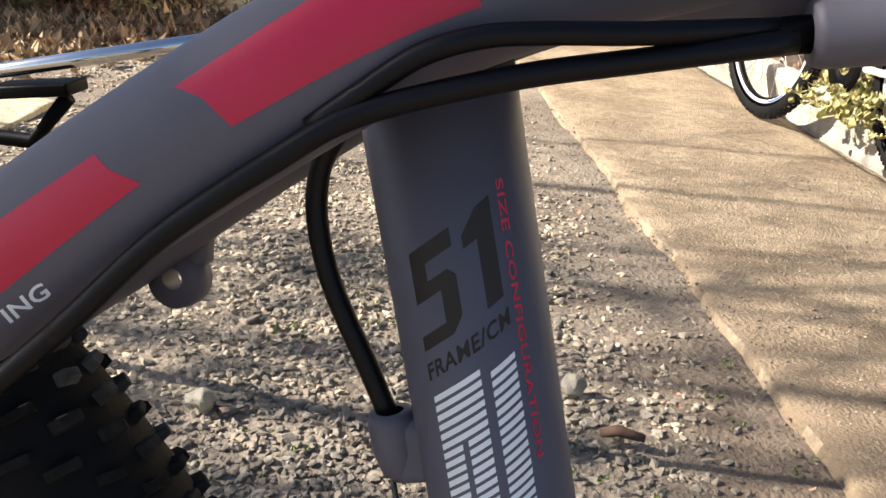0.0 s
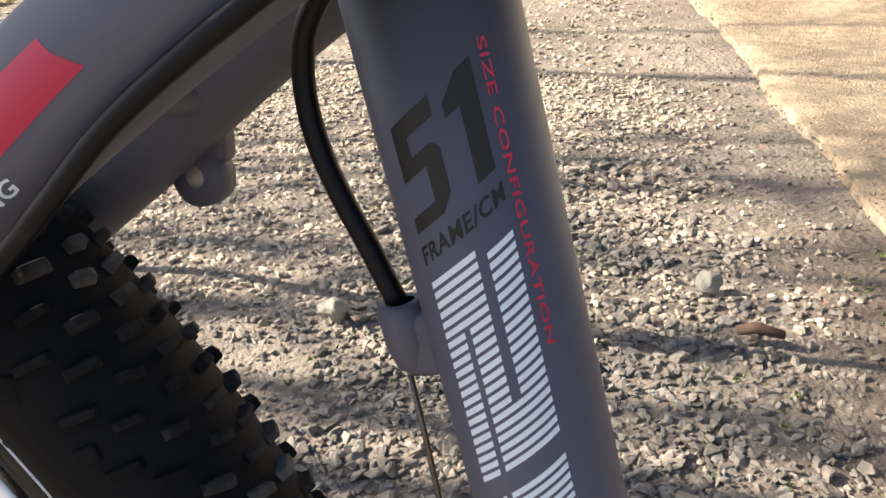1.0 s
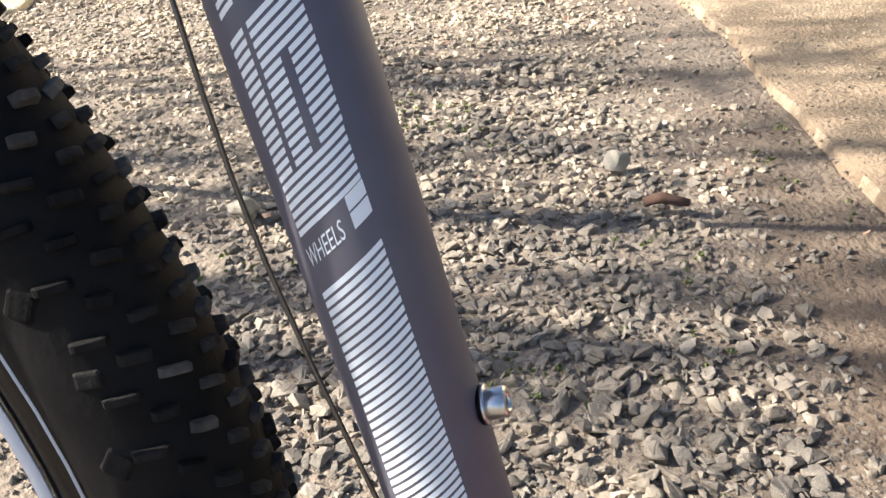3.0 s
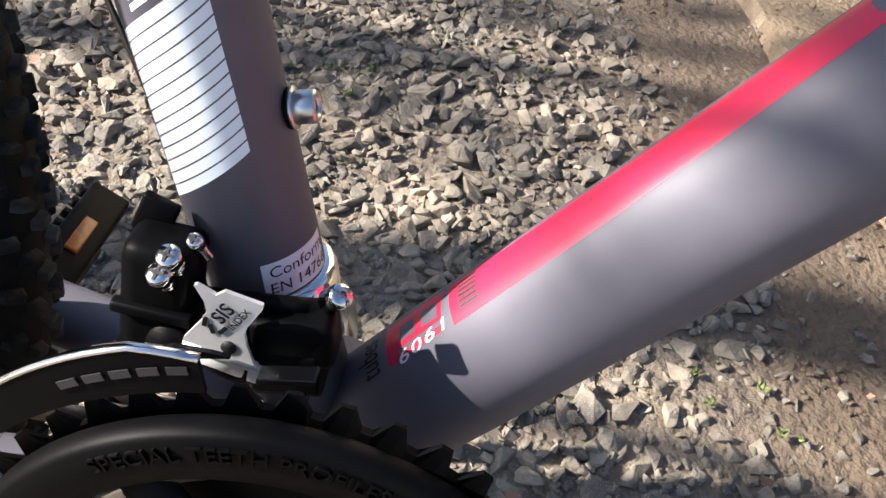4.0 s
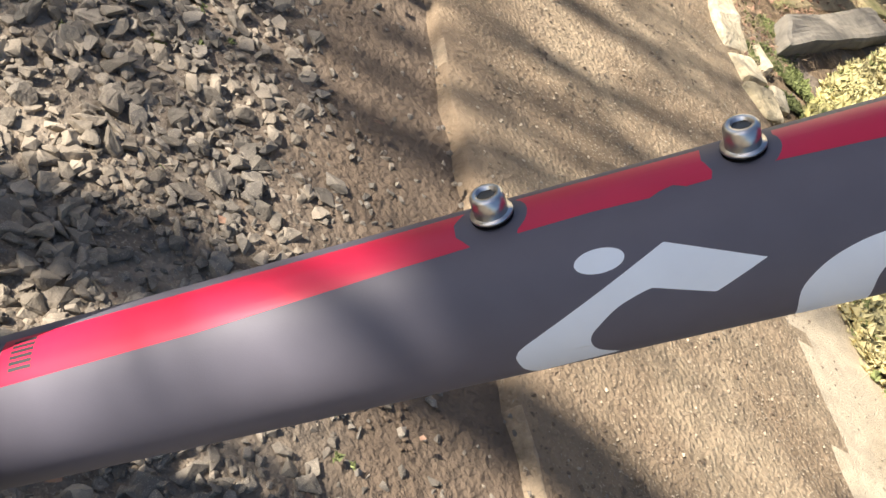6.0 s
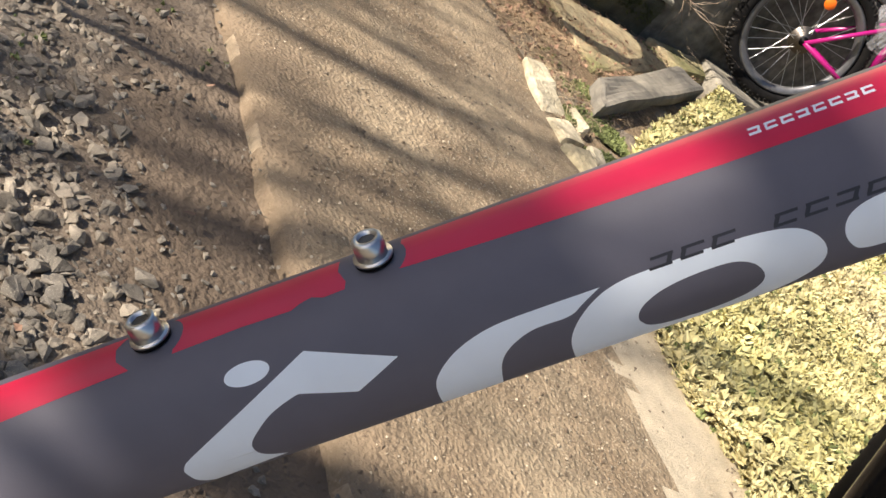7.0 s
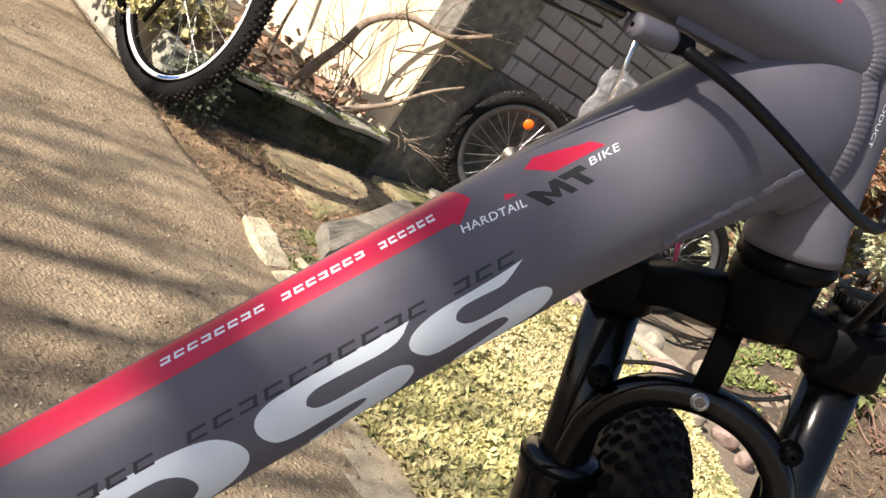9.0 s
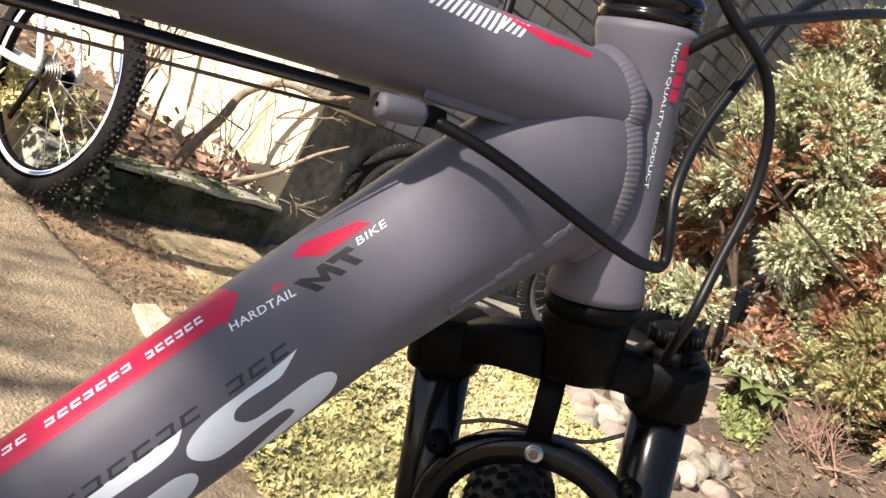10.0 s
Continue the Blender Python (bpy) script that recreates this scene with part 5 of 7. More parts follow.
LEG_X, LEG_S = 0.0259, 0.0553
bm = bmesh.new()
lathe(bm, [(0.001, -0.0095), (0.0205, -0.0095), (0.0212, -0.013), (0.0195, -0.030), (0.0180, -0.0405), (0.0160, -0.0425), (0.001, -0.0425)], Matrix.Translation((0.006, -0.010, 0)), 40)
fork = part("fork_crown", steered(bm), BLACKP, bike, "black fork crown boss")
for side in (-1, 1):
    bm = bmesh.new()
    sweep(bm, [(0.007, side * 0.004, -0.0330), (0.014, side * 0.028, -0.0350), (0.0235, side * 0.048, -0.0410)], [(0.0135, 0.0125), (0.0125, 0.0110), (0.0150, 0.0105)], seg=28, up=(0, 0, 1), power=5)
    part("crown_arm", steered(bm), BLACKP, fork, "black crown arm")
for side in (-1, 1):
    leg_m = Matrix.Translation((LEG_X, side * LEG_S, 0))
    bm = bmesh.new()
    sweep(bm, [(LEG_X, side * LEG_S, z) for z in (-0.0285, -0.0300, -0.040, -0.0545, -0.0570)], [0.0165, 0.0188, 0.0194, 0.0186, 0.0165], seg=36, up=(1, 0, 0), power=3.4)
    part("crown_clamp", steered(bm), BLACKP, fork, "black crown clamp")
    bm = bmesh.new()
    lathe(bm, [(0.001, -0.05), (0.0143, -0.05), (0.0143, -0.22), (0.001, -0.22)], leg_m, 40)
    part("stanchion", steered(bm), BLACKG, fork, "glossy black stanchion")
    bm = bmesh.new()
    lathe(bm, [(0.0145, -0.1440), (0.0195, -0.1445), (0.0218, -0.1475), (0.0222, -0.156), (0.0205, -0.161), (0.0198, -0.22), (0.0188, -0.40), (0.014, -0.455), (0.001, -0.46)], leg_m, 40)
    lower = part("lower_leg", steered(bm), BLACKG, fork, "black lower leg with dust seal")
    bm = bmesh.new()
    lathe(bm, [(0.0200, -0.1470), (0.0228, -0.1490), (0.0228, -0.1510), (0.0200, -0.1520)], leg_m, 40)
    part("seal_lip", steered(bm), BLACKP, lower, "rubber seal lip")
    bm = bmesh.new()
    sweep(bm, [(LEG_X, side * LEG_S, -0.43), (0.045, side * 0.052, -0.458), (0.058, side * 0.050, -0.468)], 0.011, seg=14)
    part("dropout", steered(bm), BLACKP, fork, "dropout")
bm = bmesh.new()
cap_m = Matrix.Translation((LEG_X, -LEG_S, 0))
lathe(bm, [(0.001, -0.0300), (0.0140, -0.0300), (0.0140, -0.0250), (0.0105, -0.0235), (0.0105, -0.0220), (0.0128, -0.0212), (0.0128, -0.0150), (0.0100, -0.013), (0.001, -0.013)], cap_m, 40)
for k in range(24):
    box(bm, (0.0018, 0.0018, 0.0065), cap_m @ Matrix.Rotation(2 * math.pi * k / 24, 4, "Z") @ Matrix.Translation((0.0129, 0, -0.0180)))
part("adjuster_cap", steered(bm), BLACKP, fork, "knurled black adjuster cap")
bm = bmesh.new()
ax = LEG_X - 0.012
sweep(bm, curve_pts([(LEG_X - 0.004, -0.0553, -0.165), (ax, -0.052, -0.135), (ax - 0.004, -0.046, -0.110), (ax - 0.006, -0.026, -0.090), (ax - 0.006, 0.001, -0.0835), (ax - 0.006, 0.028, -0.090), (ax - 0.004, 0.046, -0.110), (ax, 0.052, -0.135), (LEG_X - 0.004, 0.0553, -0.165)], 48), [(0.0080, 0.0085)] * 49, seg=18, up=(1, 0, 0.1), power=2.8)
arch = part("fork_arch", steered(bm), BLACKG, fork, "black fork brace")
bolt(STEER @ V(ax - 0.0135, 0.002, -0.0830), STEER.to_3x3() @ V(-1, 0, 0.15), arch, 0.0036, 0.0040)
bm = bmesh.new()
sweep(bm, [(LEG_X - 0.016, -0.001, -0.040), (LEG_X - 0.020, 0.0, -0.060), (LEG_X - 0.022, 0.002, -0.084)], [(0.0064, 0.0014)] * 3, seg=12, up=(1, 0, 0), power=4)
part("bracket", steered(bm), BLACKP, fork, "flat black bracket strip")
for y_, z in ((-0.047, -0.096), (0.050, -0.092)):
    bm = bmesh.new()
    lathe(bm, [(0.001, 0.010), (0.004, 0.010), (0.0045, 0.007), (0.0045, 0.002), (0.0065, 0.001), (0.0065, -0.004), (0.001, -0.004)], aim((LEG_X - 0.016, y_, z), (-1, 0, 0.2)), 16)
    part("brake_boss", steered(bm), BLACKP, fork, "small boss with bolt")
line_part("brake_wire", [STEER @ V(*p) for p in ((0.02, 0.046, -0.085), (0.02, 0.02, -0.078), (0.025, -0.02, -0.082), (0.03, -0.044, -0.074))], 0.0012, WIRE, fork, "thin wire", 16, 8)

# head tube lettering
ht_stops = [(0.0, 0.0224), (0.012, 0.0212), (0.03, 0.0203), (0.095, 0.0203), (0.111, 0.0210), (0.119, 0.0228), (0.1231, 0.0222)]
ht_skin = Skin([HT_LO + HT_UP * d for d, _ in ht_stops], [r + 0.0004 for _, r in ht_stops], flip=True)
writing("head_lettering", "HIGH QUALITY PRODUCT", (ht_skin, lambda x, y_: (0.1165 - x, -14 + y_ / 0.0206 * 57.3)), 0.062, 0.0024, WHITE, head_tube, "white lettering")
for k in range(4):
    a, b = 0.116 - 0.0062 * k, 0.116 - 0.0062 * k - 0.0051
    decal("red_sign", ht_skin, [[(a, -4), (b, -4), (b, 14), (a, 14)]], RED, head_tube, "red bar")
# top tube decals near the head tube
L_TT = tt_skin.d[-1]
decal("red_patch", tt_skin, [[(L_TT - 0.078, 51), (L_TT - 0.060, 38), (L_TT - 0.056, 44), (L_TT - 0.038, 42), (L_TT - 0.035, 52), (L_TT - 0.083, 66)]], RED, top_tube, "red decal")
for k in range(32):
    lo = 35 - (k % 14) * 0.6
    decal("white_stripe", tt_skin, [[(L_TT - 0.172 + 0.0030 * k, lo), (L_TT - 0.1704 + 0.0030 * k, lo), (L_TT - 0.162 + 0.0030 * k, 59), (L_TT - 0.1636 + 0.0030 * k, 59)]], WHITE, top_tube)


# ---- crankset, derailleur, pedal ----
CR = aim(V(BB.x, -0.060, BB.z), (0, -1, 0))
bm = bmesh.new()
teeth = 42
rings = []
for z in (-0.0012, 0.0012):
    ring = []
    for k in range(teeth * 4):
        a = 2 * math.pi * k / (teeth * 4)
        r = (0.0808, 0.0868, 0.0868, 0.0808)[k % 4]
        ring.append(bm.verts.new(CR @ Vector((r * math.cos(a), r * math.sin(a), z * (0.5 if r > 0.083 else 1)))))
    inner = [bm.verts.new(CR @ Vector((0.066 * math.cos(2 * math.pi * k / (teeth * 4)), 0.066 * math.sin(2 * math.pi * k / (teeth * 4)), z))) for k in range(teeth * 4)]
    rings.append((ring, inner))
n = teeth * 4
for k in range(n):
    j = (k + 1) % n
    (o0, i0), (o1, i1) = rings
    bm.faces.new((o0[k], o0[j], o1[j], o1[k]))
    bm.faces.new((i0[k], i1[k], i1[j], i0[j]))
    bm.faces.new((o0[k], i0[k], i0[j], o0[j]))
    bm.faces.new((o1[k], o1[j], i1[j], i1[k]))
crank = part("chainring", bm, BLACKP, bike, "black toothed chainring", smooth=False)
bm = bmesh.new()
lathe(bm, [(0.0665, 0.004), (0.0665, 0.0105), (0.068, 0.0125), (0.0806, 0.0125), (0.0822, 0.0112), (0.0827, 0.006), (0.081, 0.004), (0.0665, 0.004)], CR, 120)
guard = part("chain_guard", bm, BLACKP, crank, "black plastic chain guard with raised lettering")
bm = text_mesh("SPECIAL TEETH PROFILES SMOOTH SHIFTING  ", 1.0)
xs_ = [v.co.x for v in bm.verts]
x0, x1 = min(xs_), max(xs_)
ext = bmesh.ops.extrude_face_region(bm, geom=list(bm.faces))
for g in ext["geom"]:
    if isinstance(g, bmesh.types.BMVert):
        g.co.z += 0.0009
for v in bm.verts:
    a = radians(124) - (v.co.x - x0) / (x1 - x0) * radians(100)
    r = 0.0745 + v.co.y * 0.0066
    v.co = CR @ Vector((r * math.cos(a), r * math.sin(a), 0.01255 + v.co.z))
bmesh.ops.recalc_face_normals(bm, faces=bm.faces)
part("raised_lettering", bm, BLACKP, guard, "raised black lettering", smooth=False)
bm = bmesh.new()
lathe(bm, [(0.030, -0.010), (0.0640, -0.010), (0.0668, -0.0085), (0.0640, -0.007), (0.030, -0.007)], CR, 96)
part("middle_chainring", bm, BLACKP, crank, "black middle chainring")
bm = bmesh.new()
lathe(bm, [(0.0555, 0.0015), (0.0605, 0.0050), (0.0618, 0.0050), (0.0618, 0.0030), (0.0555, 0.0005), (0.0555, 0.0015)], CR, 96)
part("ring_edge", bm, STEEL, crank, "bright steel edge inside the guard")
bm = bmesh.new()
for k in range(4):
    sweep(bm, [CR @ Vector((0.012 * math.cos(0.6 + k * 1.571), 0.012 * math.sin(0.6 + k * 1.571), 0.004)), CR @ Vector((0.070 * math.cos(0.6 + k * 1.571), 0.070 * math.sin(0.6 + k * 1.571), 0.003))], [(0.010, 0.004), (0.007, 0.003)], seg=14, up=(0, 1, 0))
part("spider", bm, BLACKP, crank, "black crank spider")
bm = bmesh.new()
arm_a = radians(-70)
sweep(bm, [CR @ Vector((0, 0, 0.014)), CR @ Vector((0.085 * math.cos(arm_a), 0.085 * math.sin(arm_a), 0.022)), CR @ Vector((0.17 * math.cos(arm_a), 0.17 * math.sin(arm_a), 0.027))], [(0.016, 0.008), (0.012, 0.007), (0.013, 0.007)], seg=18, up=(0, 1, 0))
part("crank_arm", bm, BLACKP, crank, "black crank arm")
# far crank arm and pedal
bm = bmesh.new()
sweep(bm, [(0.06, 0.075, 0.2915), (-0.01, 0.086, 0.266), (-0.098, 0.094, 0.215)], [(0.015, 0.008), (0.011, 0.007), (0.012, 0.007)], seg=16)
crank_l = part("crank_arm", bm, STEEL, bike, "silver crank arm on the far side")
bm = bmesh.new()
PD = Matrix.Translation((-0.103, 0.145, 0.208)) @ Matrix.Rotation(radians(-62), 4, "Y")
for x in (-0.040, 0.040):
    box(bm, (0.012, 0.085, 0.022), PD @ Matrix.Translation((x, 0, 0)), 0.003)
for y_ in (-0.040, 0.040):
    box(bm, (0.080, 0.010, 0.020), PD @ Matrix.Translation((0, y_, 0)), 0.003)
cyl(bm, 0.012, 0.085, PD @ Matrix.Rotation(radians(90), 4, "X"), 20)
for x in (-0.040, 0.040):
    for k in range(8):
        box(bm, (0.003, 0.005, 0.004), PD @ Matrix.Translation((x, -0.035 + 0.01 * k, 0.0125)))
pedal = part("pedal", bm, BLACKP, crank_l, "black plastic pedal")
bm = bmesh.new()
box(bm, (0.002, 0.026, 0.007), PD @ Matrix.Translation((0.0466, 0, 0)), 0.0006)
part("reflector", bm, AMBER, crank_l, "amber pedal reflector")

# front derailleur
fd = part("front_derailleur", (lambda bm: (lathe(bm, [(0.0175, -0.013), (0.0205, -0.013), (0.0214, -0.010), (0.0214, 0.009), (0.0205, 0.012), (0.0175, 0.012)], aim(ST0 + ST_UP * 0.0560, ST_UP), 40), bm)[1])(bmesh.new()), CHROME, bike, "front derailleur with polished clamp band")
bm = bmesh.new()
box(bm, (0.0195, 0.017, 0.043), Matrix.Translation((0.0205, -0.0240, 0.3680)) @ Matrix.Rotation(radians(4), 4, "Y"), 0.005, 3)
for dz in (-0.012, 0.002):
    box(bm, (0.0215, 0.004, 0.0035), Matrix.Translation((0.0205, -0.0325, 0.3680 + dz)) @ Matrix.Rotation(radians(4), 4, "Y"), 0.001)
cyl(bm, 0.0062, 0.006, aim((0.0250, -0.031, 0.3600), (0, -1, 0)), 20)
part("hinge_block", bm, BLACKP, fd, "black hinge block")
bm = bmesh.new()
box(bm, (0.010, 0.003, 0.012), Matrix.Translation((0.0170, -0.018, 0.3900)) @ Matrix.Rotation(radians(20), 4, "Y"), 0.001)
part("hinge_fin", bm, BLACKP, fd, "thin black fin")
bm = bmesh.new()
sweep(bm, curve_pts([(0.024, -0.024, 0.3720), (0.034, -0.0265, 0.3735), (0.047, -0.0265, 0.3745), (0.060, -0.0250, 0.3745)], 12), [(0.0026, 0.0022)] * 13, seg=14, power=3)
part("upper_link", bm, BLACKP, fd, "thin black upper link")
bm = bmesh.new()
box(bm, (0.0225, 0.0140, 0.0150), Matrix.Translation((0.0575, -0.0262, 0.3665)) @ Matrix.Rotation(radians(-8), 4, "Y"), 0.0025, 2)
box(bm, (0.0200, 0.0150, 0.0150), Matrix.Translation((0.0565, -0.0262, 0.3565)) @ Matrix.Rotation(radians(-8), 4, "Y"), 0.0020, 2)
part("link_body", bm, BLACKP, fd, "stepped black link body")
bm = bmesh.new()
sweep(bm, [(0.030, -0.028, 0.3585), (0.048, -0.032, 0.3565)], [(0.006, 0.005)] * 2, seg=14, power=3)
part("lower_link", bm, BLACKP, fd, "black lower link")
# bright link plate with crossed arms, its foot folded over
PW = -0.0360
bm = bmesh.new()
poly(bm, [(0.0330, 0.3854), (0.0339, 0.3858), (0.0386, 0.3834), (0.0408, 0.3851), (0.0505, 0.3829), (0.0504, 0.3814), (0.0469, 0.3750), (0.0461, 0.3725), (0.0468, 0.3684), (0.0494, 0.3609), (0.0300, 0.3661), (0.0303, 0.3675), (0.0347, 0.3740), (0.0362, 0.3775), (0.0356, 0.3808)])
for v in bm.verts:
    v.co = V(v.co.x, PW, v.co.y)
sol = bmesh.ops.extrude_face_region(bm, geom=list(bm.faces))
for g in sol["geom"]:
    if isinstance(g, bmesh.types.BMVert):
        g.co.y -= 0.0013
bmesh.ops.recalc_face_normals(bm, faces=bm.faces)
plate = part("link_plate", bm, SATIN, fd, "bright link plate", smooth=False)
bm = bmesh.new()
sweep(bm, [(0.0300, PW - 0.0003, 0.3652), (0.0495, PW - 0.0003, 0.3606)], [(0.0016, 0.0016)] * 2, seg=12)
sweep(bm, [(0.0300, PW + 0.0006, 0.3623), (0.0499, PW + 0.0006, 0.3573)], [(0.0012, 0.0030)] * 2, seg=12, up=(0, 0, 1), power=4)
part("plate_fold", bm, SATIN, plate, "folded foot of the plate")
bm = bmesh.new()
cyl(bm, 0.0021, 0.0006, Matrix.Translation((0.0422, PW - 0.0014, 0.3670)) @ Matrix.Rotation(radians(90), 4, "X"), 18)
part("plate_hole", bm, BLACKD, plate, "dark rivet hole")
tx = V(0.0051, 0, 0.0081).normalized()
ty = V(-tx.z, 0, tx.x)
XP = Matrix.Translation((0.0410, PW - 0.0016, 0.3740)) @ Matrix((tx, ty, V(0, -1, 0))).transposed().to_4x4()
for body, x, y_, size in (("SIS", 0.0, 0.0008, 0.0056), ("INDEX", 0.0004, -0.0024, 0.0028)):
    bm = text_mesh(body, size, 0.0, 1.0, 0.02 * size)
    for v in bm.verts:
        v.co = XP @ Vector((v.co.x + x, v.co.y + y_, 0.0))
    part("plate_lettering", bm, BLACKD, plate, "small black lettering", smooth=False)
for k, (x, y_) in enumerate(((-0.0030, 0.0020), (-0.0022, 0.0046), (-0.0014, -0.0004))):
    bm = bmesh.new()
    box(bm, (0.0030, 0.0011, 0.0003), XP @ Matrix.Translation((x, y_, 0.0)) @ Matrix.Rotation(0.9 - 0.5 * k, 4, "Z"))
    part("plate_mark", bm, BLACKD, plate, "small black stroke", smooth=False)
# cage: two arched plates over the ring
for y_, mat, r0, r1 in ((-0.0665, BLACKP, 0.0905, 0.1040), (-0.0500, BLACKG, 0.0860, 0.0905)):
    bm = bmesh.new()
    inner, outer = [], []
    for k in range(20):
        a = radians(101 + 55 * k / 19)
        for lst, r in ((inner, r0 + 0.002 * k / 19), (outer, r1 - 0.003 * (k / 19) ** 2 - 0.004 * max(0, 1 - k / 3))):
            lst.append([bm.verts.new((BB.x + r * math.cos(a), y_ + q, BB.z + r * math.sin(a))) for q in (-0.0007, 0.0007)])
    for lst in (inner, outer):
        for p, q in zip(lst, lst[1:]):
            bm.faces.new((p[0], p[1], q[1], q[0]))
    for p, q, s_, t_ in zip(inner, inner[1:], outer, outer[1:]):
        bm.faces.new((p[0], q[0], t_[0], s_[0]))
        bm.faces.new((p[1], s_[1], t_[1], q[1]))
    for k in (0, -1):
        bm.faces.new((inner[k][0], outer[k][0], outer[k][1], inner[k][1]))
    bmesh.ops.recalc_face_normals(bm, faces=bm.faces)
    part("cage_plate", bm, mat, fd, "dark cage plate", smooth=False)
bm = bmesh.new()
sweep(bm, [(BB.x + (0.1040 - 0.003 * (k / 19) ** 2 - 0.004 * max(0, 1 - k / 3)) * math.cos(radians(101 + 55 * k / 19)), -0.0660, BB.z + (0.1040 - 0.003 * (k / 19) ** 2 - 0.004 * max(0, 1 - k / 3)) * math.sin(radians(101 + 55 * k / 19))) for k in range(20)], [(0.0016, 0.0009)] * 20, seg=8, up=(0, 0, 1))
part("cage_edge", bm, CHROME, fd, "bright folded cage edge")
for k in range(5):
    bm = bmesh.new()
    a = radians(104 + 4 * k)
    box(bm, (0.0050, 0.0004, 0.0022), Matrix.Translation((BB.x + 0.0975 * math.cos(a), -0.0676, BB.z + 0.0975 * math.sin(a))) @ Matrix.Rotation(-(a - math.pi / 2), 4, "Y"))
    part("cage_bar", bm, DARKD, fd, "small dark bar", smooth=False)
for x, y_, z, r in ((0.0262, -0.0335, 0.3892, 0.0034), (0.0236, -0.0335, 0.3830, 0.0034), (0.0312, -0.0285, 0.3915, 0.0022)):
    bm = bmesh.new()
    m = aim((x, y_, z), (-0.15, -0.55, 0.8))
    lathe(bm, [(0.001, -0.009), (r * 0.6, -0.009), (r * 0.6, 0), (r, 0.0), (r, 0.0024), (r * 0.8, 0.0034), (0.001, 0.0034)], m, 18)
    for k in range(6):
        lathe(bm, [(r * 0.58, -0.0085 + 0.0013 * k), (r * 0.74, -0.0080 + 0.0013 * k), (r * 0.58, -0.0075 + 0.0013 * k)], m, 16)
    ob = part("screw", bm, CHROME, fd, "bright cross-head screw")
    bm = bmesh.new()
    box(bm, (r * 1.2, 0.0008, 0.0008), m @ Matrix.Translation((0, 0, 0.0034)))
    box(bm, (0.0008, r * 1.2, 0.0008), m @ Matrix.Translation((0, 0, 0.0034)))
    part("cross_slot", bm, BLACKD, ob, smooth=False)
for x, y_, z, way in ((0.0672, -0.0255, 0.3800, (0.5, -0.4, 0.75)), (0.0530, -0.0560, 0.3655, (0.2, -0.5, 0.85)), (0.0640, -0.0560, 0.3665, (0.2, -0.5, 0.85))):
    bm = bmesh.new()
    lathe(bm, [(0.001, -0.004), (0.0036, -0.004), (0.0036, 0.002), (0.0029, 0.0032), (0.001, 0.0032)], aim((x, y_, z), way), 20)
    part("pivot_pin", bm, CHROME, fd, "bright pivot pin")
bm = bmesh.new()
box(bm, (0.015, 0.006, 0.0014), Matrix.Translation((0.0600, -0.048, 0.3715)) @ Matrix.Rotation(radians(-12), 4, "Y"), 0.0006)
part("cage_bracket", bm, BLACKG, fd, "black cage bracket", smooth=False)
bm = bmesh.new()
box(bm, (0.016, 0.012, 0.0014), Matrix.Translation((0.0580, -0.054, 0.3645)) @ Matrix.Rotation(radians(-10), 4, "Y"), 0.0006)
part("cage_bracket", bm, BLACKG, fd, "black cage bracket", smooth=False)
bm = bmesh.new()
box(bm, (0.020, 0.006, 0.0120), Matrix.Translation((0.0555, -0.0400, 0.3430)) @ Matrix.Rotation(radians(-8), 4, "Y"), 0.002, 2)
part("cage_bracket", bm, CHROME, fd, "bright lower cage bracket", smooth=False)
# chain: links running back from the middle ring
for k in range(16):
    x = 0.045 - 0.0127 * k
    z = 0.3555 - 0.0016 * max(0, k - 2)
    bm = bmesh.new()
    for y_ in (-0.0575, -0.0505) if k % 2 else (-0.0560, -0.0520):
        box(bm, (0.0185, 0.0010, 0.0078), Matrix.Translation((x, y_, z)), 0.0004, 1)
    cyl(bm, 0.0038, 0.006, Matrix.Translation((x - 0.006, -0.054, z)) @ Matrix.Rotation(radians(90), 4, "X"), 12)
    part("chain_link", bm, WIRE, crank)

# ---- stand of silver tube beside the bicycle ----
stand = thing("display_stand", "black and silver tube stand on the gravel", "stand")
bm = bmesh.new()
sweep(bm, [(-1.02, 0.95, 0.399), (-0.40, 0.95, 0.552)], 0.0095, seg=18)
part("rail", bm, CHROME, stand, "silver tube")
bm = bmesh.new()
box(bm, (0.110, 0.050, 0.016), Matrix.Translation((-0.690, 0.95, 0.452)) @ Matrix.Rotation(radians(-9), 4, "Y"), 0.003)
part("clamp", bm, BLACKP, stand, "black clamp plate")
for x0, x1 in ((-0.650, -1.20),):
    bm = bmesh.new()
    sweep(bm, [(x0, 0.95, 0.445), (x0 - 0.055, 0.955, 0.380), (x0 - 0.65, 1.0, 0.36), (x1 - 0.25, 1.01, 0.0)], [(0.010, 0.010), (0.010, 0.010), (0.011, 0.011), (0.011, 0.011)], seg=16)
    part("post", bm, BLACKP, stand, "black post")
bm = bmesh.new()
box(bm, (0.40, 0.06, 0.02), Matrix.Translation((-1.47, 1.01, -0.006)), 0.004)
part("foot", bm, BLACKP, stand, "black foot")

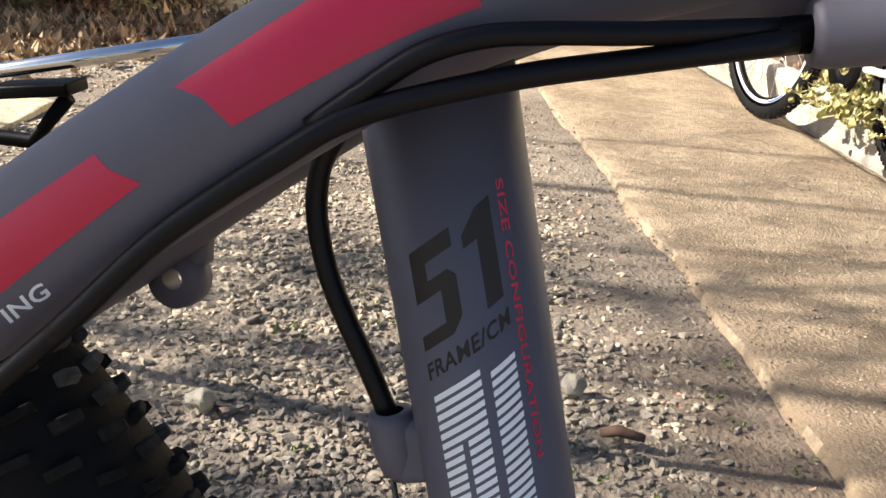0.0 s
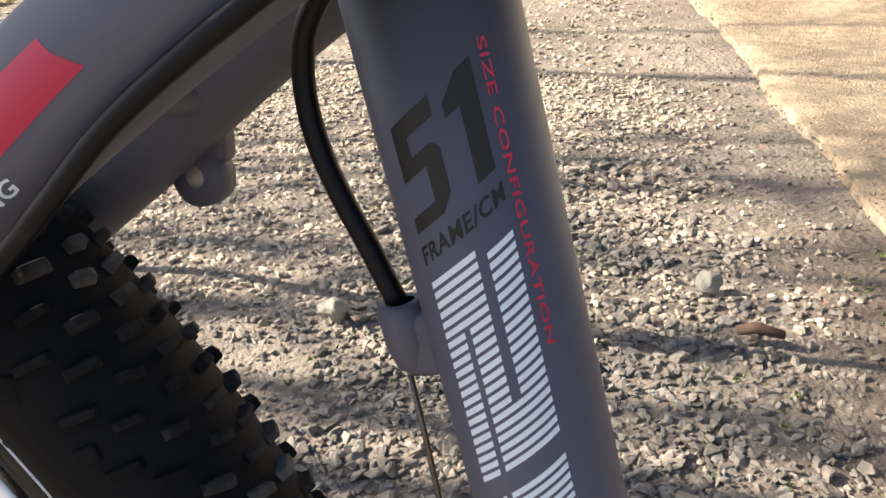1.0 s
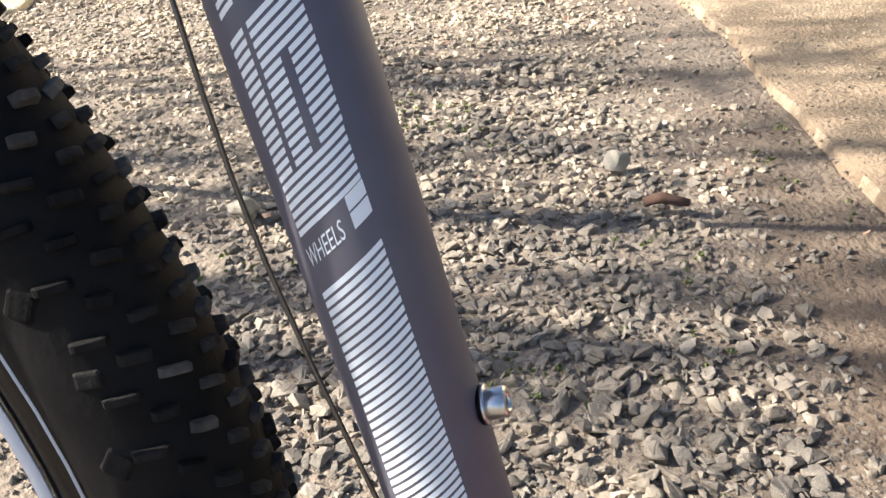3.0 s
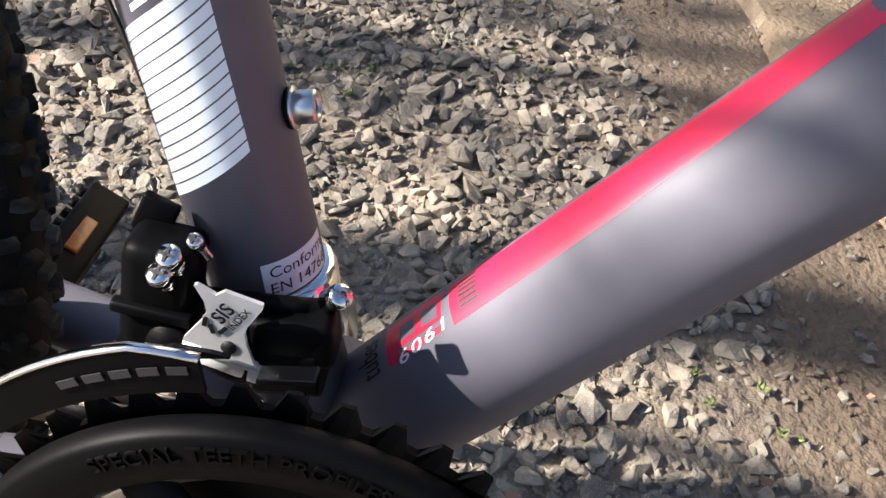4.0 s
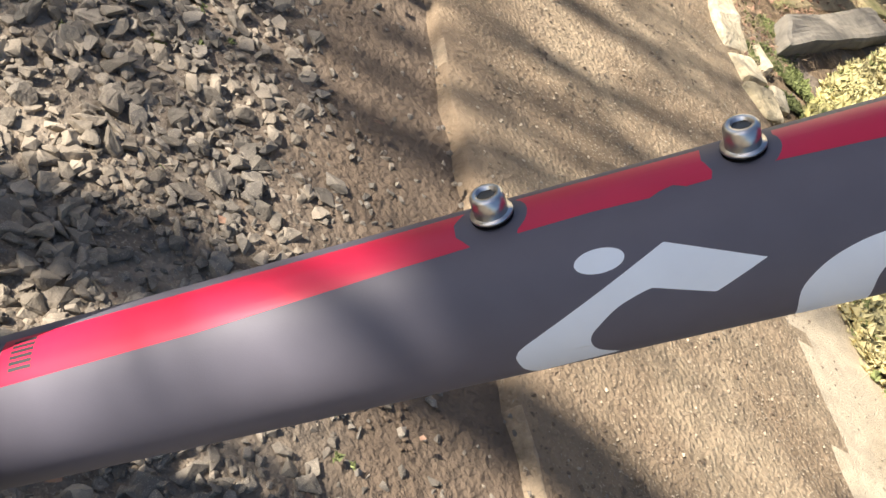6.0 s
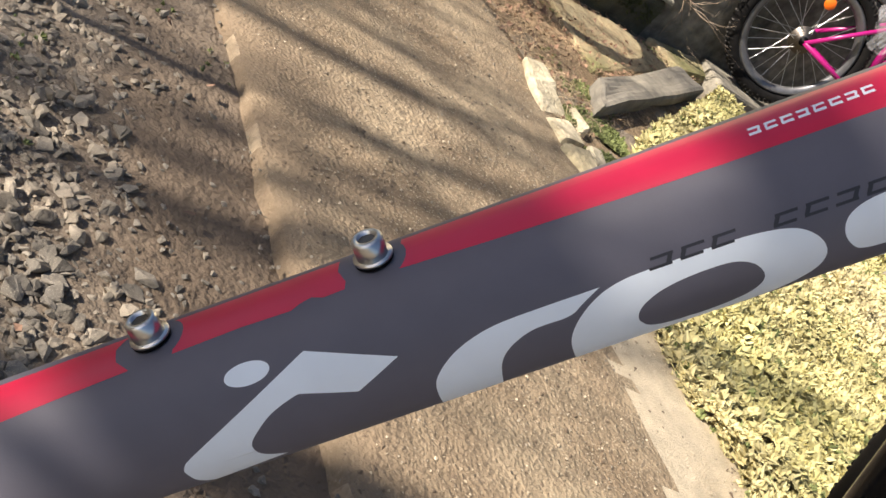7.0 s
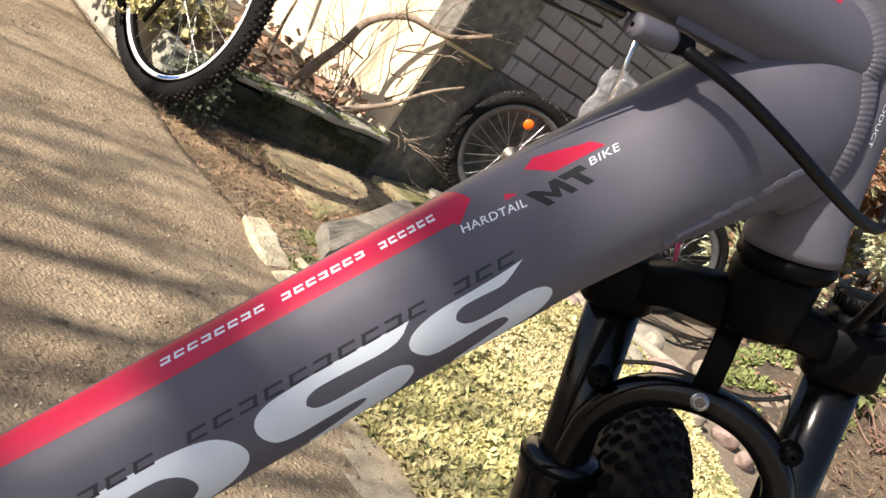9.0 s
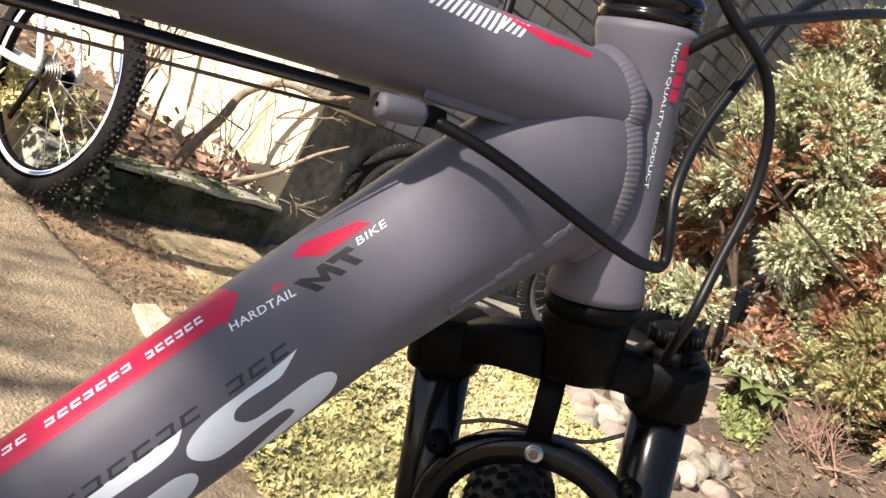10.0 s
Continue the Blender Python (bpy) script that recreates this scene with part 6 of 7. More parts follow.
# ---- white bicycle leaning by the planter kerb ----
WB = Matrix.Translation((0.945, 2.47, 0.008)) @ Matrix.Rotation(radians(108.95), 4, "Z")
white_bike = thing("bicycle", "white mountain bicycle with knobbly tyres beside the planter", "bicycle", WB)
wr = make_wheel(V(0.035, 0, 0.338), 0.335, 0.027, 0.282, white_bike, 28, 120, BLACKP, False, "rear_wheel")
wf = make_wheel(V(1.0, 0, 0.338), 0.335, 0.027, 0.282, white_bike, 28, 120, BLACKP, False, "front_wheel")
for w, c in ((wr, V(0.035, 0, 0.338)), (wf, V(1.0, 0, 0.338))):
    for sgn in (-1, 1):
        bm = bmesh.new()
        lathe(bm, [(0.266, sgn * 0.0125), (0.278, sgn * 0.0150), (0.278, sgn * 0.0158), (0.266, sgn * 0.0135)], aim(c, (0, 1, 0)), 96)
        part("rim_band", bm, WHITEP, w, "white rim band with decals")
        for k in range(4):
            bm = bmesh.new()
            arc = [aim(c, (0, 1, 0)) @ V(0.272 * math.cos(k * 1.571 + 0.3 + 0.04 * q), 0.272 * math.sin(k * 1.571 + 0.3 + 0.04 * q), sgn * 0.0152) for q in range(10)]
            sweep(bm, arc, [(0.0034, 0.0006)] * 10, seg=8, up=(0, 1, 0), power=4)
            part("rim_bar", bm, BLUE, w, "blue bar on the rim")


def tubes(parent, name, mat, lines, label=""):
    for pts, r in lines:
        bm = bmesh.new()
        sweep(bm, curve_pts(pts, 10) if len(pts) > 2 else pts, r, seg=16)
        part(name, bm, mat, parent, label)


tubes(white_bike, "frame_tube", WHITEP, [
    ([(0.46, 0, 0.30), (0.32, 0, 0.74)], 0.018), ([(0.46, 0, 0.30), (0.90, 0, 0.78)], 0.022), ([(0.34, 0, 0.70), (0.88, 0, 0.86)], 0.019),
    ([(0.875, 0, 0.90), (0.915, 0, 0.76)], 0.023)], "white frame tube")
for sgn in (-1, 1):
    tubes(white_bike, "frame_stay", WHITEP, [([(0.035, sgn * 0.062, 0.338), (0.20, sgn * 0.05, 0.318), (0.45, sgn * 0.03, 0.30)], 0.011), ([(0.035, sgn * 0.062, 0.345), (0.15, sgn * 0.055, 0.50), (0.33, sgn * 0.02, 0.70)], 0.010)], "white stay")
    tubes(white_bike, "fork_leg", WHITEP, [([(0.93, sgn * 0.055, 0.70), (1.0, sgn * 0.056, 0.338)], 0.016)], "white fork leg")
bm = bmesh.new()
box(bm, (0.05, 0.14, 0.05), Matrix.Translation((0.922, 0, 0.725)), 0.012)
part("fork_crown", bm, WHITEP, white_bike, "white fork crown")
for k, r in enumerate((0.052, 0.046, 0.040, 0.034, 0.028, 0.024)):
    bm = bmesh.new()
    lathe(bm, [(0.012, 0.0), (r, 0.0), (r, 0.002), (0.012, 0.002)], aim(V(0.035, 0.024 + 0.005 * k, 0.338), (0, 1, 0)), 32)
    part("sprocket", bm, WIRE, white_bike, "dark steel sprocket")
bm = bmesh.new()
sweep(bm, [(0.03, 0.06, 0.315), (0.04, 0.065, 0.26), (0.07, 0.06, 0.18)], [(0.014, 0.008), (0.012, 0.007), (0.010, 0.006)], seg=12)
part("rear_derailleur", bm, BLACKP, white_bike, "black rear derailleur")
bm = bmesh.new()
sweep(bm, curve_pts([(0.05, -0.07, 0.42), (0.10, -0.075, 0.47), (0.16, -0.065, 0.46)], 10), 0.003, seg=10)
part("cable_housing", bm, HOUSING, white_bike, "black cable")
bm = bmesh.new()
lathe(bm, [(0.03, 0), (0.085, 0), (0.085, 0.003), (0.03, 0.003), (0.03, 0)], aim(V(0.46, 0.05, 0.30), (0, 1, 0)), 48)
part("chainring", bm, BLACKP, white_bike, "black chainring")
bm = bmesh.new()
sweep(bm, [(0.32, 0, 0.72), (0.295, 0, 0.88)], 0.0145, seg=16)
part("seat_post", bm, BLACKP, white_bike, "black seat post")
bm = bmesh.new()
sweep(bm, [(0.17, 0, 0.90), (0.24, 0, 0.905), (0.33, 0, 0.895), (0.43, 0, 0.885)], [(0.065, 0.02), (0.07, 0.025), (0.04, 0.022), (0.018, 0.014)], seg=18, up=(0, 0, 1))
part("saddle", bm, BLACKP, white_bike, "black saddle")
bm = bmesh.new()
sweep(bm, [(0.90, -0.30, 0.99), (0.875, -0.05, 0.95), (0.875, 0.05, 0.95), (0.90, 0.30, 0.99)], 0.013, seg=14)
part("handlebar", bm, BLACKP, white_bike, "black handlebar")

# ---- concrete apron under the house wall, pink bicycle on it ----
block("apron", "narrow weathered concrete apron along the house wall", "apron", [(2.20, 2.66), (2.22, 2.87), (5.2, 3.62), (5.2, 3.2)], -0.03, 0.057, DAMPCON, 0.006, 0.012)
PB = Matrix.Translation((2.385, 2.775, 0.061)) @ Matrix.Rotation(radians(-15), 4, "Z") @ Matrix.Scale(1.03, 4)
pink = thing("bicycle", "small pink bicycle with a plastic bag over its saddle", "bicycle", PB)
RIMD = material("dull_grey_rim", (0.16, 0.16, 0.165), rough=0.45, metal=0.7, spread=0.15, scale=60)
pw = make_wheel(V(0.01, 0, 0.262), 0.260, 0.026, 0.208, pink, 28, 96, RIMD, False, "rear_wheel")
fw2 = make_wheel(V(0.86, 0, 0.262), 0.260, 0.026, 0.208, pink, 28, 96, RIMD, False, "front_wheel")
tubes(pink, "frame_tube", PINK, [
    ([(0.31, 0, 0.235), (0.22, 0, 0.60)], 0.014), ([(0.285, 0, 0.345), (0.36, 0, 0.46), (0.47, 0, 0.55), (0.66, 0, 0.66)], 0.014), ([(0.31, 0, 0.235), (0.45, 0, 0.36), (0.68, 0, 0.60)], 0.016),
    ([(0.655, 0, 0.70), (0.695, 0, 0.56)], 0.018)], "metallic pink frame tube")
for sgn in (-1, 1):
    tubes(pink, "frame_stay", PINK, [([(0.01, sgn * 0.055, 0.262), (0.31, sgn * 0.028, 0.235)], 0.009), ([(0.01, sgn * 0.055, 0.262), (0.235, sgn * 0.018, 0.50)], 0.008)], "metallic pink stay")
    tubes(pink, "fork_leg", PINK, [([(0.70, sgn * 0.045, 0.53), (0.86, sgn * 0.05, 0.262)], 0.011)], "pink fork leg")
for k, r in enumerate((0.050, 0.042, 0.034, 0.027)):
    bm = bmesh.new()
    lathe(bm, [(0.012, 0.0), (r, 0.0), (r, 0.002), (0.012, 0.002)], aim(V(0.01, -0.024 - 0.005 * k, 0.262), (0, 1, 0)), 32)
    part("sprocket", bm, WIRE, pink, "dark steel sprocket")
bm = bmesh.new()
lathe(bm, [(0.02, 0), (0.062, 0), (0.062, 0.003), (0.02, 0.003), (0.02, 0)], aim(V(0.31, -0.045, 0.235), (0, -1, 0)), 48)
part("chainring", bm, WIRE, pink, "steel chainring")
bm = bmesh.new()
lathe(bm, [(0.001, 0), (0.019, 0), (0.021, 0.002), (0.021, 0.005), (0.018, 0.008), (0.001, 0.008)], aim(V(-0.012, -0.014, 0.405), (0, -1, 0)), 24)
part("reflector", bm, ORANGE, pink, "round orange spoke reflector")
bm = bmesh.new()
sweep(bm, [(0.225, 0, 0.58), (0.135, 0, 0.955)], 0.0125, seg=16)
part("seat_post", bm, CHROME, pink, "long silver seat post")
bm = bmesh.new()
sweep(bm, [(0.02, 0, 0.965), (0.09, 0, 0.97), (0.17, 0, 0.962), (0.25, 0, 0.955)], [(0.06, 0.018), (0.065, 0.022), (0.04, 0.02), (0.018, 0.012)], seg=18, up=(0, 0, 1))
part("saddle", bm, BLACKP, pink, "black saddle")
bm = bmesh.new()
sweep(bm, curve_pts([(0.34, -0.24, 0.715), (0.45, -0.21, 0.72), (0.60, -0.06, 0.745), (0.655, 0, 0.74), (0.60, 0.06, 0.745), (0.45, 0.21, 0.72)], 30), 0.0105, seg=14)
bars_p = part("handlebar", bm, CHROME, pink, "handlebar")
bm = bmesh.new()
sweep(bm, [(0.315, -0.245, 0.714), (0.40, -0.228, 0.718)], 0.0155, seg=16)
part("grip", bm, BLACKP, bars_p, "black rubber grip")
bm = bmesh.new()
sweep(bm, curve_pts([(0.42, -0.225, 0.71), (0.40, -0.25, 0.68), (0.35, -0.27, 0.665)], 10), 0.006, seg=10)
part("brake_lever", bm, BLACKP, bars_p, "black brake lever")
# crumpled clear bag, open-ended, hanging over the seat tube
BAG = material("clear_plastic_film", (0.90, 0.90, 0.92), rough=0.12, spread=0.05, scale=30, bump=0.006, bump_scale=55, spec=0.9)
bag_bsdf = BAG.node_tree.nodes["Principled BSDF"]
bag_bsdf.inputs["Alpha"].default_value = 0.13
bm = bmesh.new()
rings = []
for i in range(22):
    t = i / 21
    c = Vector((0.22 - 0.03 * t, -0.01, 0.385 + 0.37 * t))
    ring = []
    for k in range(40):
        a = 2 * math.pi * k / 40
        r = 0.80 * (0.036 + 0.042 * math.sin(math.pi * min(1, 0.15 + t * 0.62))) * (1 + 0.34 * noise.noise((math.cos(a) * 2.2, math.sin(a) * 2.2, t * 5)) + 0.16 * noise.noise((math.cos(a) * 6, math.sin(a) * 6, t * 14)))
        ring.append(bm.verts.new(c + Vector((r * 1.15 * math.cos(a) + 0.05 * t * (math.cos(a) > 0), r * 0.62 * math.sin(a), 0.03 * noise.noise((a, t * 4, 2))))))
    rings.append(ring)
for a_, b_ in zip(rings, rings[1:]):
    for k in range(40):
        bm.faces.new((a_[k], a_[(k + 1) % 40], b_[(k + 1) % 40], b_[k]))
bag = solid("plastic_bag", bm, BAG, "crumpled clear plastic bag over the pink bicycle's seat tube", "plastic bag", smooth=False)
bag.matrix_world = PB

# ---- plants round the yard ----
BARK = material("grey_brown_bark", (0.17, 0.12, 0.085), rough=0.9, spread=0.35, scale=40, bump=0.003, bump_scale=120, second=(0.27, 0.21, 0.15))
DARKBARK = material("dark_brown_bark", (0.06, 0.038, 0.026), rough=0.95, spread=0.35, scale=40, bump=0.003, bump_scale=120)
CONIFER = material("pale_conifer_sprays", (0.43, 0.455, 0.28), rough=0.7, spread=0.3, scale=9, island=0.5, second=(0.50, 0.50, 0.32))
RUSTY = material("rusty_conifer_sprays", (0.36, 0.185, 0.11), rough=0.8, spread=0.3, scale=9, island=0.5, second=(0.33, 0.17, 0.09))
YELLOWG = material("yellow_green_needles", (0.31, 0.29, 0.13), rough=0.75, spread=0.3, scale=9, island=0.45)


def limbs(bm, rng_, start, way, length, r, depth, spread=0.6, out=None, droop=0.0):
    """A tapering branch that bends as it grows and forks into thinner ones."""
    pts, p, d = [Vector(start)], Vector(start), Vector(way).normalized()
    n = 6
    for i in range(n):
        d = (d + Vector((rng_.gauss(0, 0.16), rng_.gauss(0, 0.16), rng_.gauss(0, 0.12) - droop))).normalized()
        p = p + d * (length / n)
        pts.append(p.copy())
    sweep(bm, pts, [r * (1 - 0.55 * i / n) for i in range(n + 1)], seg=7 if r > 0.008 else 5, up=(0.2, 0.3, 0.9), cap=False)
    if out is not None:
        out += pts[2:]
    if depth:
        for k in range(rng_.randint(2, 4)):
            i = rng_.randint(2, n)
            turn = Vector((rng_.gauss(0, spread), rng_.gauss(0, spread), rng_.gauss(0.1, spread * 0.7)))
            limbs(bm, rng_, pts[i], (d + turn), length * rng_.uniform(0.5, 0.78), r * (1 - 0.55 * i / n) * rng_.uniform(0.5, 0.75), depth - 1, spread, out, droop)


def spray(seed):
    """A small flat conifer spray: a bent midrib set with scaly leaflets."""
    r = random.Random(seed)
    vs, fs = [], []
    for k in range(9):
        t = k / 8
        for sgn in (-1, 1):
            L_ = 0.34 * (1 - 0.6 * t) * r.uniform(0.7, 1.2)
            b = len(vs)
            root = Vector((0, t, -0.25 * t * t))
            tip = root + Vector((sgn * L_, L_ * 0.9, r.uniform(-0.1, 0.16)))
            w = 0.085
            vs += [root + Vector((0, -w, 0)), root.lerp(tip, 0.55) + Vector((w, -w, 0.03)), tip, root.lerp(tip, 0.55) + Vector((-w, w, 0.03))]
            fs.append([b, b + 1, b + 2, b + 3])
    return (vs, fs)


sprays = [spray(k) for k in range(5)]


def shrub(name, x, y_, h, rad, n, leafmat, label, second=None, share=0.3, base=0.12, size=(0.06, 0.12), many=34):
    r = random.Random(int(x * 97 + y_ * 31))
    ob = thing(name, label, "shrub", Matrix.Translation((x, y_, ground_height(x, y_) - 0.01)))
    bm = bmesh.new()
    for k in range(5):
        limbs(bm, r, (r.gauss(0, 0.04), r.gauss(0, 0.04), 0), (r.gauss(0, 0.35), r.gauss(0, 0.35), 1), h * 0.7, 0.022, 2, 0.5)
    part("trunk", bm, DARKBARK, ob, "branching dark stems")
    clumps = []
    for _ in range(many):
        a, zz = r.uniform(0, 6.3), r.uniform(base, 1.0)
        rr = rad * (1 - 0.55 * zz ** 1.6) * r.uniform(0.62, 1.08)
        clumps.append((Vector((rr * math.cos(a), rr * math.sin(a), zz * h)), r.uniform(0.10, 0.19) * rad / 0.5 * (34 / many) ** 0.62))
    sets = {0: [], 1: []}
    for _ in range(n):
        c, cr = clumps[r.randrange(len(clumps))]
        d = Vector((r.gauss(0, 1), r.gauss(0, 1), r.gauss(0, 0.8))).normalized()
        p = c + d * cr * r.uniform(0.45, 1.0)
        outw = (d + Vector((c.x, c.y, 0)).normalized() * 0.6 + Vector((0, 0, 0.25))).normalized()
        s = r.uniform(*size)
        m = Matrix.Translation(p) @ outw.to_track_quat("Y", "Z").to_matrix().to_4x4() @ Matrix.Rotation(r.uniform(-0.8, 0.8), 4, "Y") @ Matrix.Diagonal((s, s, s, 1))
        inner = (p - c).length < cr * 0.66
        dead = noise.noise(p * 3.2 + Vector((x, y_, 0))) + 0.3 * noise.noise(p * 11) > 0.62 - 1.25 * share
        sets[1 if second and (dead or (inner and r.random() < 0.22)) else 0].append((r.randrange(len(sprays)), m))
    mass("foliage", sprays, sets[0], leafmat, "pale feathery foliage", "", "", parent=ob)
    if sets[1]:
        mass("foliage", sprays, sets[1], second, "rusty brown dead foliage", "", "", parent=ob)
    return ob


shrub("conifer_shrub", 4.40, 2.55, 1.95, 0.58, 12000, CONIFER, "tall pale green conifer shrub with rusty dead sprays", RUSTY, 0.33, size=(0.035, 0.075), many=60)
shrub("conifer_shrub", 4.82, 1.98, 2.15, 0.62, 12000, CONIFER, "conifer shrub, half its sprays rusty and dead", RUSTY, 0.66, size=(0.035, 0.075), many=60)
shrub("conifer_shrub", 5.35, 2.85, 2.1, 0.6, 3000, CONIFER, "tall pale green conifer shrub with rusty dead sprays", RUSTY, 0.3)
shrub("conifer_shrub", 4.38, 1.72, 0.52, 0.36, 4200, YELLOWG, "low yellow-green conifer shrub with brown twigs", RUSTY, 0.12, size=(0.03, 0.06), many=50)
shrub("conifer_shrub", 4.5, 1.15, 0.9, 0.45, 3000, YELLOWG, "yellow-green conifer shrub behind the rock edge", RUSTY, 0.35)
shrub("conifer_shrub", 5.6, 2.0, 2.2, 0.7, 2200, CONIFER, "tall conifer shrub at the back of the garden", RUSTY, 0.4)
shrub("conifer_shrub", 5.3, 0.5, 1.7, 0.65, 2000, CONIFER, "tall conifer shrub at the back of the garden", RUSTY, 0.3)
# bare dark soil of the bank
bm = bmesh.new()
bank = []
for j in range(34):
    far = 3.55 + 2.2 * j / 33
    bank.append([bm.verts.new((0.2 + (far + q) * math.cos(a), -0.16 + (far + q) * math.sin(a), ground_height(0.2 + (far + q) * math.cos(a), -0.16 + (far + q) * math.sin(a)) + 0.006 + 0.02 * noise.noise((far * 7, a * 30, 2)) * (j > 2))) for a, q in [(radians(16 + 21 * i / 27), 0.12 * noise.noise((i * 0.4, 0, 3)) * (j < 4)) for i in range(28)]])
for a, b in zip(bank, bank[1:]):
    for i in range(27):
        bm.faces.new((a[i], a[i + 1], b[i + 1], b[i]))
solid("bank_soil", bm, EARTH, "dark bare soil of the planted bank", "soil", "structure", smooth=True)


def on_bank(lo=17, hi=36, near=3.6, far=5.2):
    a, d = radians(rng.uniform(lo, hi)), rng.uniform(near, far)
    x, y_ = 0.2 + d * math.cos(a), -0.16 + d * math.sin(a)
    return (x, y_, ground_height(x, y_) + 0.012)


sow("leaf_litter", 700, on_bank, (0.02, 0.045), flats, LEAFB, "dead brown leaves on the dark bank", "leaves", lie=True)
sow("dry_grass", 500, lambda: on_bank(24, 31, 3.8, 4.3), (0.05, 0.12), straws, STRAW, "dead straw-coloured stalks on the bank", "grass")
sow("groundcover", 500, lambda: (lambda p: p if noise.noise((p[0] * 4, p[1] * 4, 9)) > 0.05 else None)(on_bank(28, 36, 3.9, 5.2)), (0.02, 0.05), tufts, SEDUMG, "green growth at the foot of the conifers", "groundcover")
# dry twiggy bush before the shrubs
DRYT = material("pinkish_dry_twigs", (0.25, 0.155, 0.115), rough=0.85, spread=0.25, scale=60)
bush = thing("dry_bush", "low leafless bush of pinkish dry twigs", "shrub", Matrix.Translation((4.02, 1.64, ground_height(4.02, 1.64) - 0.01)))
bm = bmesh.new()
r_ = random.Random(5)
for k in range(22):
    limbs(bm, r_, (r_.gauss(0, 0.06), r_.gauss(0, 0.06), 0), (r_.gauss(0, 0.7), r_.gauss(0, 0.7), 0.8), 0.21, 0.0050, 2, 0.6)
part("twig_crown", bm, DRYT, bush, "bare dry twigs")
# broad green leaves of a low plant
BROAD = material("broad_green_leaves", (0.095, 0.135, 0.05), rough=0.5, spread=0.25, scale=20, island=0.3, second=(0.19, 0.20, 0.085))
broad = thing("leafy_plant", "low plant with broad wilted green leaves", "plant", Matrix.Translation((3.95, 1.98, ground_height(3.95, 1.98))))
for k in range(14):
    a = k * 2.4
    bm = bmesh.new()
    for i in range(7):
        for j in range(5):
            t, u = i / 6, (j - 2) / 2
            w = 0.045 * math.sin(math.pi * min(1, t * 0.9 + 0.08)) ** 0.7
            bm.verts.new((u * w, t * 0.15, 0.05 + 0.05 * math.sin(2.6 * t) - 0.02 * t - 0.012 * (1 - u * u) + 0.012 * noise.noise((u, t * 3, k))))
    bm.verts.ensure_lookup_table()
    for i in range(6):
        for j in range(4):
            bm.faces.new([bm.verts[q] for q in (i * 5 + j, i * 5 + j + 1, i * 5 + j + 6, i * 5 + j + 5)])
    ob = part("leaf", bm, BROAD, broad)
    ob.matrix_local = Matrix.Rotation(a, 4, "Z") @ Matrix.Translation((0, 0.02 + 0.01 * (k % 3), 0.008 * (k % 4)))

# rocks along the groundcover
ROCKS = [material("pinkish_granite", (0.31, 0.215, 0.18), rough=0.8, spread=0.25, scale=30, bump=0.003, bump_scale=90, second=(0.21, 0.17, 0.145)),
         material("pale_limestone", (0.33, 0.29, 0.23), rough=0.85, spread=0.25, scale=30, bump=0.003, bump_scale=90, second=(0.22, 0.185, 0.14)),
         material("dull_concrete_lump", (0.26, 0.235, 0.19), rough=0.9, spread=0.3, scale=24, bump=0.005, bump_scale=90, second=(0.17, 0.155, 0.12))]
for k, (x, y_, s) in enumerate(((2.64, 2.26, 0.065), (2.70, 2.12, 0.05), (2.80, 2.02, 0.06), (2.97, 2.30, 0.075), (3.12, 2.24, 0.07), (2.86, 1.88, 0.06), (2.95, 1.80, 0.055), (2.88, 1.70, 0.05), (3.18, 1.98, 0.08),
                                 (3.02, 1.66, 0.065), (3.12, 1.56, 0.06), (3.30, 1.64, 0.07), (3.22, 1.48, 0.055), (2.78, 2.36, 0.06), (2.90, 2.16, 0.045), (3.05, 2.06, 0.05), (3.02, 1.92, 0.045), (2.72, 1.95, 0.04), (2.98, 1.52, 0.05), (2.88, 2.30, 0.075), (3.17, 2.32, 0.085), (2.93, 1.97, 0.08), (3.00, 1.88, 0.07), (2.79, 1.79, 0.055), (2.94, 2.07, 0.07), (3.40, 1.78, 0.085), (3.51, 1.71, 0.07), (3.68, 1.73, 0.06), (3.45, 2.20, 0.08))):
    m = Matrix.Translation((x, y_, s * 0.45)) @ Euler((rng.uniform(-0.3, 0.3), rng.uniform(-0.3, 0.3), rng.uniform(0, 6))).to_matrix().to_4x4() @ Matrix.Diagonal((s, s * rng.uniform(0.65, 0.95), s * rng.uniform(0.6, 0.85), 1))
    stone_thing(round_stone(rng, 0.2), m, ROCKS[k % 3], "rock", ("rounded pinkish granite rock", "pale weathered limestone rock", "grey broken concrete lump")[k % 3] + " at the groundcover's edge", "rock", "rock edging")
bm = bmesh.new()
sweep(bm, [(2.84, 2.14, 0.07), (3.02, 1.86, 0.085)], [(0.022, 0.018), (0.018, 0.016)], seg=9)
solid("wood_stick", bm, PALE, "pale split stick lying on the rocks", "stick", smooth=True)

# bare shrub and climbing stems before the cream wall
bare = thing("bare_shrub", "leafless shrub with crooked stems before the cream wall", "shrub", Matrix.Translation((1.52, 2.92, 0.12)))
bm = bmesh.new()
r_ = random.Random(11)
sweep(bm, curve_pts([(0.0, 0, 0), (0.02, -0.02, 0.12), (0.06, -0.05, 0.25), (0.10, -0.04, 0.36), (0.20, -0.08, 0.45), (0.34, -0.14, 0.47), (0.46, -0.2, 0.56)], 24), [0.022 - 0.0006 * i for i in range(25)], seg=10)
part("trunk", bm, BARK, bare, "crooked brown stem")
bm = bmesh.new()
sweep(bm, curve_pts([(0.08, -0.12, 0.0), (0.16, -0.16, 0.08), (0.26, -0.19, 0.16), (0.36, -0.22, 0.28), (0.45, -0.25, 0.36)], 20), [0.014 - 0.0005 * i for i in range(21)], seg=9)
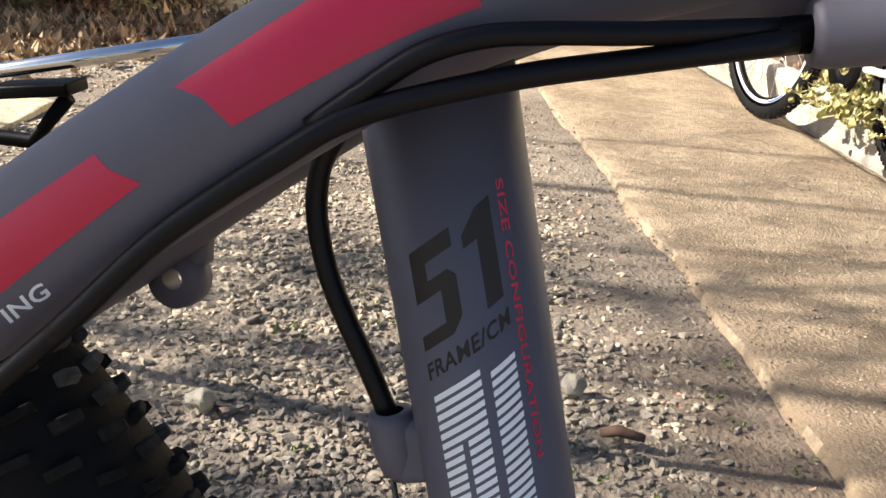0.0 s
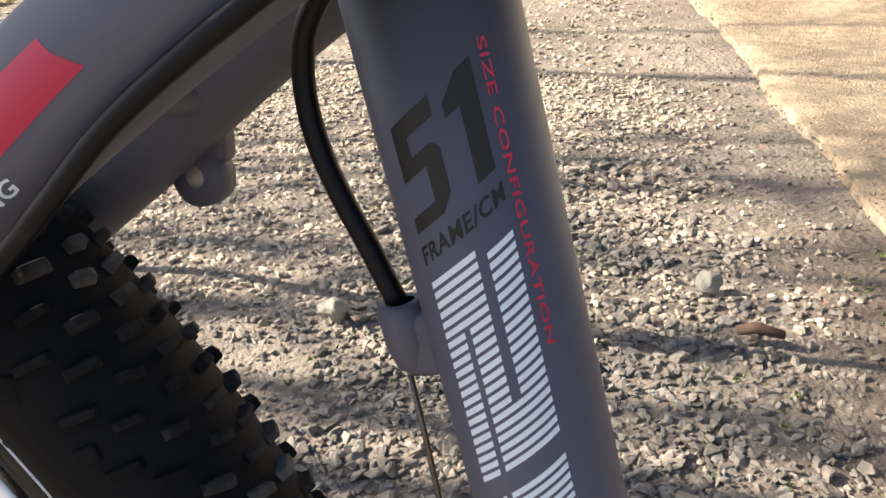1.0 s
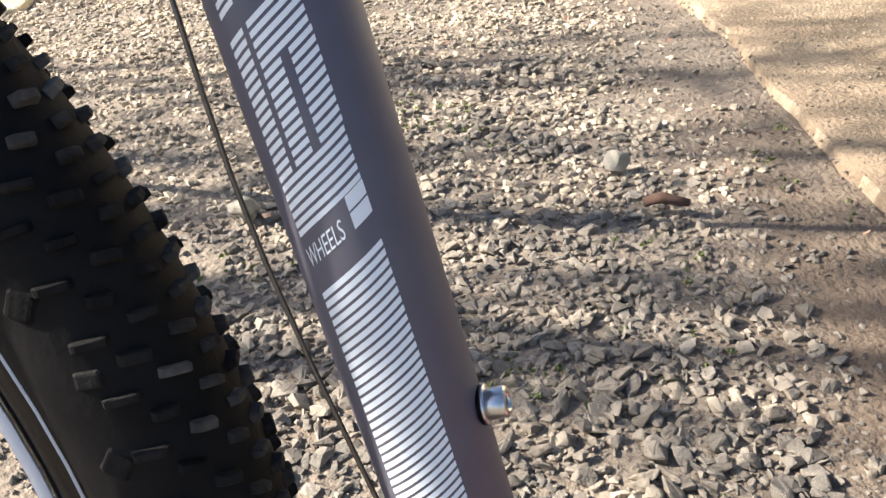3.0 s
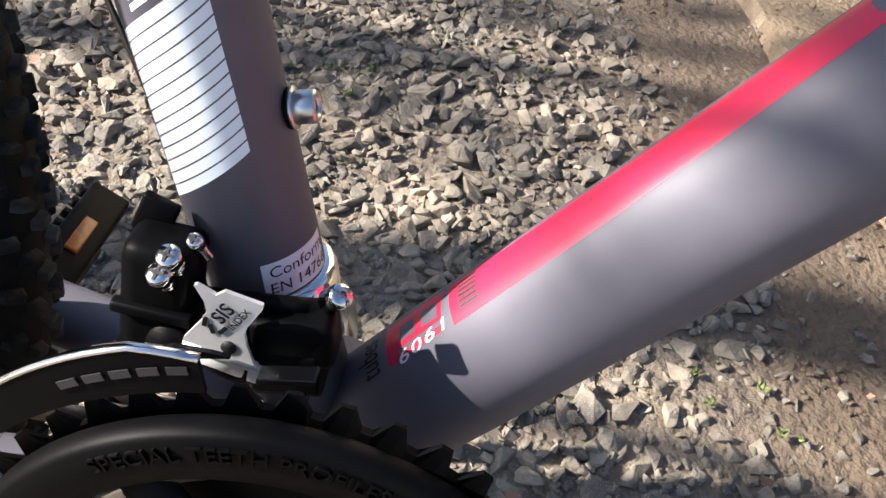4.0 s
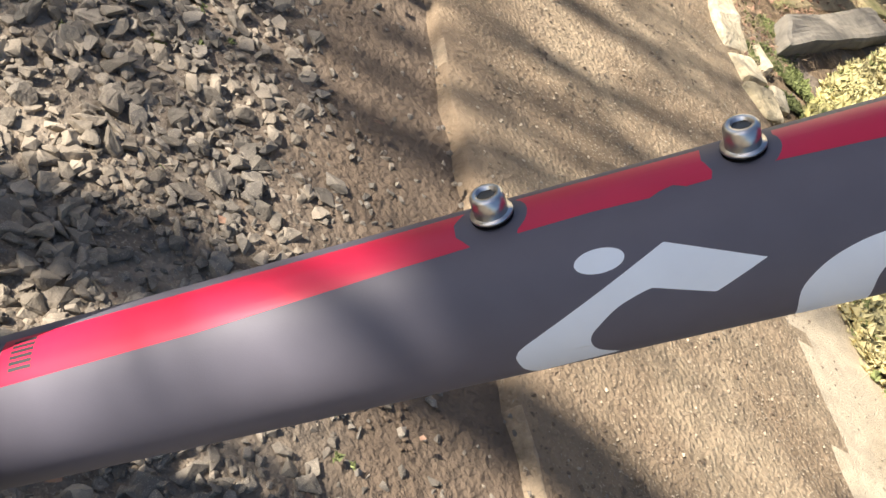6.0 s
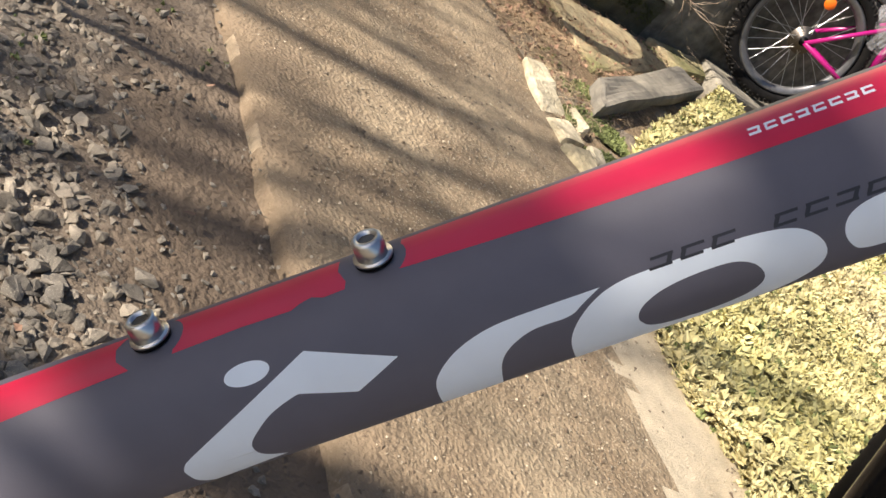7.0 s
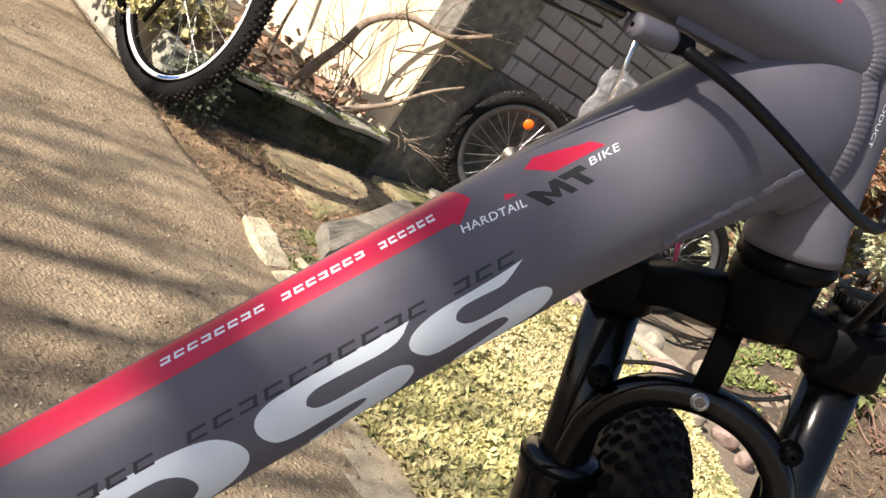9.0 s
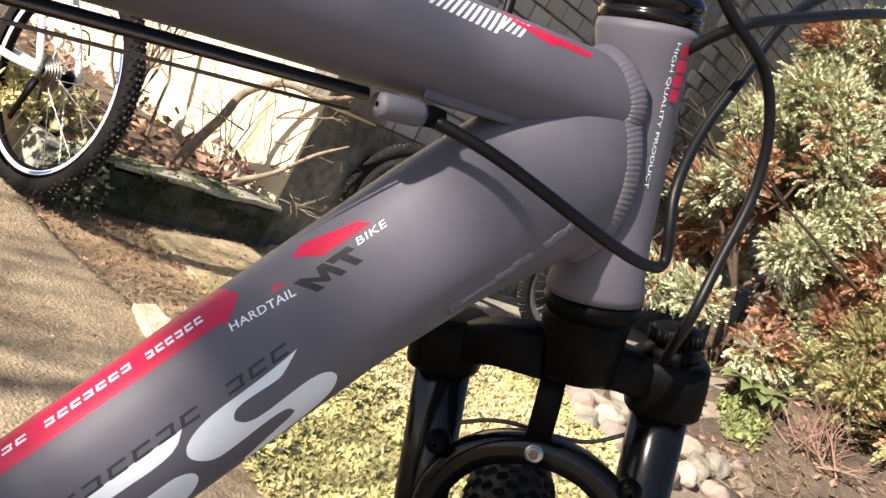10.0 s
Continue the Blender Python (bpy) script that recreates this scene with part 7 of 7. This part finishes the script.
part("trunk", bm, BARK, bare, "crooked brown stem")
bm = bmesh.new()
for k in range(15):
    q = V(0.05 + 0.36 * r_.random(), -0.03 - 0.2 * r_.random(), 0.05 + 0.4 * r_.random())
    limbs(bm, r_, q, (r_.gauss(0.2, 0.6), r_.gauss(-0.2, 0.3), r_.gauss(0.6, 0.5)), r_.uniform(0.16, 0.34), 0.0036, 2, 0.5)
part("twig_crown", bm, BARK, bare, "thin bare twigs")
bare2 = thing("bare_shrub", "thin upright leafless shrub in the planter", "shrub", Matrix.Translation((1.30, 3.02, 0.12)))
for k in range(7):
    bm = bmesh.new()
    limbs(bm, r_, (r_.gauss(0, 0.06), r_.gauss(0, 0.06), 0), (r_.gauss(0, 0.25), r_.gauss(0, 0.25), 1), 0.55, 0.008, 2, 0.4)
    part("stem", bm, BARK, bare2, "thin bare forking stem")

# rough growth and pale slabs on the far side of the gravel
for x, y_, h, rad in ((-2.55, 4.1, 0.7, 0.5), (-3.1, 3.5, 0.8, 0.55), (-3.4, 4.6, 1.0, 0.6), (-2.6, 5.0, 0.8, 0.5)):
    shrub("wild_shrub", x, y_, h, rad, 1800, YELLOWG, "wild yellow-green shrub at the edge of the gravel", RUSTY, 0.35)
sow("dry_grass", 2200, lambda: (rng.gauss(-2.5, 0.35), rng.gauss(3.7, 0.4), 0.0), (0.03, 0.09), blades, STRAW, "dead straw-coloured grass at the edge of the gravel", "grass")
block("paving_slab", "pale worn concrete slab sunk in the gravel", "slab", [(-1.55, 2.0), (-1.95, 1.9), (-2.0, 2.45), (-1.62, 2.5)], -0.03, 0.0, PALECON, 0.008, 0.008)
block("paving_slab", "pale worn concrete slab sunk in the gravel", "slab", [(-1.7, 3.35), (-2.2, 3.25), (-2.25, 3.55), (-1.72, 3.65)], -0.03, 0.0, PALECON, 0.008, 0.008)
block("paving_slab", "pale worn concrete slab sunk in the gravel", "slab", [(-1.5, 4.5), (-2.2, 4.3), (-2.3, 5.2), (-1.6, 5.4)], -0.03, 0.0, PALECON, 0.008, 0.008)

# bare many-stemmed trees out of view on the sunny side, set so their upright stems throw long shadows over the yard
def garden_tree(seed, x, y_, stems, bushy=(8, 0.62, 0.22, 0.45)):
    """Stems as (sideways, radius, height); bushy: how many limbs each carries, from which share of its height, and how thick."""
    r = random.Random(seed)
    ob = thing("tree", "unseen leafless many-stemmed garden tree with upright branches", "tree", Matrix.Translation((x, y_, -0.03)))
    for dy, rad, h in stems:
        bm = bmesh.new()
        line = curve_pts([(0, 0.15 * dy, 0), (0.03, 0.6 * dy, 0.3 * h / 2.4), (-0.02, 0.95 * dy, 0.28 * h), (0.03, dy + r.gauss(0, 0.04), 0.48 * h), (0, dy + r.gauss(0, 0.06), 0.70 * h), (0.03, dy + r.gauss(0, 0.09), h)], 30)
        sweep(bm, line, [rad * (1.4 - 1.0 * i / (len(line) - 1)) for i in range(len(line))], seg=12)
        part("stem", bm, BARK, ob, "grey-brown stem")
        for q in range(bushy[0]):
            bm = bmesh.new()
            p = line[min(len(line) - 1, int((bushy[1] + (0.98 - bushy[1]) * q / bushy[0]) * len(line)))]
            limbs(bm, r, p, (r.gauss(0, 0.3), r.gauss(0, 0.42), 0.9), r.uniform(0.6, 1.0), rad * r.uniform(*bushy[2:]), 1, 0.4)
            part("limb", bm, BARK, ob, "forking limb")
    return ob


near_tree = garden_tree(90, -4.40, -0.38, ((-0.70, 0.024, 4.8), (0.42, 0.030, 4.3), (0.57, 0.018, 4.2), (0.72, 0.016, 4.3)))
garden_tree(91, -4.79, 0.60, ((-0.45, 0.024, 3.9), (-0.30, 0.016, 3.85), (-0.12, 0.018, 3.95), (0.05, 0.016, 3.9), (0.22, 0.014, 4.0), (0.40, 0.014, 4.1)), (8, 0.72, 0.4, 0.9))
garden_tree(92, -4.66, 1.31, ((-0.20, 0.016, 5.0), (0.28, 0.022, 4.8), (0.75, 0.016, 5.1)))
# a heavy leaning stem of the nearest one, with boughs crossing, bent out of view to shade the bicycle
bm = bmesh.new()
line = curve_pts([(0, 0, 0), (0.02, 0.06, 1.0), (0, 0.10, 2.4), (0, 0.08, 3.2), (0, 0.01, 3.45), (0, -0.14, 3.60), (0, -0.32, 3.675), (0, -0.46, 3.90), (0, -0.52, 4.4), (0, -0.52, 5.0)], 45)
sweep(bm, line, [0.062 - 0.0004 * i for i in range(len(line))], seg=12)
part("stem", bm, BARK, near_tree, "unseen leaning grey-brown stem, bent to shade the bicycle")
for z, rad, tip in ((3.45, 0.007, 3.43), (3.50, 0.012, 3.55), (3.755, 0.050, 3.735), (3.858, 0.045, 3.845), (3.965, 0.038, 3.955), (4.08, 0.018, 4.12)):
    bm = bmesh.new()
    sweep(bm, curve_pts([(0, -0.46, z - 0.02), (0.02, -0.38, z), (0.0, -0.26, (z + tip) / 2), (0.01, -0.12, tip), (0, 0.04, tip + 0.08)], 16), [rad * (1 - 0.025 * i) for i in range(17)], seg=10)
    part("limb", bm, BARK, near_tree, "unseen crossing bough that shades the bicycle")
# unseen branch and twigs hung in the sun's way to dapple the down tube
bm = bmesh.new()
sweep(bm, curve_pts([(0, 0.10, 2.3), (0.9, 0.12, 2.45), (1.9, 0.13, 2.12), (2.5, 0.12, 1.86), (2.8, 0.12, 1.70)], 24), [0.020 - 0.00075 * i for i in range(25)], seg=10, up=(0, 1, 0.1))
part("limb", bm, BARK, near_tree, "unseen long drooping branch that dapples the down tube")
r_ = random.Random(17)
for k in range(7):
    bm = bmesh.new()
    limbs(bm, r_, (2.3 + 0.45 * r_.random(), 0.12 + r_.gauss(0, 0.03), 1.93 - 0.2 * r_.random()), (r_.gauss(0.2, 0.4), r_.gauss(0, 0.7), r_.gauss(-0.1, 0.5)), r_.uniform(0.12, 0.26), r_.uniform(0.003, 0.006), 0, 0.5)
    part("limb", bm, BARK, near_tree, "unseen hanging twig that dapples the down tube")
r_ = random.Random(44)
for k in range(14):
    bm = bmesh.new()
    limbs(bm, r_, (r_.gauss(0, 0.1), r_.uniform(-0.55, -0.05), r_.uniform(3.7, 4.0)), (r_.gauss(0, 0.3), r_.gauss(0, 0.5), 0.8), r_.uniform(0.3, 0.6), r_.uniform(0.006, 0.014), 2, 0.5)
    part("limb", bm, BARK, near_tree, "unseen thin twiggy branch that shades the bicycle")

# hedge that closes the view behind
for x, y_ in ((-6.5, 7.5), (-4.5, 8.5), (-2.8, 9.2), (-1.6, 10.0), (0.2, 10.4), (5.8, 3.0), (6.0, 0.8), (5.6, -0.8)):
    shrub("hedge_shrub", x, y_, 2.1, 0.95, 1500, YELLOWG, "dense hedge shrub closing the yard", RUSTY, 0.2, 0.05, (0.12, 0.2))

# ---- brick face of the house wall, piece by piece ----
wall_s = bpy.data.objects["wall_south"]
bm = bmesh.new()
box(bm, (0.134, 0.10, 0.073), None, 0.004, 1)
brick_mesh = as_mesh("brick", bm, BLOCK, False)
nodes, links = BLOCK.node_tree.nodes, BLOCK.node_tree.links
info = nodes.new("ShaderNodeObjectInfo")
vary = nodes.new("ShaderNodeMapRange")
vary.inputs["To Min"].default_value, vary.inputs["To Max"].default_value = 0.84, 1.14
links.new(info.outputs["Random"], vary.inputs["Value"])
bsdf = nodes["Principled BSDF"]
was = bsdf.inputs["Base Color"].links[0].from_socket
mul = nodes.new("ShaderNodeMix")
mul.data_type, mul.blend_type = "RGBA", "MULTIPLY"
mul.inputs[0].default_value = 1.0
links.new(was, mul.inputs[6])
links.new(vary.outputs["Result"], mul.inputs[7])
links.new(mul.outputs[2], bsdf.inputs["Base Color"])
bm = bmesh.new()
box(bm, (0.062, 0.10, 0.073), None, 0.004, 1)
half_mesh = as_mesh("brick", bm, BLOCK, False)
for row in range(19):
    z = 0.620 + 0.0825 * row
    places = [(0.400 + 0.1435 * c, brick_mesh) for c in range(15)] if row % 2 else [(0.364, half_mesh)] + [(0.4718 + 0.1435 * c, brick_mesh) for c in range(15)]
    for x, mesh in places:
        if 1.28 < x < 2.36 and z > 1.14:
            continue
        ob = new("brick", mesh)
        ob.parent = wall_s
        ob.matrix_world = pa @ Matrix.Translation((x, 0.052 + rng.uniform(-0.002, 0.002), z))
rest = [(0, pa @ Matrix.Translation((2.553 + 0.1435 * c + 0.0717 * (row % 2), 0.052, 0.620 + 0.0825 * row)) @ Matrix.Diagonal((0.134, 0.10, 0.073, 1))) for row in range(25) for c in range(16)]
cube = ([(x, y_, z) for x in (-0.5, 0.5) for y_ in (-0.5, 0.5) for z in (-0.5, 0.5)], [(0, 1, 3, 2), (4, 6, 7, 5), (0, 4, 5, 1), (2, 3, 7, 6), (0, 2, 6, 4), (1, 5, 7, 3)])
mass("brickwork", [cube], rest, BLOCK, "grey brickwork farther along the wall", "", "stuff", parent=wall_s)
# window with a sill in the brick face
window = tagged(new("window_1"), "white-framed window with a stone sill in the brick wall", "window", "", "structure")
window.matrix_world = pa @ Matrix.Translation((1.82, 0.0, 1.62))
GLASS = material("window_glass", (0.05, 0.06, 0.07), rough=0.05, spread=0.0, spec=0.8)
bm = bmesh.new()
box(bm, (1.10, 0.16, 0.05), Matrix.Translation((0, 0.0, -0.475)), 0.006)
part("sill", bm, OLDCON, window, "projecting stone sill")
bm = bmesh.new()
for x in (-0.49, 0.0, 0.49):
    box(bm, (0.06, 0.06, 0.86), Matrix.Translation((x, 0.06, 0)), 0.004)
for z in (-0.42, 0.42):
    box(bm, (1.04, 0.056, 0.06), Matrix.Translation((0, 0.06, z)), 0.004)
part("frame", bm, WHITEP, window, "white window frame")
for x in (-0.245, 0.245):
    bm = bmesh.new()
    box(bm, (0.44, 0.01, 0.80), Matrix.Translation((x, 0.066, 0)))
    part("pane", bm, GLASS, window, "dark window pane")


# nothing hangs deeper than a part of a part
def depth_of(ob):
    return 0 if ob.parent is None else 1 + depth_of(ob.parent)


for ob in list(bpy.data.objects):
    while depth_of(ob) > 2:
        ob.parent = ob.parent.parent
